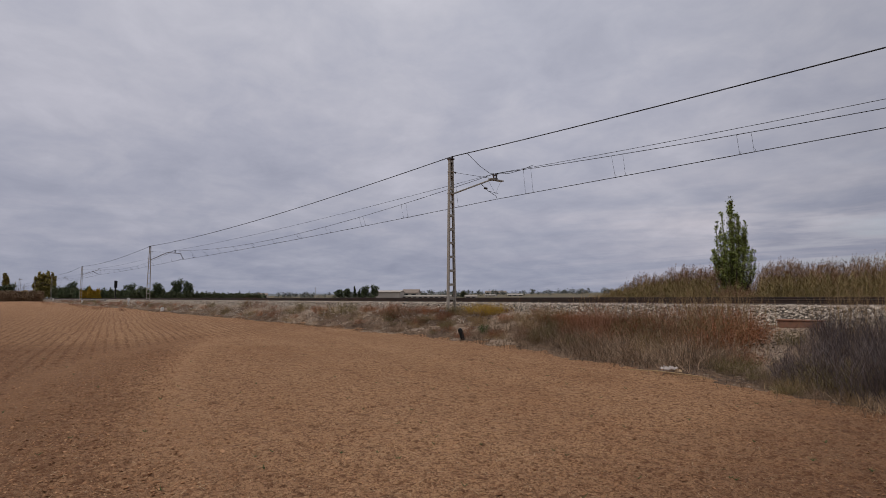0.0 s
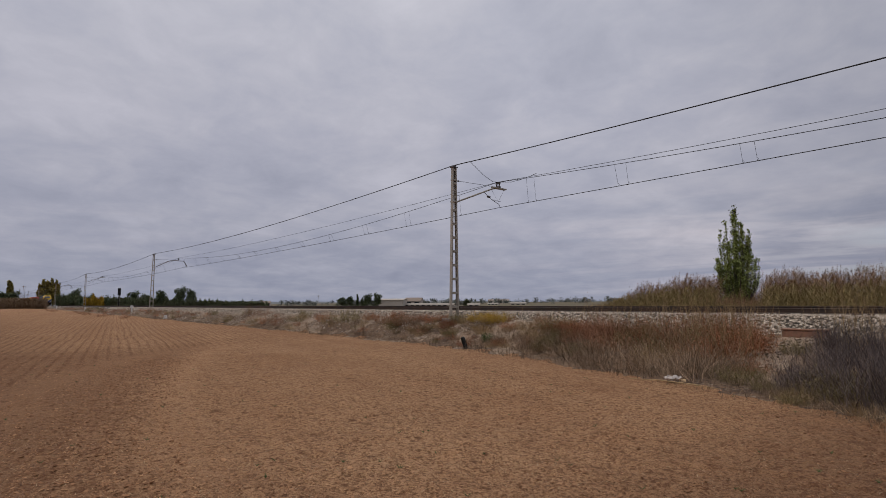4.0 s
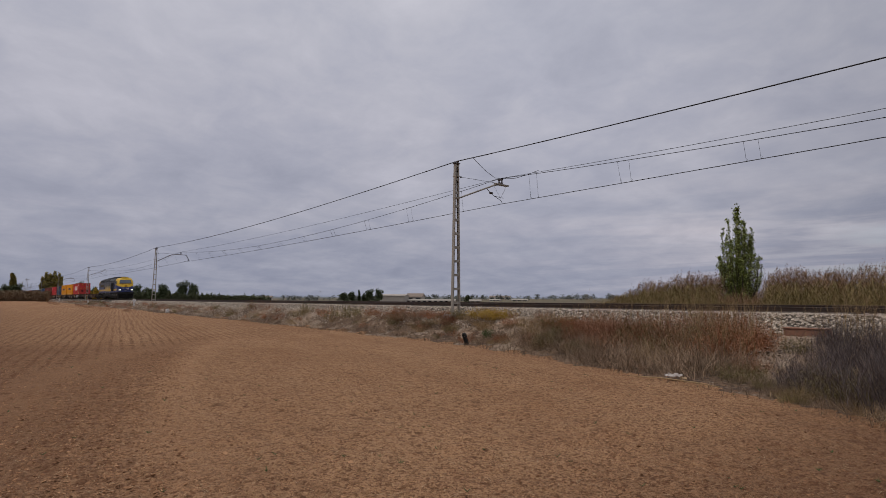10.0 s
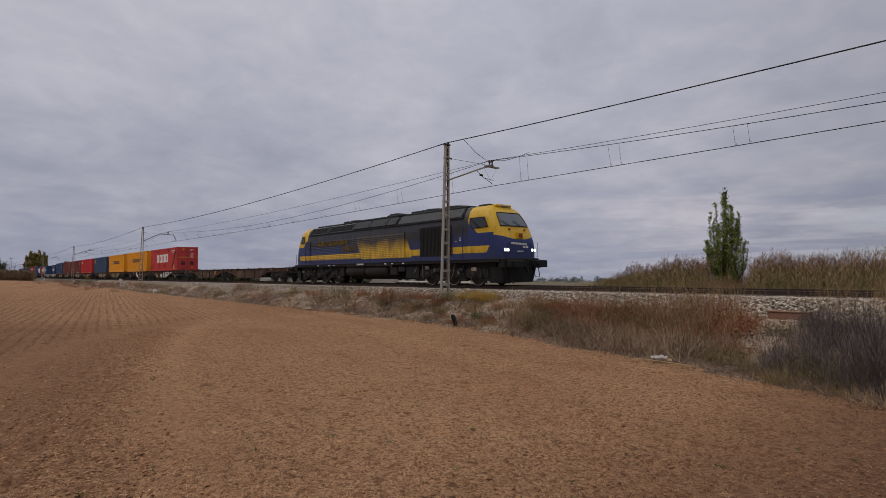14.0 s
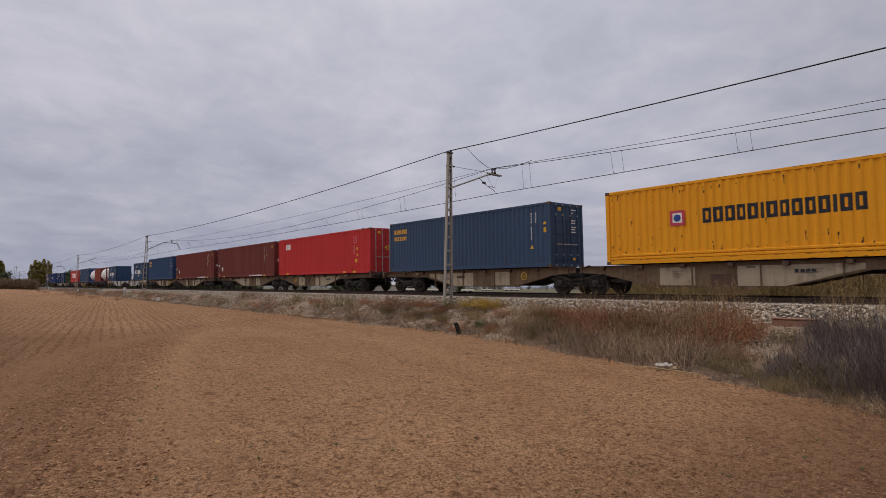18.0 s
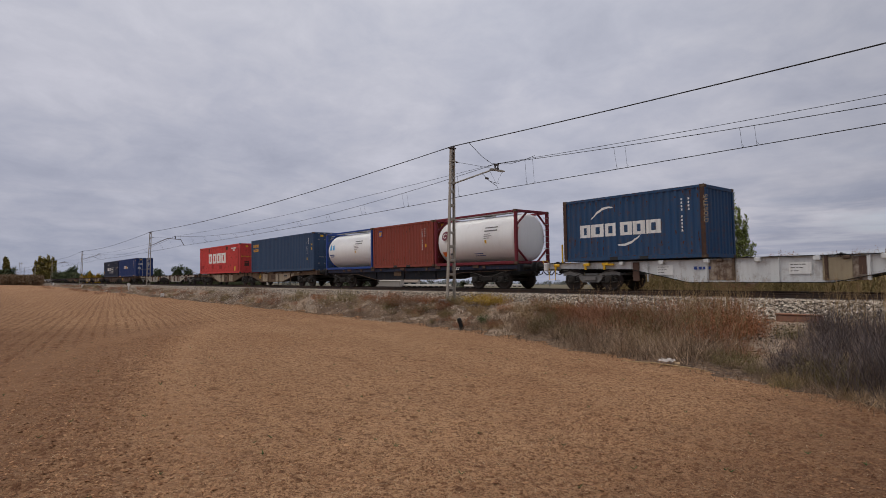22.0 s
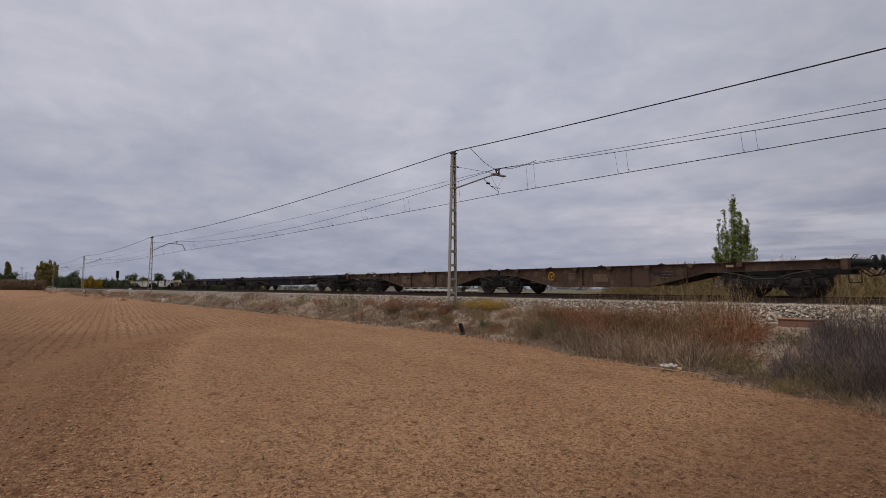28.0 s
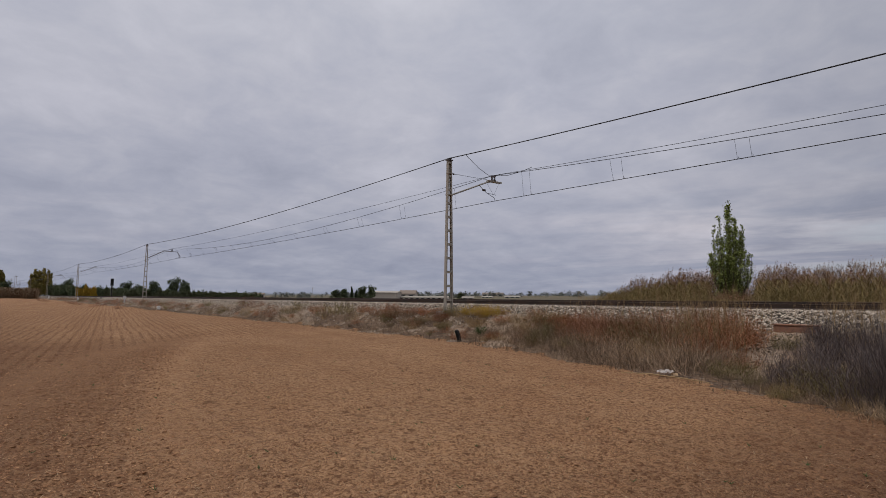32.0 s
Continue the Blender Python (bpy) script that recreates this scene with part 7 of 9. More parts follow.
    for x in (4.7, 6.4):
        part("roof_fan", Shape().lathe([(0.0, 0.86), (0.12, 0.84), (0.16, 0.74), (0.17, 0.2)], (x, 0, 4.12), "z", 26), "loco_soot", L)
    part("exhaust", Shape().box((2.7, -0.5, 4.15), (3.9, 0.5, 4.30), 0.06), "loco_soot", L)
    part("roof_fan", Shape().lathe([(0.0, 0.7), (0.10, 0.68), (0.14, 0.2)], (-3.6, 0, 4.16), "z", 24), "loco_soot", L)
    part("roof_box", Shape().box((-5.2, -0.4, 4.15), (-4.6, 0.4, 4.30), 0.05), "loco_soot", L)
    part("roof_box", Shape().box((0.4, -0.45, 4.24), (1.3, 0.45, 4.36), 0.05), "loco_soot", L)
    part("cab_roof_unit", Shape().box((8.5, -0.6, 4.03), (9.3, 0.6, 4.14), 0.05), "loco_soot", L)
    # flank lettering as plain blocks
    y = -1.478
    mark_blocks(L, -6.95, y, 2.58, (0.36, 0.38, 0.36, 0.32, 0.14, 0.36, 0.32, 0.36, 0.32, 0.36, 0.28), 0.32, "sooty_yellow", 0.05, name="logo_block", lean=0.05)
    mark_blocks(L, -3.55, y, 2.12, (0.40, 0.42, 0.16, 0.34), 0.36, "sooty_yellow", 0.07, name="logo_block", lean=0.06)
    part("end_number", text_mesh("2", 0.26, "end_number", "white"), None, L, at=pose(7.95, -1.446, 2.28))
    mark_blocks(L, -1.9, -1.405, 1.20, (0.1, 0.1, 0.1, 0.04, 0.1, 0.1, 0.1), 0.10, "white", 0.025)
    for x in (-7.2, -5.6, -4.9, 1.2, 1.9, 3.0):
        mark_blocks(L, x, -1.405, 1.20, (0.22,), 0.06, "white")
    # below: tanks and gear
    for x0, x1 in ((-3.5, -1.15), (-1.1, 1.35)):
        part("air_tank", Shape().lathe([(x0, 0.15), (x0 + 0.06, 0.29), (x0 + 0.16, 0.33), (x1 - 0.16, 0.33), (x1 - 0.06, 0.29), (x1, 0.15)], (0, -1.02, 0.82), "x", 20), "bogie", L)
    part("fuel_tank", Shape().box((-3.7, -0.75, 0.30), (3.6, 1.2, 1.08), 0.12), "black", L)
    part("pipe_run", Shape().tube([(-3.4, -1.25, 1.16), (1.5, -1.25, 1.16), (1.75, -1.25, 1.05), (1.75, -1.25, 0.68), (1.6, -1.25, 0.62)], 0.028, 6), "rod", L)
    for x0, x1, z0, z1, mat in ((1.6, 2.3, 0.55, 1.05, "bogie"), (2.4, 3.1, 0.75, 1.07, "loco_soot"), (3.2, 4.4, 0.35, 1.05, "black"), (8.6, 9.0, 0.72, 0.92, "patch_cream"), (-4.2, -3.7, 0.5, 1.05, "bogie")):
        part("equipment_box", Shape().box((x0, -1.28, z0), (x1, -0.9, z1), 0.03), mat, L)
    for cx in (6.95, -6.95):
        fr = Shape()
        for sy in (-1, 1):
            a, b = sorted((sy * 1.16, sy * 1.06))
            fr.prism([(cx - 2.75, 0.60), (cx - 2.75, 0.86), (cx - 0.8, 0.86), (cx - 0.4, 0.98), (cx + 0.4, 0.98), (cx + 0.8, 0.86), (cx + 2.75, 0.86), (cx + 2.75, 0.60), (cx + 1.5, 0.62), (cx + 0.9, 0.52), (cx - 0.9, 0.52), (cx - 1.5, 0.62)], a, b)
        fr.box((cx - 0.4, -1.06, 0.55), (cx + 0.4, 1.06, 0.85), 0.03)
        tr = part("truck_frame", fr, "bogie", L)
        for sy in (-1, 1):
            a, b = sorted((sy * 1.17, sy * 1.22))
            for dx in (-1.82, 0.0, 1.82):
                part("axle_guide", Shape().prism([(cx + dx - 0.52, 0.40), (cx + dx - 0.60, 0.70), (cx + dx - 0.40, 0.88), (cx + dx + 0.40, 0.88), (cx + dx + 0.60, 0.70), (cx + dx + 0.52, 0.40), (cx + dx + 0.26, 0.36), (cx + dx + 0.24, 0.62), (cx + dx - 0.24, 0.62), (cx + dx - 0.26, 0.36)], a, b), "bogie", tr)
            part("traction_rod", Shape().box((cx - 2.3, a, 0.44), (cx + 2.3, b, 0.52), 0.01), "black", tr)
        for dx in (-1.82, 0.0, 1.82):
            part("axle", Shape().tube([(cx + dx, -1.1, 0.53), (cx + dx, 1.1, 0.53)], 0.09, 10), "wheel", tr)
            for sy in (-1, 1):
                big = [(a, r * 1.15) for a, r in WHEEL_PROFILE]
                wh = Shape().lathe(big, (0, 0, 0), "y", 30)
                part("wheel", wh, "wheel", tr, at=pose(cx + dx, sy * 0.935, 0.53, 0, 0, 0 if sy < 0 else 180))
                part("tyre_face", Shape().lathe([(0.0, 0.500), (-0.006, 0.503), (-0.006, 0.522), (0.0, 0.526)], (0, 0, 0), "y", 30, caps=False), "tread", tr, at=pose(cx + dx, sy * 0.935 - 0.002 * sy * -1, 0.53, 0, 0, 0 if sy < 0 else 180))
                part("axle_box", Shape().box((-0.22, -0.16, -0.18), (0.22, 0.10, 0.20), 0.05).lathe([(-0.20, 0.10), (-0.16, 0.14)], (0, 0, 0), "y", 14), "bogie", tr, at=pose(cx + dx, sy * 1.13, 0.55, 0, 0, 0 if sy < 0 else 180))
                for ddx in (-0.34, 0.34):
                    part("spring", BOGIE["spring"], None, tr, at=pose(cx + dx + ddx, sy * 1.16, 0.66) @ Matrix.Scale(1.35, 4))
        for dx in (-2.62, -0.91, 0.91, 2.62):
            for sy in (-1, 1):
                a, b = sorted((sy * 1.02, sy * 1.20))
                part("brake_unit", Shape().box((cx + dx - 0.24, a, 0.34), (cx + dx + 0.24, b, 0.86), 0.05).box((cx + dx - 0.34, a, 0.22), (cx + dx + 0.34, b, 0.36), 0.03), "bogie", tr)
        for dx in (-0.92, 0.92):
            part("damper", Shape().tube([(cx + dx, -1.24, 0.55), (cx + dx + 0.25, -1.24, 1.02)], 0.05, 8), "black", tr)
            part("brake_cylinder", Shape().lathe([(-0.18, 0.10), (-0.12, 0.14), (0.12, 0.14), (0.18, 0.10)], (cx + dx, -1.2, 0.78), "x", 12), "bogie", tr)
        gear = random.Random(int(cx * 10) + 400)
        for i in range(18):
            x, z = cx + gear.uniform(-2.9, 2.9), gear.uniform(0.42, 1.02)
            a, b = gear.uniform(0.04, 0.16), gear.uniform(0.03, 0.11)
            mat = gear.choice(("bogie", "bogie", "spring_steel", "bogie_grey", "black"))
            if i % 3 == 0:
                part("brake_gear", Shape().lathe([(-0.05, b * 0.6), (-0.03, b), (0.04, b)], (x, -1.27, z), "y", 10), mat, tr)
            elif i % 3 == 1:
                part("brake_gear", Shape().box((x - a, -1.30, z - b), (x + a, -1.17, z + b), 0.02), mat, tr)
            else:
                e = gear.uniform(-0.5, 0.5)
                part("air_hose", Shape().tube([(x, -1.24, 1.1), (x + e * 0.3, -1.30, z + 0.1), (x + e, -1.25, z - 0.1)], 0.018, 5), mat, tr)
        part("sand_pipe", Shape().tube([(cx + 2.6, -1.2, 1.0), (cx + 2.65, -1.2, 0.5), (cx + 2.45, -0.95, 0.12)], 0.025, 6), "black", tr)


locomotive(122.2)


# ---- plants ----
def plant_mats():
    M = MAT
    M["rust_weed"] = leafy("rust_brown_weed", (0.15, 0.056, 0.027), (0.54, 0.245, 0.118), vary=0.62)
    M["red_weed"] = leafy("dark_red_weed", (0.10, 0.044, 0.027), (0.50, 0.25, 0.14), vary=0.62)
    M["grey_weed"] = leafy("grey_dead_weed", (0.070, 0.046, 0.032), (0.62, 0.44, 0.29), vary=0.62)
    M["violet_weed"] = leafy("violet_grey_dead_shrub", (0.026, 0.020, 0.019), (0.25, 0.195, 0.180), vary=0.62)
    M["tan_weed"] = leafy("tan_dry_grass", (0.16, 0.098, 0.045), (0.52, 0.365, 0.19), vary=0.62)
    M["dead_grass"] = leafy("short_dead_grass", (0.066, 0.045, 0.033), (0.29, 0.20, 0.13))
    M["olive_weed"] = leafy("olive_weed", (0.085, 0.068, 0.030), (0.36, 0.28, 0.125), vary=0.62)
    M["green_weed"] = leafy("green_weed", (0.04, 0.065, 0.02), (0.12, 0.15, 0.055))
    M["yellow_weed"] = leafy("yellow_flowering_weed", (0.26, 0.165, 0.04), (0.56, 0.37, 0.065))
    M["reed"] = leafy("dry_reed", (0.10, 0.056, 0.028), (0.47, 0.295, 0.15))
    M["reed_green"] = leafy("half_green_reed", (0.080, 0.060, 0.024), (0.40, 0.30, 0.125))
    M["plume"] = leafy("reed_plume", (0.12, 0.055, 0.036), (0.36, 0.20, 0.125))
    M["poplar_leaf"] = leafy("poplar_leaf", (0.115, 0.150, 0.030), (0.43, 0.47, 0.14))
    M["bark"] = grime("bark", (0.10, 0.082, 0.062), 0.5, 0.9, 0.0, (0.17, 0.14, 0.11))
    # dark green, lightened in the colour for distance haze
    M["dark_leaf"] = leafy("dark_far_leaf", (0.050, 0.065, 0.034), (0.14, 0.165, 0.08))
    M["olive_leaf"] = leafy("olive_far_leaf", (0.052, 0.062, 0.032), (0.15, 0.16, 0.08))
    M["autumn_leaf"] = leafy("autumn_leaf", (0.13, 0.115, 0.032), (0.42, 0.335, 0.10))
    M["gold_leaf"] = leafy("golden_leaf", (0.20, 0.12, 0.012), (0.44, 0.28, 0.028))
    M["cane"] = leafy("cane_hedge", (0.13, 0.085, 0.05), (0.25, 0.17, 0.10))
    M["haze_leaf"] = leafy("hazy_far_leaf", (0.085, 0.095, 0.085), (0.16, 0.165, 0.14))


plant_mats()


def ribbon(V, F, pts, w, rng):
    """A thin tapering blade through the points."""
    a = rng.uniform(0, 6.28)
    dx, dy = math.cos(a), math.sin(a)
    o, n = len(V), len(pts)
    for i, p in enumerate(pts):
        k = w * (1 - 0.75 * i / (n - 1)) / 2
        V.append((p[0] - dx * k, p[1] - dy * k, p[2]))
        V.append((p[0] + dx * k, p[1] + dy * k, p[2]))
    for i in range(n - 1):
        F.append((o + 2 * i, o + 2 * i + 1, o + 2 * i + 3, o + 2 * i + 2))


def fleck(V, F, p, r, rng):
    """A tiny leaf or seed husk."""
    a, b = rng.uniform(0, 6.28), rng.uniform(-1, 1)
    u = (math.cos(a) * r, math.sin(a) * r, b * r)
    c = a + 1.3
    w = (math.cos(c) * r * 0.5, math.sin(c) * r * 0.5, rng.uniform(-0.6, 0.6) * r)
    o = len(V)
    V += [(p[0] - u[0], p[1] - u[1], p[2] - u[2]), (p[0] + w[0], p[1] + w[1], p[2] + w[2]), (p[0] + u[0], p[1] + u[1], p[2] + u[2]), (p[0] - w[0], p[1] - w[1], p[2] - w[2])]
    F.append((o, o + 1, o + 2, o + 3))


def clump(seed, stems, h, spread, width, twigs=0, flecks=0, fleck_r=0.02, arch=0.35, upright=0.5):
    """Vertices and faces of one clump of stems from one root."""
    rng = random.Random(seed)
    V, F = [], []
    for _ in range(stems):
        b = rng.uniform(0, 6.28)
        r0 = rng.random() ** 0.6 * spread * 0.72
        x0, y0 = r0 * math.cos(b), r0 * math.sin(b)
        a = b + rng.gauss(0, 1.1)
        lean = rng.random() ** 0.8 * (1 - upright) + 0.05
        hh = h * rng.uniform(0.30, 1.0) * (1.05 - 0.45 * (r0 / spread) ** 1.5) * (1 - 0.3 * lean)
        ca, sa = math.cos(a), math.sin(a)
        out = spread * lean * rng.uniform(0.4, 0.9)
        curl = arch * rng.uniform(0.2, 1.0)
        pts = []
        wob = rng.uniform(-0.10, 0.10) * spread
        for u in (0.0, 0.3, 0.62, 1.0):
            d = out * (u + curl * u * u)
            pts.append((x0 + ca * d + wob * math.sin(u * 5), y0 + sa * d + wob * math.cos(u * 4), hh * (u - curl * 0.33 * u * u * u) - 0.04))
        ribbon(V, F, pts, width, rng)
        for _ in range(twigs):
            u = rng.uniform(0.3, 0.95)
            i = min(2, int(u * 3))
            p = pts[i]
            q = pts[i + 1]
            k = u * 3 - i
            b = [p[j] + (q[j] - p[j]) * k for j in range(3)]
            t = rng.uniform(0, 6.28)
            l = h * rng.uniform(0.08, 0.24)
            e = (b[0] + math.cos(t) * l * 0.6, b[1] + math.sin(t) * l * 0.6, b[2] + l * rng.uniform(0.3, 0.9))
            mid = [(b[j] + e[j]) / 2 + rng.uniform(-0.02, 0.02) for j in range(3)]
            ribbon(V, F, [b, mid, e], width * 0.6, rng)
            for _ in range(flecks):
                w = rng.random()
                fleck(V, F, [b[j] + (e[j] - b[j]) * w + rng.uniform(-0.03, 0.03) for j in range(3)], fleck_r * rng.uniform(0.6, 1.4), rng)
    return V, F


def mesh_from(V, F, name, material):
    me = bpy.data.meshes.new(name)
    me.from_pydata(V, [], F)
    me.materials.append(MAT[material])
    return me


BUSH_KINDS = {
    # kind: stems, height, spread, width, twigs, flecks, fleck size, arch, upright, material, label
    "rust": (200, 0.95, 0.85, 0.010, 3, 3, 0.015, 0.5, 0.3, "rust_weed", "rust-brown dried weed bush with fine seed heads"),
    "red": (210, 1.05, 0.9, 0.010, 3, 2, 0.014, 0.45, 0.35, "red_weed", "dark red-brown dried weed bush"),
    "grey": (260, 0.85, 0.95, 0.010, 2, 0, 0.012, 0.6, 0.25, "grey_weed", "grey-brown dead grass bush"),
    "violet": (250, 1.40, 0.85, 0.010, 4, 0, 0.013, 0.22, 0.5, "violet_weed", "violet-grey dead shrub of thin twigs"),
    "tan": (260, 0.85, 0.78, 0.009, 1, 1, 0.012, 0.9, 0.25, "tan_weed", "tan dry grass tussock"),
    "olive": (230, 0.95, 0.80, 0.010, 3, 2, 0.016, 0.5, 0.25, "olive_weed", "olive-brown dry weed bush"),
    "green": (150, 0.45, 0.26, 0.010, 2, 2, 0.016, 0.3, 0.4, "green_weed", "small green weed beside the path"),
    "yellow": (280, 0.62, 0.75, 0.008, 3, 4, 0.016, 0.5, 0.25, "yellow_weed", "low yellow-flowering dry weed"),
}
BUSH_MESH = {}


def bush(kind, x, y, scale, rng, sink=0.0):
    spec = BUSH_KINDS[kind]
    var = rng.randrange(3)
    if kind in ("red", "rust") and x > -13 and y < float(field_edge(x)) + 1.7:
        kind = "grey" if rng.random() < 0.7 else "tan"
        spec = BUSH_KINDS[kind]
    # the gully of rubble below the slab stays open
    gully = abs(x + 0.356 * y) / y < 0.015 + 0.38 * scale / y
    if gully and y > 10.5:
        if y > 13.0:
            return None
        scale = min(scale, 0.38)
    if x < -24 or scale < 0.45 and x < -14:
        var += 3
    if (kind, var) not in BUSH_MESH:
        st, h, sp, w, tw, fl, fr, ar, up, mat, _ = spec
        if var > 2:
            st, w, tw, fl, fr = st // 3, w * 1.8, min(tw, 2), fl // 2, fr * 1.5
        V, F = clump(hash_seed(kind) + var, st, h, sp, w, tw, fl, fr, ar, up)
        BUSH_MESH[kind, var] = mesh_from(V, F, kind + "_bush", mat)
    z = float(ground_z(x, y)) - sink
    m = pose(x, y, z, 0, 0, rng.uniform(0, 360)) @ Matrix.Diagonal((scale, scale, scale * rng.uniform(0.85, 1.15), 1))
    ob = new("weed_bush", BUSH_MESH[kind, var])
    ob.matrix_basis = m
    return tagged(ob, spec[-1], "weed", "weeds along the track")


def hash_seed(word):
    return sum((i + 3) * ord(ch) for i, ch in enumerate(word)) % 1000


def build_weeds():
    rng = random.Random(21)
    # the large near clumps at the field corner
    for x, y, k, s in ((-3.4, 11.6, "violet", 1.0), (-2.4, 11.0, "violet", 1.15), (-4.0, 12.6, "violet", 0.9), (-3.0, 12.8, "violet", 1.05), (-1.6, 10.6, "violet", 1.2), (-1.9, 12.0, "violet", 1.15),
                       (-0.8, 11.2, "violet", 1.2), (-2.6, 13.9, "violet", 1.0), (-3.6, 14.2, "violet", 0.85), (-1.4, 13.6, "violet", 1.1), (-0.4, 12.8, "violet", 1.15),
                       (-5.9, 12.4, "grey", 1.25), (-6.6, 12.9, "red", 0.95), (-5.3, 13.4, "grey", 0.9), (-6.2, 14.0, "rust", 1.0), (-6.9, 14.3, "red", 0.95), (-6.0, 14.7, "rust", 0.95),
                       (-7.7, 13.6, "red", 0.9), (-7.9, 14.8, "red", 0.85), (-8.6, 13.9, "grey", 1.1), (-8.9, 15.2, "red", 0.75), (-9.6, 14.6, "red", 0.95), (-10.2, 15.6, "red", 0.95),
                       (-6.8, 15.5, "rust", 0.8), (-7.4, 15.7, "red", 0.7), (-8.3, 16.0, "rust", 0.6), (-9.4, 16.2, "rust", 0.55), (-10.8, 16.2, "rust", 0.55), (-11.7, 16.2, "rust", 0.5), (-12.6, 16.4, "rust", 0.5),
                       (-7.2, 12.5, "grey", 1.1), (-8.0, 12.9, "grey", 1.15), (-9.0, 13.3, "grey", 1.1), (-9.9, 13.7, "grey", 1.0), (-4.6, 13.4, "grey", 0.75), (-5.0, 12.8, "red", 0.6), (-4.9, 12.1, "olive", 0.7), (-4.4, 11.9, "grey", 0.9), (-3.9, 11.2, "grey", 0.8),
                       (-11.0, 14.4, "grey", 0.9), (-12.0, 14.8, "grey", 0.8), (-11.4, 15.3, "red", 0.7), (-12.8, 15.2, "tan", 0.8), (-13.6, 15.7, "tan", 0.8), (-13.4, 16.5, "tan", 0.85), (-14.4, 16.3, "tan", 0.75),
                       (-14.6, 15.3, "grey", 0.7), (-15.5, 15.2, "green", 1.0), (-16.4, 15.9, "tan", 0.7), (-16.7, 16.9, "yellow", 0.9), (-17.6, 17.0, "yellow", 0.95), (-18.2, 16.7, "tan", 0.6),
                       (-19.1, 16.9, "olive", 0.6), (-19.6, 16.3, "tan", 0.65), (-20.8, 16.8, "rust", 0.6), (-22.3, 16.7, "grey", 1.05), (-23.1, 16.5, "red", 0.75), (-23.9, 16.9, "rust", 0.7),
                       (-25.2, 16.8, "rust", 0.75), (-26.4, 16.9, "rust", 0.7), (-28.0, 16.7, "olive", 1.0), (-29.0, 16.8, "olive", 1.1), (-30.4, 16.5, "olive", 0.9), (-31.3, 16.7, "rust", 0.95), (-32.4, 16.9, "rust", 0.7)):
        bush(k, x, y, s * (1.0 if x > -9.5 else 1.12), rng)
    # the tall rust-red back row that hides the ballast's foot
    for x, y, k, s in ((-5.95, 14.5, "rust", 1.12), (-6.25, 15.2, "rust", 1.2), (-6.65, 14.9, "olive", 1.1), (-6.1, 15.8, "rust", 0.9), (-6.9, 15.6, "red", 1.15), (-7.35, 15.1, "grey", 1.2),
                       (-7.7, 15.6, "red", 1.15), (-8.2, 15.2, "grey", 1.15), (-8.7, 15.7, "red", 1.05), (-9.2, 15.3, "olive", 1.0), (-9.7, 15.9, "red", 1.0), (-10.3, 15.5, "red", 1.0),
                       (-10.9, 16.0, "red", 0.95), (-11.5, 15.8, "rust", 0.85), (-12.2, 16.1, "rust", 0.75), (-13.0, 16.2, "rust", 0.7)):
        bush(k, x, y, s, rng)
    for i in range(24):
        x = -9.0 - 26.0 * rng.random()
        bush(rng.choice(("rust", "olive", "grey", "tan", "red", "grey", "tan")), x, rng.uniform(15.6, 17.1), rng.uniform(0.4, 0.75), rng)
    for i in range(34):
        x = rng.uniform(-14.0, -5.2)
        y = rng.uniform(float(field_edge(x)) + 1.0, 16.3)
        bush(rng.choice(("grey", "tan", "red", "rust", "olive", "grey")), x, y, rng.uniform(0.5, 0.95), rng)
    for x, y, k, sc in ((-5.2, 15.7, "grey", 0.5), (-4.7, 14.7, "olive", 0.5), (-5.5, 15.1, "tan", 0.5), (-4.3, 15.8, "violet", 0.6), (-3.6, 16.2, "grey", 0.7), (-2.4, 16.0, "tan", 0.8), (-1.2, 15.8, "violet", 0.8)):
        bush(k, x, y, sc, rng)
    for x, y, k, sc in ((-4.9, 12.0, "grey", 0.36), (-4.3, 11.6, "olive", 0.34), (-4.0, 11.2, "grey", 0.36), (-5.0, 12.9, "grey", 0.3)):
        bush(k, x, y, sc, rng)
    # low dry weeds on the dust about the pole
    for i in range(70):
        x = rng.uniform(-27, -10.5)
        bush(rng.choice(("rust", "tan", "grey", "red", "tan", "rust", "olive")), x, rng.uniform(float(field_edge(x)) + 0.5, 17.3), rng.uniform(0.28, 0.58), rng)
    for i in range(16):
        bush(rng.choice(("grey", "violet", "olive", "grey")), rng.uniform(-4.2, 0.2), rng.uniform(10.6, 13.6), rng.uniform(0.7, 1.05), rng)
    for x, y, k, sc in ((-3.5, 11.0, "tan", 0.55), (-3.0, 10.7, "grey", 0.6), (-2.4, 10.35, "tan", 0.5), (-1.9, 10.1, "grey", 0.55), (-1.2, 9.8, "tan", 0.5), (-2.8, 11.3, "olive", 0.7)):
        bush(k, x, y, sc, rng)
    # on along the line
    x = -34.0
    while x > -170:
        for _ in range(2):
            k = rng.choice(("rust", "olive", "olive", "grey", "tan", "rust", "red"))
            bush(k, x + rng.uniform(-1, 1), rng.uniform(15.9, 17.2), rng.uniform(0.5, 1.0), rng)
        x -= rng.uniform(1.1, 2.4) * (1 + abs(x + 34) * 0.012)
    # low grey grass along the field's edge, further clumps right of the stand
    for i in range(46):
        x = -8 - 50 * rng.random() ** 1.1
        y = float(field_edge(x)) + rng.uniform(0.25, 1.5)
        bush(rng.choice(("grey", "grey", "grey", "tan")), x, y, rng.uniform(0.35, 0.65), rng)
    for i in range(10):
        bush(rng.choice(("violet", "violet", "grey")), rng.uniform(0.4, 4.5), rng.uniform(10.5, 15), rng.uniform(0.9, 1.2), rng)
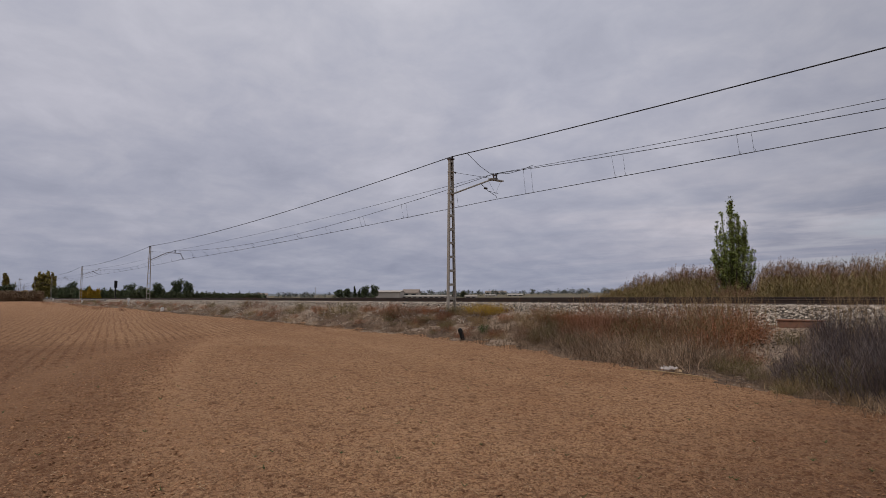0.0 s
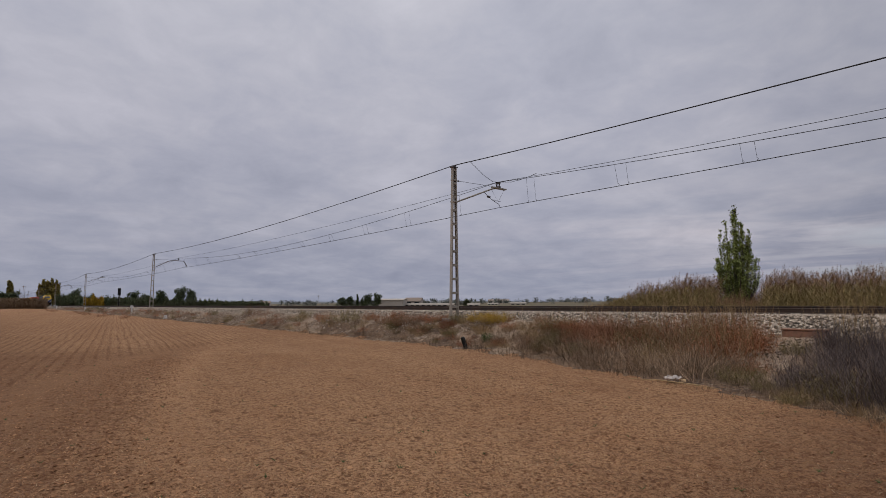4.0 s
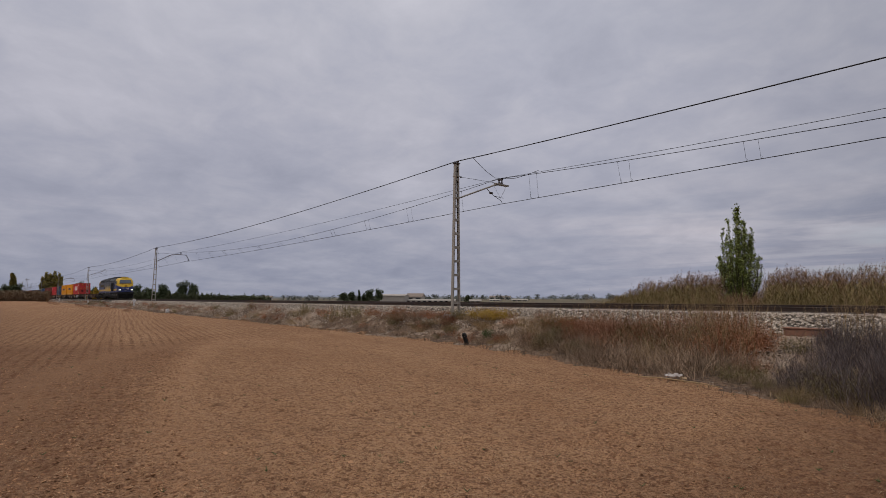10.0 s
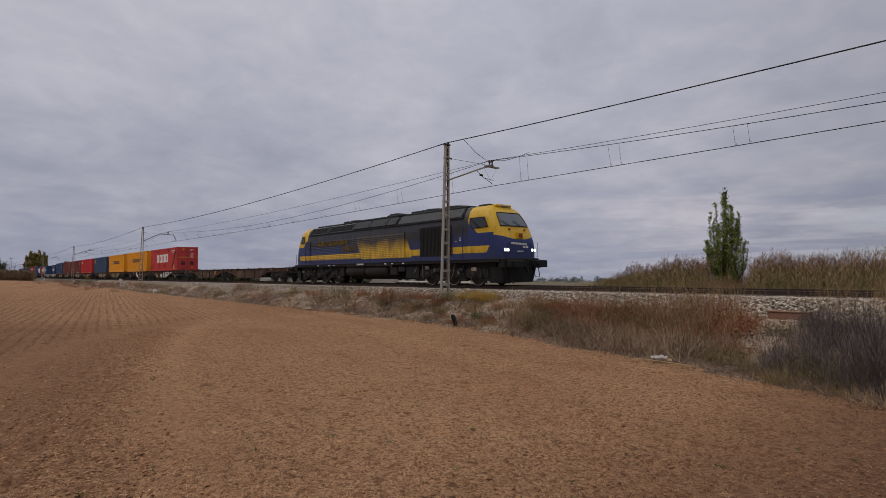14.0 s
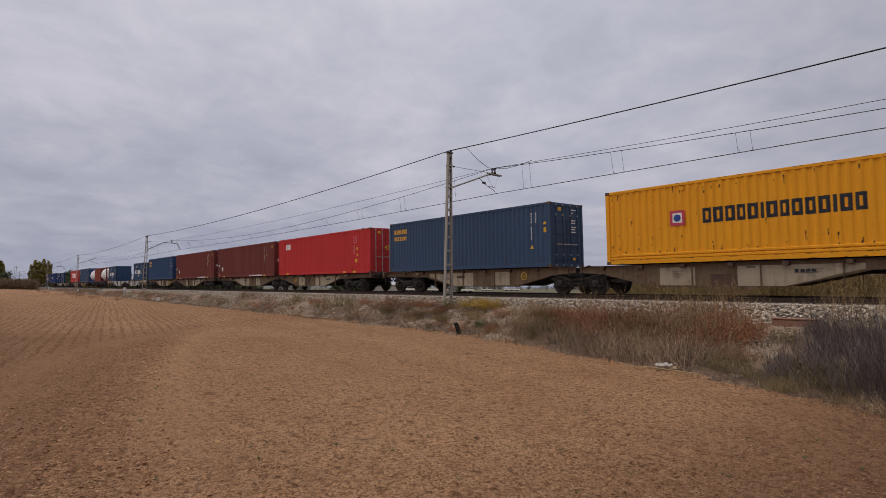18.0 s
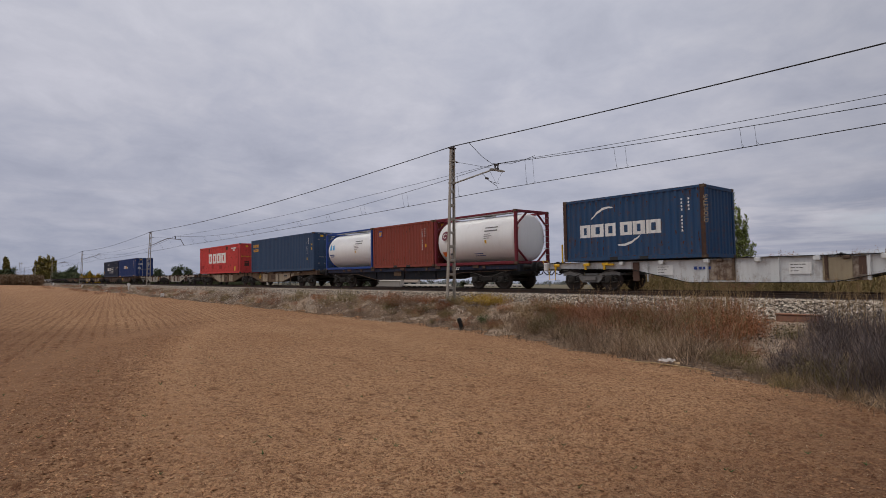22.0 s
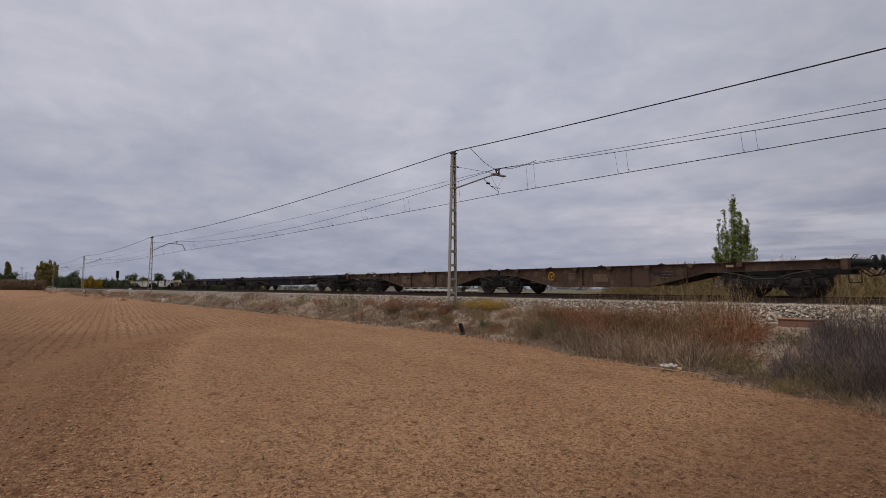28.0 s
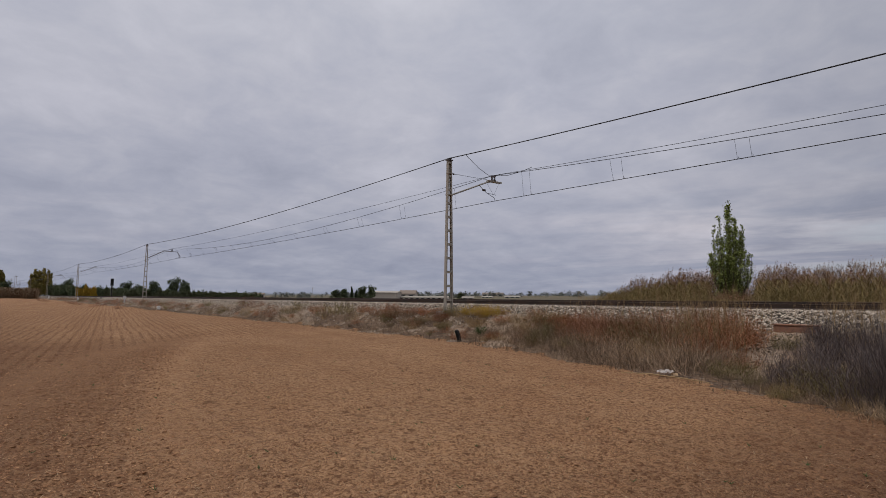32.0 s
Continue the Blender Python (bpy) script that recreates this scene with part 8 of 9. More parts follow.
    # lone tufts out on the stubble
    for x, y in ((-74, 13.2), (-82, 12.0), (-97, 12.4), (-108, 12.9), (-121, 13.6), (-133, 11.5), (-90, 14.3), (-150, 12.0)):
        bush("red", x, y, rng.uniform(0.7, 1.2), rng)


build_weeds()


def build_grass():
    """Short dead grass, straw and tall stalks that nobody would count."""
    rng = random.Random(8)
    V, F = [], []
    for i in range(8500):
        u = rng.random() ** 1.4
        x = 3 - 80 * u
        e = float(field_edge(x))
        y = e + rng.uniform(-0.1, 1.0) * (17.3 - e) * rng.random() ** 0.45
        z = float(ground_z(x, y)) - 0.02
        h = rng.uniform(0.06, 0.24)
        for _ in range(3):
            a, l = rng.uniform(0, 6.28), rng.uniform(0.2, 0.9) * h
            ca, sa = math.cos(a), math.sin(a)
            ribbon(V, F, [(x, y, z), (x + ca * l * 0.4, y + sa * l * 0.4, z + h * 0.6), (x + ca * l, y + sa * l, z + h * rng.uniform(0.6, 1.0))], 0.008, rng)
    tagged(new("dead_grass", mesh_from(V, F, "dead_grass", "dead_grass")), "short grey-brown dead grass on the bank beside the field", "grass", kind="stuff")
    V, F = [], []
    for i in range(620):
        x, y, sx = rng.choice(((-7.6, 16.0, 0.7), (-6.6, 15.8, 0.5), (-3.6, 15.6, 0.6), (-2.3, 15.4, 0.5), (-9.5, 15.8, 1.6), (-6.0, 13.6, 0.6)))
        x += rng.gauss(0, sx)
        y += rng.gauss(0, 0.3)
        z = float(ground_z(x, y))
        h = rng.uniform(0.6, 1.45)
        a = rng.uniform(0, 6.28)
        b = rng.uniform(0.05, 0.3) * h
        tip = (x + math.cos(a) * b, y + math.sin(a) * b, z + h)
        mid = (x + math.cos(a) * b * 0.35, y + math.sin(a) * b * 0.35, z + h * 0.55)
        ribbon(V, F, [(x, y, z), mid, tip], 0.009, rng)
        for _ in range(7):
            u = rng.uniform(0.1, 0.95)
            p = [mid[j] + (tip[j] - mid[j]) * u for j in range(3)]
            t, l = rng.uniform(0, 6.28), rng.uniform(0.08, 0.22)
            q = (p[0] + math.cos(t) * l * 0.4, p[1] + math.sin(t) * l * 0.4, p[2] + l)
            ribbon(V, F, [p, ((p[0] + q[0]) / 2, (p[1] + q[1]) / 2, p[2] + l * 0.45), q], 0.006, rng)
            fleck(V, F, q, 0.009, rng)
    tagged(new("tall_stalks", mesh_from(V, F, "tall_stalks", "tan_weed")), "tall thin dry grass stalks beside the ballast", "grass", kind="stuff")
    V, F = [], []
    for i in range(7500):
        d = 3.4 + 20 * rng.random() ** 1.7
        a = radians(rng.uniform(-100, 4))
        x, y = d * math.sin(a), d * math.cos(a)
        if y < -0.4 or y > float(field_edge(x)) + 0.6:
            continue
        z = float(ground_z(x, y)) + 0.012
        t, l = rng.uniform(0, 6.28), rng.uniform(0.015, 0.07)
        dx, dy = math.cos(t) * l, math.sin(t) * l
        ribbon(V, F, [(x - dx, y - dy, z), (x, y, z + 0.008), (x + dx, y + dy, z + rng.uniform(0, 0.02))], 0.0045, rng)
    tagged(new("straw_bits", mesh_from(V, F, "straw_bits", "straw")), "scattered bits of pale straw on the soil", "straw", kind="stuff")
    V, F = [], []
    for i in range(130):
        x, y = rng.gauss(-2.1, 0.8), 0
        y = float(field_edge(x)) + rng.gauss(0.3, 0.3)
        z = float(ground_z(x, y)) + 0.02
        t, l = rng.uniform(0, 6.28), rng.uniform(0.1, 0.45)
        ribbon(V, F, [(x, y, z), (x + math.cos(t) * l * 0.5, y + math.sin(t) * l * 0.5, z + rng.uniform(0.03, 0.16)), (x + math.cos(t) * l, y + math.sin(t) * l, z + rng.uniform(0, 0.12))], 0.009, rng)
    tagged(new("straw_heap", mesh_from(V, F, "straw_heap", "straw")), "loose pale straw at the foot of the shrubs", "straw", kind="stuff")
    V, F = [], []
    for i in range(170):
        d = 4 + 16 * rng.random()
        a = radians(rng.uniform(-95, -5))
        x, y = d * math.sin(a), d * math.cos(a)
        if y > float(field_edge(x)):
            continue
        z = float(ground_z(x, y))
        for _ in range(9):
            t, l = rng.uniform(0, 6.28), rng.uniform(0.015, 0.05)
            ribbon(V, F, [(x, y, z), (x + math.cos(t) * l, y + math.sin(t) * l, z + l * 0.8)], 0.010, rng)
    tagged(new("seedlings", mesh_from(V, F, "seedlings", "green_weed")), "tiny green seedlings scattered over the field", "seedling", kind="stuff")


build_grass()


def build_reeds():
    rng = random.Random(31)
    for name, mat, count, ylo, yhi, label in (("reed_bed", "reed", 7600, 26.0, 33.0, "dense bed of tall dry brown reeds behind the track"),
                                              ("green_reed_edge", "reed_green", 7000, 24.4, 27.0, "half-green grass and reeds at the foot of the reed bed")):
        V, F, PV, PF = [], [], [], []
        for i in range(count):
            x = 12 - 31.0 * rng.random() ** 0.9
            y = rng.uniform(ylo, yhi)
            if mat == "reed" and i % 3:
                y = ylo + (y - ylo) * 0.35
            if y < 28.6 and abs(x + 11.35 * y / 28.0) < 1.0:
                if rng.random() < 0.6:
                    continue
                short = 0.45
            else:
                short = 1.0
            z = float(ground_z(x, y))
            full = short * float(np.interp(x, (-19.5, -17.5, -16.2, -14.2, -9, 12), (0.12, 0.32, 0.62, 0.88, 0.94, 1.0)))
            full *= 0.90 + 0.20 * float(hash_noise(np.array(x * 0.9), np.array(y * 0.6), 7))
            h = rng.uniform(1.55, 2.38) * full if mat == "reed" else rng.uniform(0.5, 1.75) * full
            a, b = rng.gauss(0.4, 0.9), rng.uniform(0.05, 0.26) * h
            tip = (x + math.cos(a) * b, y + math.sin(a) * b * 0.5, z + h)
            mid = (x + math.cos(a) * b * 0.3, y, z + h * 0.55)
            ribbon(V, F, [(x, y, z), mid, tip], 0.016, rng)
            for _ in range(7):
                u = rng.uniform(0.12, 0.92)
                p = (x + (tip[0] - x) * u * u, y + (tip[1] - y) * u, z + h * u)
                t, l = rng.uniform(0, 6.28), rng.uniform(0.15, 0.42)
                q = (p[0] + math.cos(t) * l * 0.5, p[1] + math.sin(t) * l * 0.5, p[2] + l * 0.6)
                r = (p[0] + math.cos(t) * l, p[1] + math.sin(t) * l, p[2] + l * rng.uniform(-0.2, 0.6))
                ribbon(V, F, [p, q, r], 0.020, rng)
            # feathery heads that bend over to one side
            if mat == "reed" and rng.random() < 0.60:
                bend, size = rng.uniform(0.02, 0.12), rng.uniform(0.7, 1.25)
                for _ in range(12):
                    u = rng.random()
                    fleck(PV, PF, (tip[0] + bend * u + rng.gauss(0, 0.030 * size * (1.2 - u)), tip[1] + rng.gauss(0, 0.03), tip[2] - 0.20 + 0.34 * u * size), 0.028 * size * (1.25 - 0.7 * u), rng)
        tagged(new(name, mesh_from(V, F, name, mat)), label, "reeds", kind="stuff")
        if PV:
            tagged(new("reed_plumes", mesh_from(PV, PF, "reed_plumes", "plume")), "reddish brown feathery plumes of the reeds", "reeds", kind="stuff")


build_reeds()


# ---- trees ----
def leaf_cloud(lobes, count, size, seed, hollow=0.55):
    """Leaves spread through a set of ellipsoid lobes (x, y, z, rx, rz), thinner inside."""
    rng = random.Random(seed)
    V, F = [], []
    vol = [l[3] * l[3] * l[4] for l in lobes]
    tot = sum(vol)
    for l, v in zip(lobes, vol):
        for _ in range(int(count * v / tot)):
            a, c = rng.uniform(0, 6.28), rng.uniform(-1, 1)
            r = hollow + (1 - hollow) * rng.random() ** 0.6
            r *= 0.86 + 0.28 * noise.noise(Vector((l[0] + math.cos(a) * 1.7, l[1] + math.sin(a) * 1.7, l[2] + c * 2.0)))
            s = math.sqrt(1 - c * c)
            p = (l[0] + math.cos(a) * s * r * l[3], l[1] + math.sin(a) * s * r * l[3], l[2] + c * r * l[4])
            fleck(V, F, p, size * rng.uniform(0.6, 1.4), rng)
    return V, F


def limb_tree(kind, seed):
    """Trunk shape and crown mesh of a tree of unit height."""
    rng = random.Random(seed)
    t = Shape()
    t.tube([(0, 0, -0.02), (0.006, 0.004, 0.25), (0, 0.01, 0.6)], [0.030, 0.024, 0.012], 7)
    lobes = []
    if kind == "round":
        for i in range(9):
            a, r = i * 2.4, rng.uniform(0.10, 0.26)
            z = 0.16 + 0.68 * (i / 8.0)
            r *= 1.15 - 0.5 * i / 8.0
            lobes.append((math.cos(a) * r, math.sin(a) * r, z, rng.uniform(0.14, 0.22), rng.uniform(0.13, 0.19)))
        lobes.append((0, 0, 0.56, 0.27, 0.40))
    elif kind == "poplar":
        for i in range(9):
            a, r = i * 2.4, rng.uniform(0.02, 0.09)
            lobes.append((math.cos(a) * r, math.sin(a) * r, 0.20 + 0.085 * i, 0.11 - 0.006 * i, 0.14))
    elif kind == "cypress":
        for i in range(7):
            lobes.append((rng.uniform(-0.02, 0.02), rng.uniform(-0.02, 0.02), 0.10 + 0.13 * i, 0.105 - 0.011 * i, 0.13))
    else:
        for i in range(12):
            a, r = i * 2.4, rng.uniform(0.2, 0.75)
            lobes.append((math.cos(a) * r, math.sin(a) * r, rng.uniform(0.25, 0.55), rng.uniform(0.25, 0.38), rng.uniform(0.28, 0.42)))
    for l in lobes:
        t.tube([(0, 0, max(0.12, l[2] - 0.3)), (l[0] * 0.5, l[1] * 0.5, l[2] - 0.12), (l[0], l[1], l[2])], [0.012, 0.009, 0.004], 5)
    return t, lobes


TREES = {}


def tree(kind, leaf, x, y, top, width, label, name="tree", category="tree", rng=random.Random(77)):
    """A far tree, top metres above datum, width across its crown."""
    key = (kind, leaf, rng.randrange(2))
    if key not in TREES:
        t, lobes = limb_tree(kind, hash_seed(kind) + key[2])
        V, F = leaf_cloud(lobes, 2600, 0.029 if kind != "hedge" else 0.066, 5 + key[2], 0.3)
        TREES[key] = (shared(t, "trunk", "bark"), mesh_from(V, F, "crown", leaf))
    natural = {"round": 0.72, "poplar": 0.34, "cypress": 0.22, "hedge": 2.0}[kind]
    g = 0.55
    h = top - g
    k = Matrix.Diagonal((width / natural, width / natural, h, 1))
    turn = pose(0, 0, 0, 0, 0, rng.uniform(0, 360))
    ob = thing(name, label, category, at=(x, y, g))
    part("trunk", TREES[key][0], None, ob, at=turn @ k)
    part("crown", TREES[key][1], None, ob, at=turn @ k)
    return ob


def near_poplar():
    """The young poplar behind the track, with several upright leaders."""
    rng = random.Random(12)
    x0, y0 = -11.35, 28.0
    g = float(ground_z(x0, y0))
    ob = thing("poplar_tree", "young green poplar with several upright leaders among the reeds", "tree", at=(x0, y0, g))
    wood, V, F = Shape(), [], []
    wood.tube([(0, 0, -0.1), (0.02, 0, 0.7), (0.0, 0.03, 1.6)], [0.075, 0.06, 0.045], 9)
    # upright leaders: tall ones in the middle, a ring of shoulders, short ones low down
    leaders = [(0.05, 0.4, 5.85), (0.20, 2.2, 5.6), (0.22, 5.0, 5.65), (0.38, 3.6, 5.1), (0.36, 0.9, 5.0), (0.45, 5.6, 4.9), (0.30, 1.7, 4.6)]
    leaders += [(rng.uniform(0.50, 0.88), i * 0.62 + rng.uniform(-0.2, 0.2), rng.uniform(3.9, 4.85)) for i in range(12)]
    leaders += [(rng.uniform(0.75, 1.10), i * 0.45 + rng.uniform(-0.2, 0.2), rng.uniform(2.5, 3.9)) for i in range(15)]
    leaders += [(rng.uniform(0.3, 0.9), rng.uniform(0, 6.28), rng.uniform(1.6, 3.2)) for _ in range(14)]
    for r, a, top in leaders:
        r, top = r * 0.92, top * 0.945
        base = 0.25 + 0.4 * rng.random()
        cx, cy = math.cos(a) * r, math.sin(a) * r
        path = []
        for u in (0.0, 0.25, 0.5, 0.75, 1.0):
            w = 0.12 + 0.88 * math.sin(min(1.0, u * 1.35) * math.pi / 2)
            path.append((cx * w + rng.uniform(-0.04, 0.04), cy * w + rng.uniform(-0.04, 0.04), base + (top - base) * u))
        wood.tube(path, [0.030, 0.024, 0.018, 0.011, 0.004], 5)

        def along(u):
            k = min(3, int(u * 4))
            f = u * 4 - k
            return [path[k][j] + (path[k + 1][j] - path[k][j]) * f for j in range(3)]

        # side shoots that hug their leader, leaves along each
        for _ in range(int(15 * (top - base))):
            u = rng.random() ** 0.9
            p = along(u)
            t, l = rng.uniform(0, 6.28), (0.60 - 0.46 * u) * rng.uniform(0.5, 1.2)
            q = (p[0] + math.cos(t) * l * 0.55, p[1] + math.sin(t) * l * 0.55, min(p[2] + l * 0.9, top + 0.02))
            wood.tube([p, q], [0.007, 0.003], 4)
            for _ in range(10):
                f = rng.uniform(0.1, 1.05)
                fleck(V, F, [p[j] + (q[j] - p[j]) * f + rng.gauss(0, 0.035) for j in range(3)], rng.uniform(0.030, 0.052), rng)
        for _ in range(int(16 * (top - base))):
            p = along(rng.random())
            fleck(V, F, [p[j] + rng.gauss(0, 0.05) for j in range(3)], rng.uniform(0.028, 0.045), rng)
    part("trunk", wood, "bark", ob)
    part("crown", mesh_from(V, F, "crown", "poplar_leaf"), None, ob)


near_poplar()


def build_far_plants():
    for x, y, top, w in ((-415, 12.0, 6.8, 12.0), (-410, 17.0, 6.4, 12.0), (-422, 6.0, 7.0, 14.0)):
        tree("hedge", "olive_leaf", x, y, top, w, "olive-green scrub thicket beside the railway", "thicket", "shrub")
    for x, y, top, w in ((-420, 15.5, 10.6, 9.0), (-428, 11, 10.0, 8.0)):
        tree("round", "dark_leaf", x, y, top, w, "dark green broadleaf tree far down the line")
    tree("poplar", "autumn_leaf", -433, 14.5, 17.3, 6.6, "tall yellowing poplar far down the line")
    for x, y, top, w in ((-396.4, 26.9, 15.7, 4.4), (-401, 29.0, 17.2, 5.2), (-398, 30.9, 17.9, 5.6), (-396.7, 33.2, 16.9, 5.2), (-394.7, 35.2, 15.9, 4.4)):
        tree("poplar", "autumn_leaf", x, y, top, w, "tall yellowing poplar beside the railway")
    for x, y, top, w, leaf in ((-359.4, 40.2, 11.1, 6.4, "dark_leaf"), (-258.8, 49.2, 7.9, 5.6, "dark_leaf"), (-254.0, 53.0, 6.6, 4.6, "dark_leaf"), (-225.0, 51.8, 7.6, 5.2, "dark_leaf"), (-214.9, 55.9, 8.7, 5.0, "dark_leaf"), (-212.4, 58.9, 7.8, 5.0, "dark_leaf"),
                               (-370, 37.0, 7.8, 6.0, "dark_leaf")):
        tree("round", leaf, x, y, top, w, "dark green round-crowned tree beyond the track")
    for x, y, top, w, leaf, lab in ((-337, 34.6, 6.7, 7.0, "olive_leaf", "olive-green scrub thicket beyond the track"), (-330, 38.2, 6.4, 7.0, "olive_leaf", "olive-green scrub thicket beyond the track"),
                                    (-281, 36.6, 6.8, 5.5, "gold_leaf", "golden autumn thicket beyond the track"), (-275, 38.2, 7.2, 6.0, "gold_leaf", "golden autumn thicket beyond the track"), (-271, 40.4, 6.2, 5.0, "gold_leaf", "golden autumn thicket beyond the track"),
                                    (-248, 43.4, 5.2, 6.0, "olive_leaf", "olive-green scrub thicket beyond the track"), (-243, 46.4, 4.9, 6.0, "olive_leaf", "olive-green scrub thicket beyond the track"), (-238, 49.2, 4.7, 6.0, "olive_leaf", "olive-green scrub thicket beyond the track"),
                                    (-232, 51.2, 4.3, 6.0, "olive_leaf", "olive-green scrub thicket beyond the track"), (-219, 53.0, 3.6, 6.0, "olive_leaf", "low green hedge beyond the track")):
        tree("hedge", leaf, x, y, top, w, lab, "thicket", "shrub")
    for i in range(9):
        tree("hedge", "olive_leaf" if i % 3 else "dark_leaf", -262 + i * 5.0, 41.5 + i * 1.6, 6.3 - 0.12 * i, 6.5, "olive-green scrub thicket beyond the track", "thicket", "shrub")
    for i in range(7):
        tree("hedge", "olive_leaf" if i % 2 else "dark_leaf", -352 + i * 8.5, 33.5 + i * 0.8, 8.6 - 0.2 * i, 9.0, "olive-green scrub thicket beyond the track", "thicket", "shrub")
    for i in range(8):
        tree("hedge", "olive_leaf", -213 + i * 4.4, 54.5 + i * 2.6, 4.7 - 0.14 * i, 6.2, "low green hedge beyond the track", "thicket", "shrub")
    for x, y, top, w, kind in ((-252.8, 143.5, 5.9, 7.0, "round"), (-254.5, 149.2, 6.5, 6.0, "round"), (-251.8, 152.3, 7.6, 2.2, "cypress"), (-248.6, 153.1, 5.9, 2.4, "cypress"), (-247.0, 154.0, 6.2, 3.0, "cypress"), (-243.5, 153.4, 7.9, 5.6, "round"), (-241.0, 157.6, 8.2, 5.4, "round")):
        tree(kind, "dark_leaf", x, y, top, w, "dark evergreen tree by the farm building")
    tree("round", "olive_leaf", -192.7, 175.9, 4.6, 5.0, "small olive-green tree by the sheds")
    # cane hedge at the end of the field, this side of the track
    rng = random.Random(3)
    V, F = [], []
    for i in range(7000):
        u = rng.random()
        x, y = -206 - 26 * u + rng.gauss(0, 1.5), 15.6 - 26 * u * rng.uniform(0.6, 1.1)
        g = float(ground_z(x, y))
        h = rng.uniform(1.4, 3.4)
        a = rng.uniform(0, 6.28)
        ribbon(V, F, [(x, y, g), (x + math.cos(a) * 0.1, y + math.sin(a) * 0.1, g + h * 0.6), (x + math.cos(a) * 0.5, y + math.sin(a) * 0.5, g + h)], 0.07, rng)
        for _ in range(4):
            fleck(V, F, (x + rng.gauss(0, 0.4), y + rng.gauss(0, 0.4), g + h * rng.uniform(0.3, 1.0)), 0.16, rng)
    tagged(new("cane_hedge", mesh_from(V, F, "cane_hedge", "cane")), "dry brown cane hedge at the end of the field", "hedge", kind="stuff")
    # scattered far tree line and low ridge
    V, F = [], []
    groves = [(rng.uniform(-88, 12), rng.uniform(520, 1250)) for _ in range(46)]
    for i in range(760):
        if i % 3:
            ga, gd = groves[rng.randrange(46)]
            ang, d = radians(ga + rng.gauss(0, 1.1)), gd + rng.gauss(0, 25)
        else:
            ang, d = radians(rng.uniform(-88, 12)), rng.uniform(480, 1250)
        x, y = math.sin(ang) * d, math.cos(ang) * d
        if y < 90:
            continue
        h = rng.uniform(2.6, 8.2) * (0.6 + d / 1700)
        w, g = h * rng.uniform(0.35, 0.9), float(ground_z(x, y)) - 0.3
        for _ in range(48):
            a, c, r = rng.uniform(0, 6.28), rng.uniform(-1, 1), rng.random() ** 0.4
            k = math.sqrt(1 - c * c) * r
            fleck(V, F, (x + math.cos(a) * k * w, y + math.sin(a) * k * w, g + h * (0.5 + 0.5 * c * r)), h * 0.13, rng)
    tagged(new("far_tree_line", mesh_from(V, F, "far_tree_line", "haze_leaf")), "hazy distant tree line across the plain", "trees", kind="stuff")


build_far_plants()


# ---- far things, trackside things ----
def far_mats():
    M = MAT
    M["plaster"] = stone_material("pale_plaster", (0.46, 0.41, 0.36), (0.48, 0.43, 0.38), (0.38, 0.33, 0.28))
    M["roof_tile"] = stone_material("tan_roof_tile", (0.27, 0.215, 0.175), (0.31, 0.245, 0.20), (0.22, 0.18, 0.15))
    M["fibre_roof"] = stone_material("pale_fibre_roof", (0.36, 0.32, 0.27), (0.40, 0.36, 0.31), (0.28, 0.25, 0.22))
    m = Nodes("hazy_hills")
    n = m.noise(0.012, 5, 0.6)
    M["hills"] = m.done(m.mix(m.ramp(n, (0.35, 0.0), (0.65, 1.0)), (0.125, 0.14, 0.15), (0.17, 0.18, 0.18)), 1.0)


far_mats()


def farm_shed(x, y, along, across, eaves, ridge, turn, roof, name, label, openings=0):
    """A long gabled building with walls, roof slabs and openings on its long side."""
    b = thing(name, label, "building", at=pose(x, y, max(0.5, float(ground_z(x, y)) - 1.4), 0, 0, turn))
    a, c = along / 2, across / 2
    part("wall", Shape().box((-a, -c, 0), (a, -c + 0.2, eaves)), "plaster", b)
    part("wall", Shape().box((-a, c - 0.2, 0), (a, c, eaves)), "plaster", b)
    for sx in (-1, 1):
        lo, hi = sorted((sx * a, sx * (a - 0.2)))
        part("gable", Shape().prism([(-c + 0.2, 0), (c - 0.2, 0), (c - 0.2, eaves), (0, ridge), (-c + 0.2, eaves)], lo, hi, "x"), "plaster", b)
    for sy in (-1, 1):
        o = [(sy * (c + 0.4), eaves - 0.1), (0, ridge), (0, ridge + 0.18), (sy * (c + 0.4), eaves + 0.08)]
        part("roof_slope", Shape().prism(o, -a - 0.3, a + 0.3, "x"), roof, b)
    for i in range(openings):
        px = -a + along * (i + 0.5) / openings
        w = part("window", Shape().box((px - along / openings * 0.3, -c - 0.03, eaves * 0.25), (px + along / openings * 0.3, -c + 0.02, eaves * 0.85)), "glass", b)
    return b


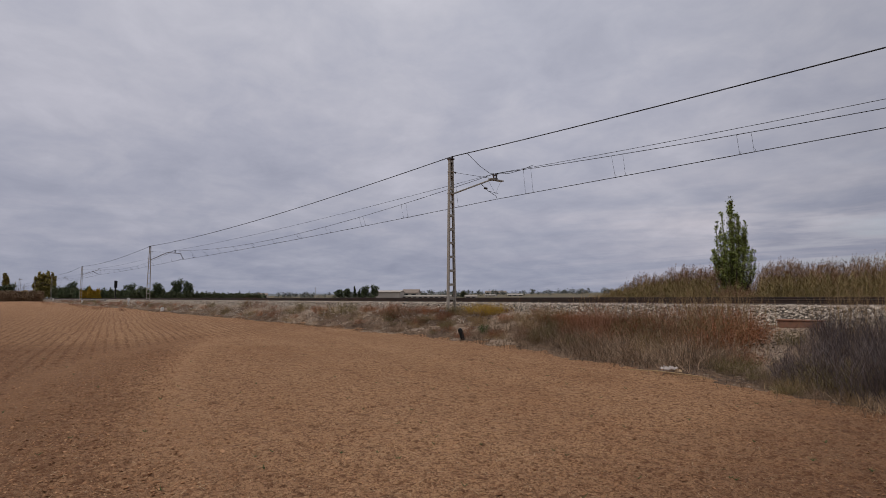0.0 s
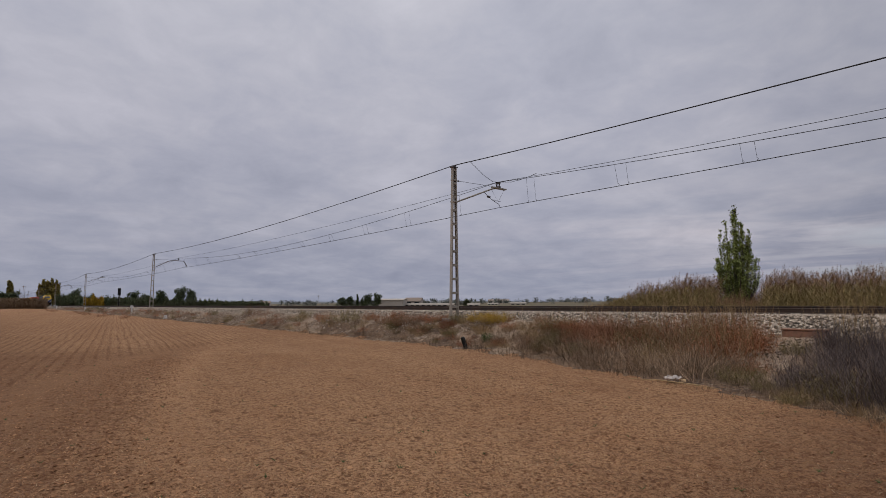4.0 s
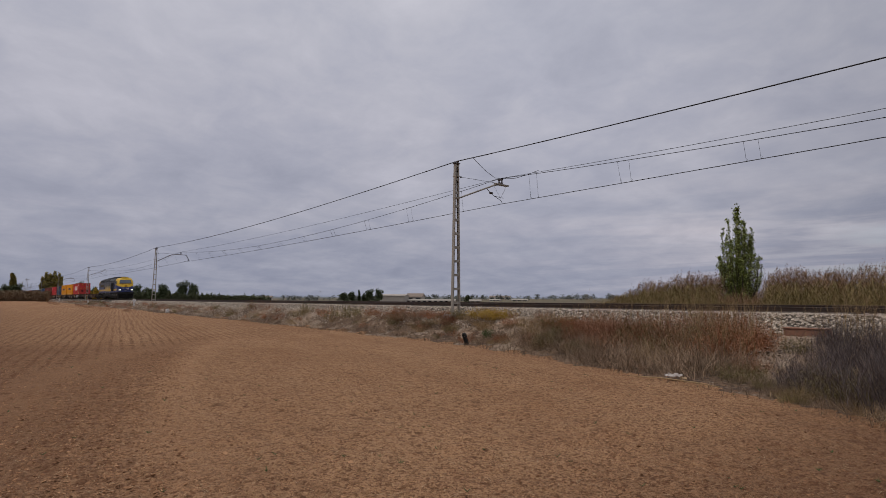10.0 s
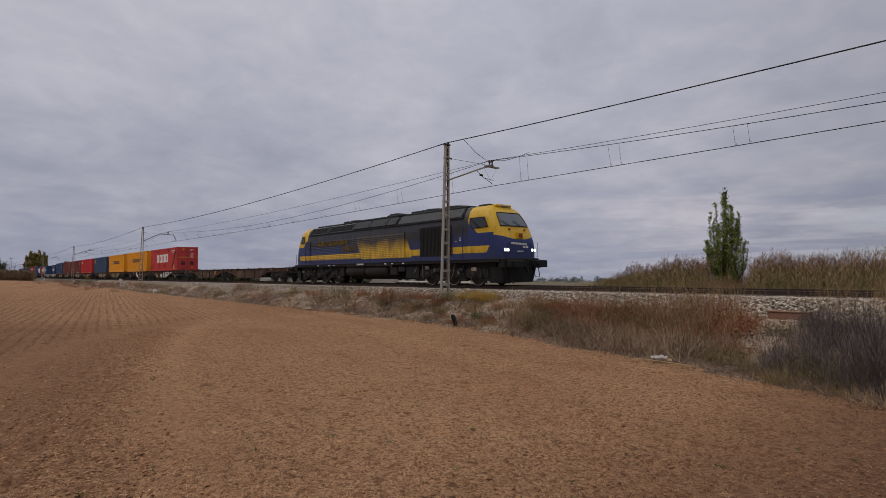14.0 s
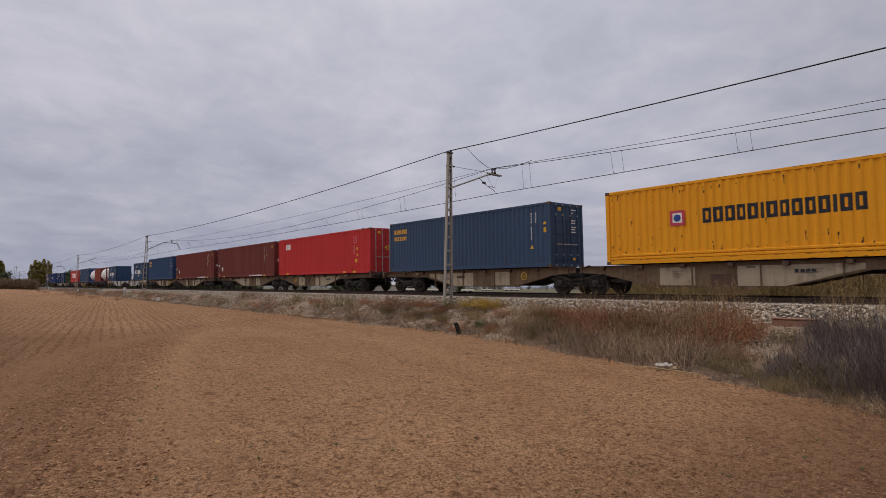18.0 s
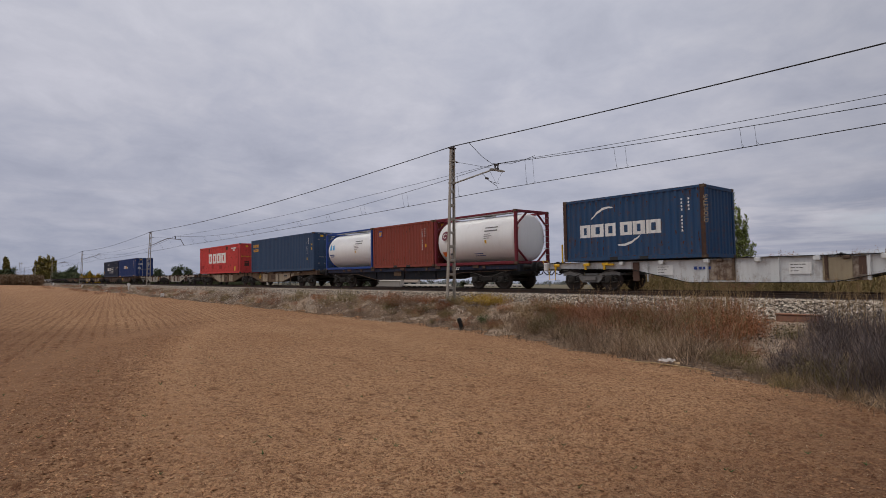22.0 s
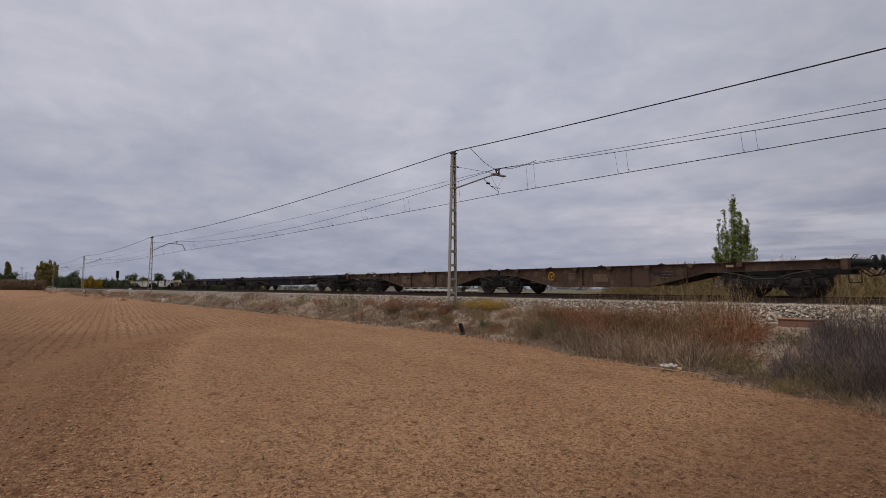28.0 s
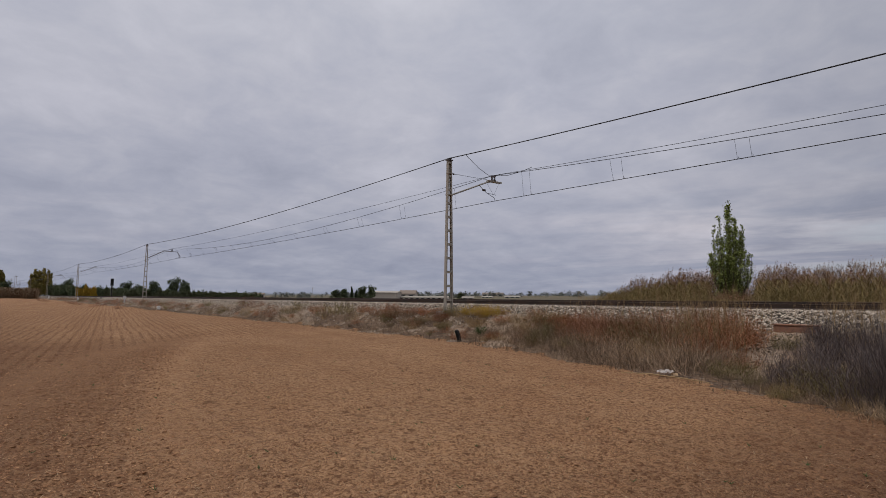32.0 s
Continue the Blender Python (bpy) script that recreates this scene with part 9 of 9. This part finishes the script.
def build_far():
    farm_shed(-248.5, 172.6, 13.5, 9, 4.0, 4.7, 40, "plaster", "warehouse", "pale plaster farm warehouse across the plain", 0)
    farm_shed(-250, 188, 9, 7, 3.6, 5.4, 40, "roof_tile", "farmhouse", "tan tile-roofed farmhouse across the plain", 2)
    farm_shed(-236, 188, 27, 6, 1.5, 2.2, 40, "fibre_roof", "open_shed", "long low open shed with a pale roof", 9)
    farm_shed(-187, 175, 5.2, 4, 1.4, 2.0, 45, "fibre_roof", "small_shed", "small farm shed with a pale roof", 2)
    farm_shed(-341, 374, 14, 8, 2.4, 3.4, 40, "fibre_roof", "far_house", "low pale house far across the plain", 3)
    farm_shed(-372, 374, 10, 8, 2.2, 3.0, 30, "fibre_roof", "far_house", "low pale house far across the plain", 3)
    farm_shed(-640, 655, 34, 22, 4, 7, 40, "roof_tile", "hill_house", "large tan building on the far rise", 4)
    farm_shed(-480, 196, 8, 6, 3.6, 4.8, 60, "roof_tile", "far_house", "low tan house far across the plain", 3)
    # low ridge round the horizon
    n, rings = 180, ((1750, 0.0), (2000, 1.0), (2300, 0.8))
    v, f = [], []
    for j, (d, k) in enumerate(rings):
        for i in range(n + 1):
            a = radians(-120 + 200 * i / n)
            h = 15 + 7 * noise.noise(Vector((i * 0.055, 3.1, 0))) + 4 * noise.noise(Vector((i * 0.4, 1.0, 0)))
            v.append((math.sin(a) * d, math.cos(a) * d, 0.3 + h * k))
    for j in range(len(rings) - 1):
        f += [(j * (n + 1) + i, j * (n + 1) + i + 1, (j + 1) * (n + 1) + i + 1, (j + 1) * (n + 1) + i) for i in range(n)]
    me = mesh_from(v, f, "ridge", "hills")
    me.polygons.foreach_set("use_smooth", [True] * len(f))
    tagged(new("backdrop_ridge", me), "low hazy ridge along the horizon", "hills", kind="structure")
    # a signal on this line
    sig = thing("railway_signal", "black railway colour-light signal on a dark post", "signal", at=(-141, 23.9, 0.9))
    part("post", Shape().tube([(0, 0, 0), (0, 0, 3.3)], 0.09, 8), "black", sig)
    part("head", Shape().box((-0.14, -0.30, 3.0), (0.14, 0.30, 4.6), 0.05), "black", sig)
    for z in (3.3, 3.7, 4.1):
        part("lens_hood", Shape().lathe([(0.0, 0.13), (0.22, 0.14)], (0.14, 0, z), "x", 12), "black", sig)
    part("ladder", Shape().tube([(-0.2, -0.15, 0), (-0.2, -0.15, 3.2)], 0.02, 5).tube([(-0.2, 0.15, 0), (-0.2, 0.15, 3.2)], 0.02, 5), "galv", sig)
    # white concrete marker posts
    for x, y, h, w in ((-66.3, 15.8, 0.42, 0.32), (-131.5, 16.5, 0.6, 0.3), (-186, 16.6, 0.8, 0.3)):
        z = float(ground_z(x, y))
        mk = thing("marker_block", "whitewashed concrete marker block beside the track", "marker", "marker blocks", at=(x, y, z - 0.05))
        part("block", Shape().box((-w / 2, -w / 2, 0), (w / 2, w / 2, h), 0.03), "white_concrete", mk)
        part("cap", Shape().box((-w / 2 + 0.02, -w / 2 + 0.02, h), (w / 2 - 0.02, w / 2 - 0.02, h + 0.05), 0.02), "white_concrete", mk)
    z = float(ground_z(-88.2, 16.6))
    kp = thing("kilometre_post", "white rounded concrete post beside the track", "marker", at=(-88.2, 16.6, z - 0.05))
    part("post", Shape().box((-0.07, -0.09, 0), (0.07, 0.09, 0.7), 0.02), "white_concrete", kp)
    part("plate", Shape().lathe([(-0.04, 0.22), (0.04, 0.22)], (0, 0, 0.82), "x", 18), "white_concrete", kp)
    # short black stake with a white mark at the field's edge
    x, y = -15.9, 14.45
    z = float(ground_z(x, y))
    st = thing("marker_stake", "short black stake with a white mark at the field edge", "marker", at=pose(x, y, z, 8, -14, 20))
    part("stake", Shape().box((-0.06, -0.08, -0.05), (0.06, 0.08, 0.40), 0.02).box((-0.05, -0.14, 0.28), (0.05, 0.10, 0.47), 0.05), "black", st)
    part("white_patch", Shape().box((-0.02, -0.092, 0.30), (0.035, -0.084, 0.38), 0.003), "white", st)
    # crumpled white sheet
    rng = random.Random(4)
    x, y = -5.95, 11.25
    z = float(ground_z(x, y))
    n = 9
    v = []
    for i in range(n):
        for j in range(n):
            u, w = i / (n - 1) - 0.5, j / (n - 1) - 0.5
            v.append((u * 0.34 + rng.uniform(-0.02, 0.02), w * 0.24 + rng.uniform(-0.02, 0.02), 0.05 + 0.09 * abs(math.sin(u * 7 + w * 4)) * (1 - abs(w)) + rng.uniform(0, 0.035)))
    f = [(i * n + j, i * n + j + 1, (i + 1) * n + j + 1, (i + 1) * n + j) for i in range(n - 1) for j in range(n - 1)]
    MAT["paper"] = flat("crumpled_sheet", (0.52, 0.46, 0.42), 0.7, 0.0, 0.2)
    sh = thing("crumpled_sheet", "crumpled white plastic sheet lying at the field edge", "litter", at=pose(x, y, z, 0, 0, 40))
    part("sheet", mesh_from(v, f, "sheet", "paper"), None, sh)
    part("torn_flap", Shape().add([(0.10, -0.08, 0.03), (0.24, -0.10, 0.04), (0.26, -0.03, 0.08), (0.12, 0.0, 0.09)], [(0, 1, 2, 3)]), "straw", sh)
    br = thing("fallen_branch", "dry brown branch lying on the soil", "branch", at=pose(x + 0.1, y - 0.35, z + 0.02, 0, 0, 8))
    part("stem", Shape().tube([(-0.9, 0.1, 0.02), (-0.2, 0.03, 0.05), (0.5, -0.02, 0.03), (1.0, -0.22, 0.02)], [0.006, 0.012, 0.014, 0.006], 6), "tan_weed", br)
    # brick-red slab at the foot of the ballast and a spill of rubble
    slab = thing("culvert_slab", "weathered brick-red concrete slab at the ballast foot", "slab", at=(-5.2, 16.95, 0.64))
    part("slab", Shape().box((-0.54, -0.12, 0.0), (0.54, 0.12, 0.34), 0.03), "old_brick", slab)
    part("coping", Shape().box((-0.56, -0.14, 0.34), (0.56, 0.14, 0.385), 0.015), "old_brick", slab)
    spots = []
    for i in range(150):
        k = rng.random()
        x, y = -5.2 - 0.15 * k + rng.gauss(0, 0.28), 16.5 - 3.6 * k + rng.gauss(0, 0.2)
        spots.append((x, y, float(ground_z(x, y)) + 0.02, min(0.11, rng.lognormvariate(-3.4, 0.55))))
    scatter_stones("rubble_spill", "pale limestone rubble spilling down the bank", "rubble", "rubble", spots, rng, flatten=0.5)
    # thin far masts
    for x, y, h in ((-520, 25, 16), (-500, 22, 13), (-470, 19.5, 11), (-330, 170, 8), (-232, 66, 6.5), (-560, 28, 17)):
        ms = thing("far_mast", "thin grey mast far across the fields", "pole", "far masts", at=(x, y, 0.5))
        part("shaft", Shape().tube([(0, 0, 0), (0, 0, h)], 0.12 if abs(x) > 400 else 0.07, 5), "galv", ms)
        part("crossbar", Shape().box((-0.06, -1.0, h - 0.9), (0.06, 1.0, h - 0.75)), "galv", ms)


build_far()


# ---- movement ----
def motions():
    for ob, s in TRAIN:
        walk(ob, [(t, pose(s + p, TRACK_Y, RAIL_Z, CANT)) for t, p in TRAIN_ROWS])


motions()
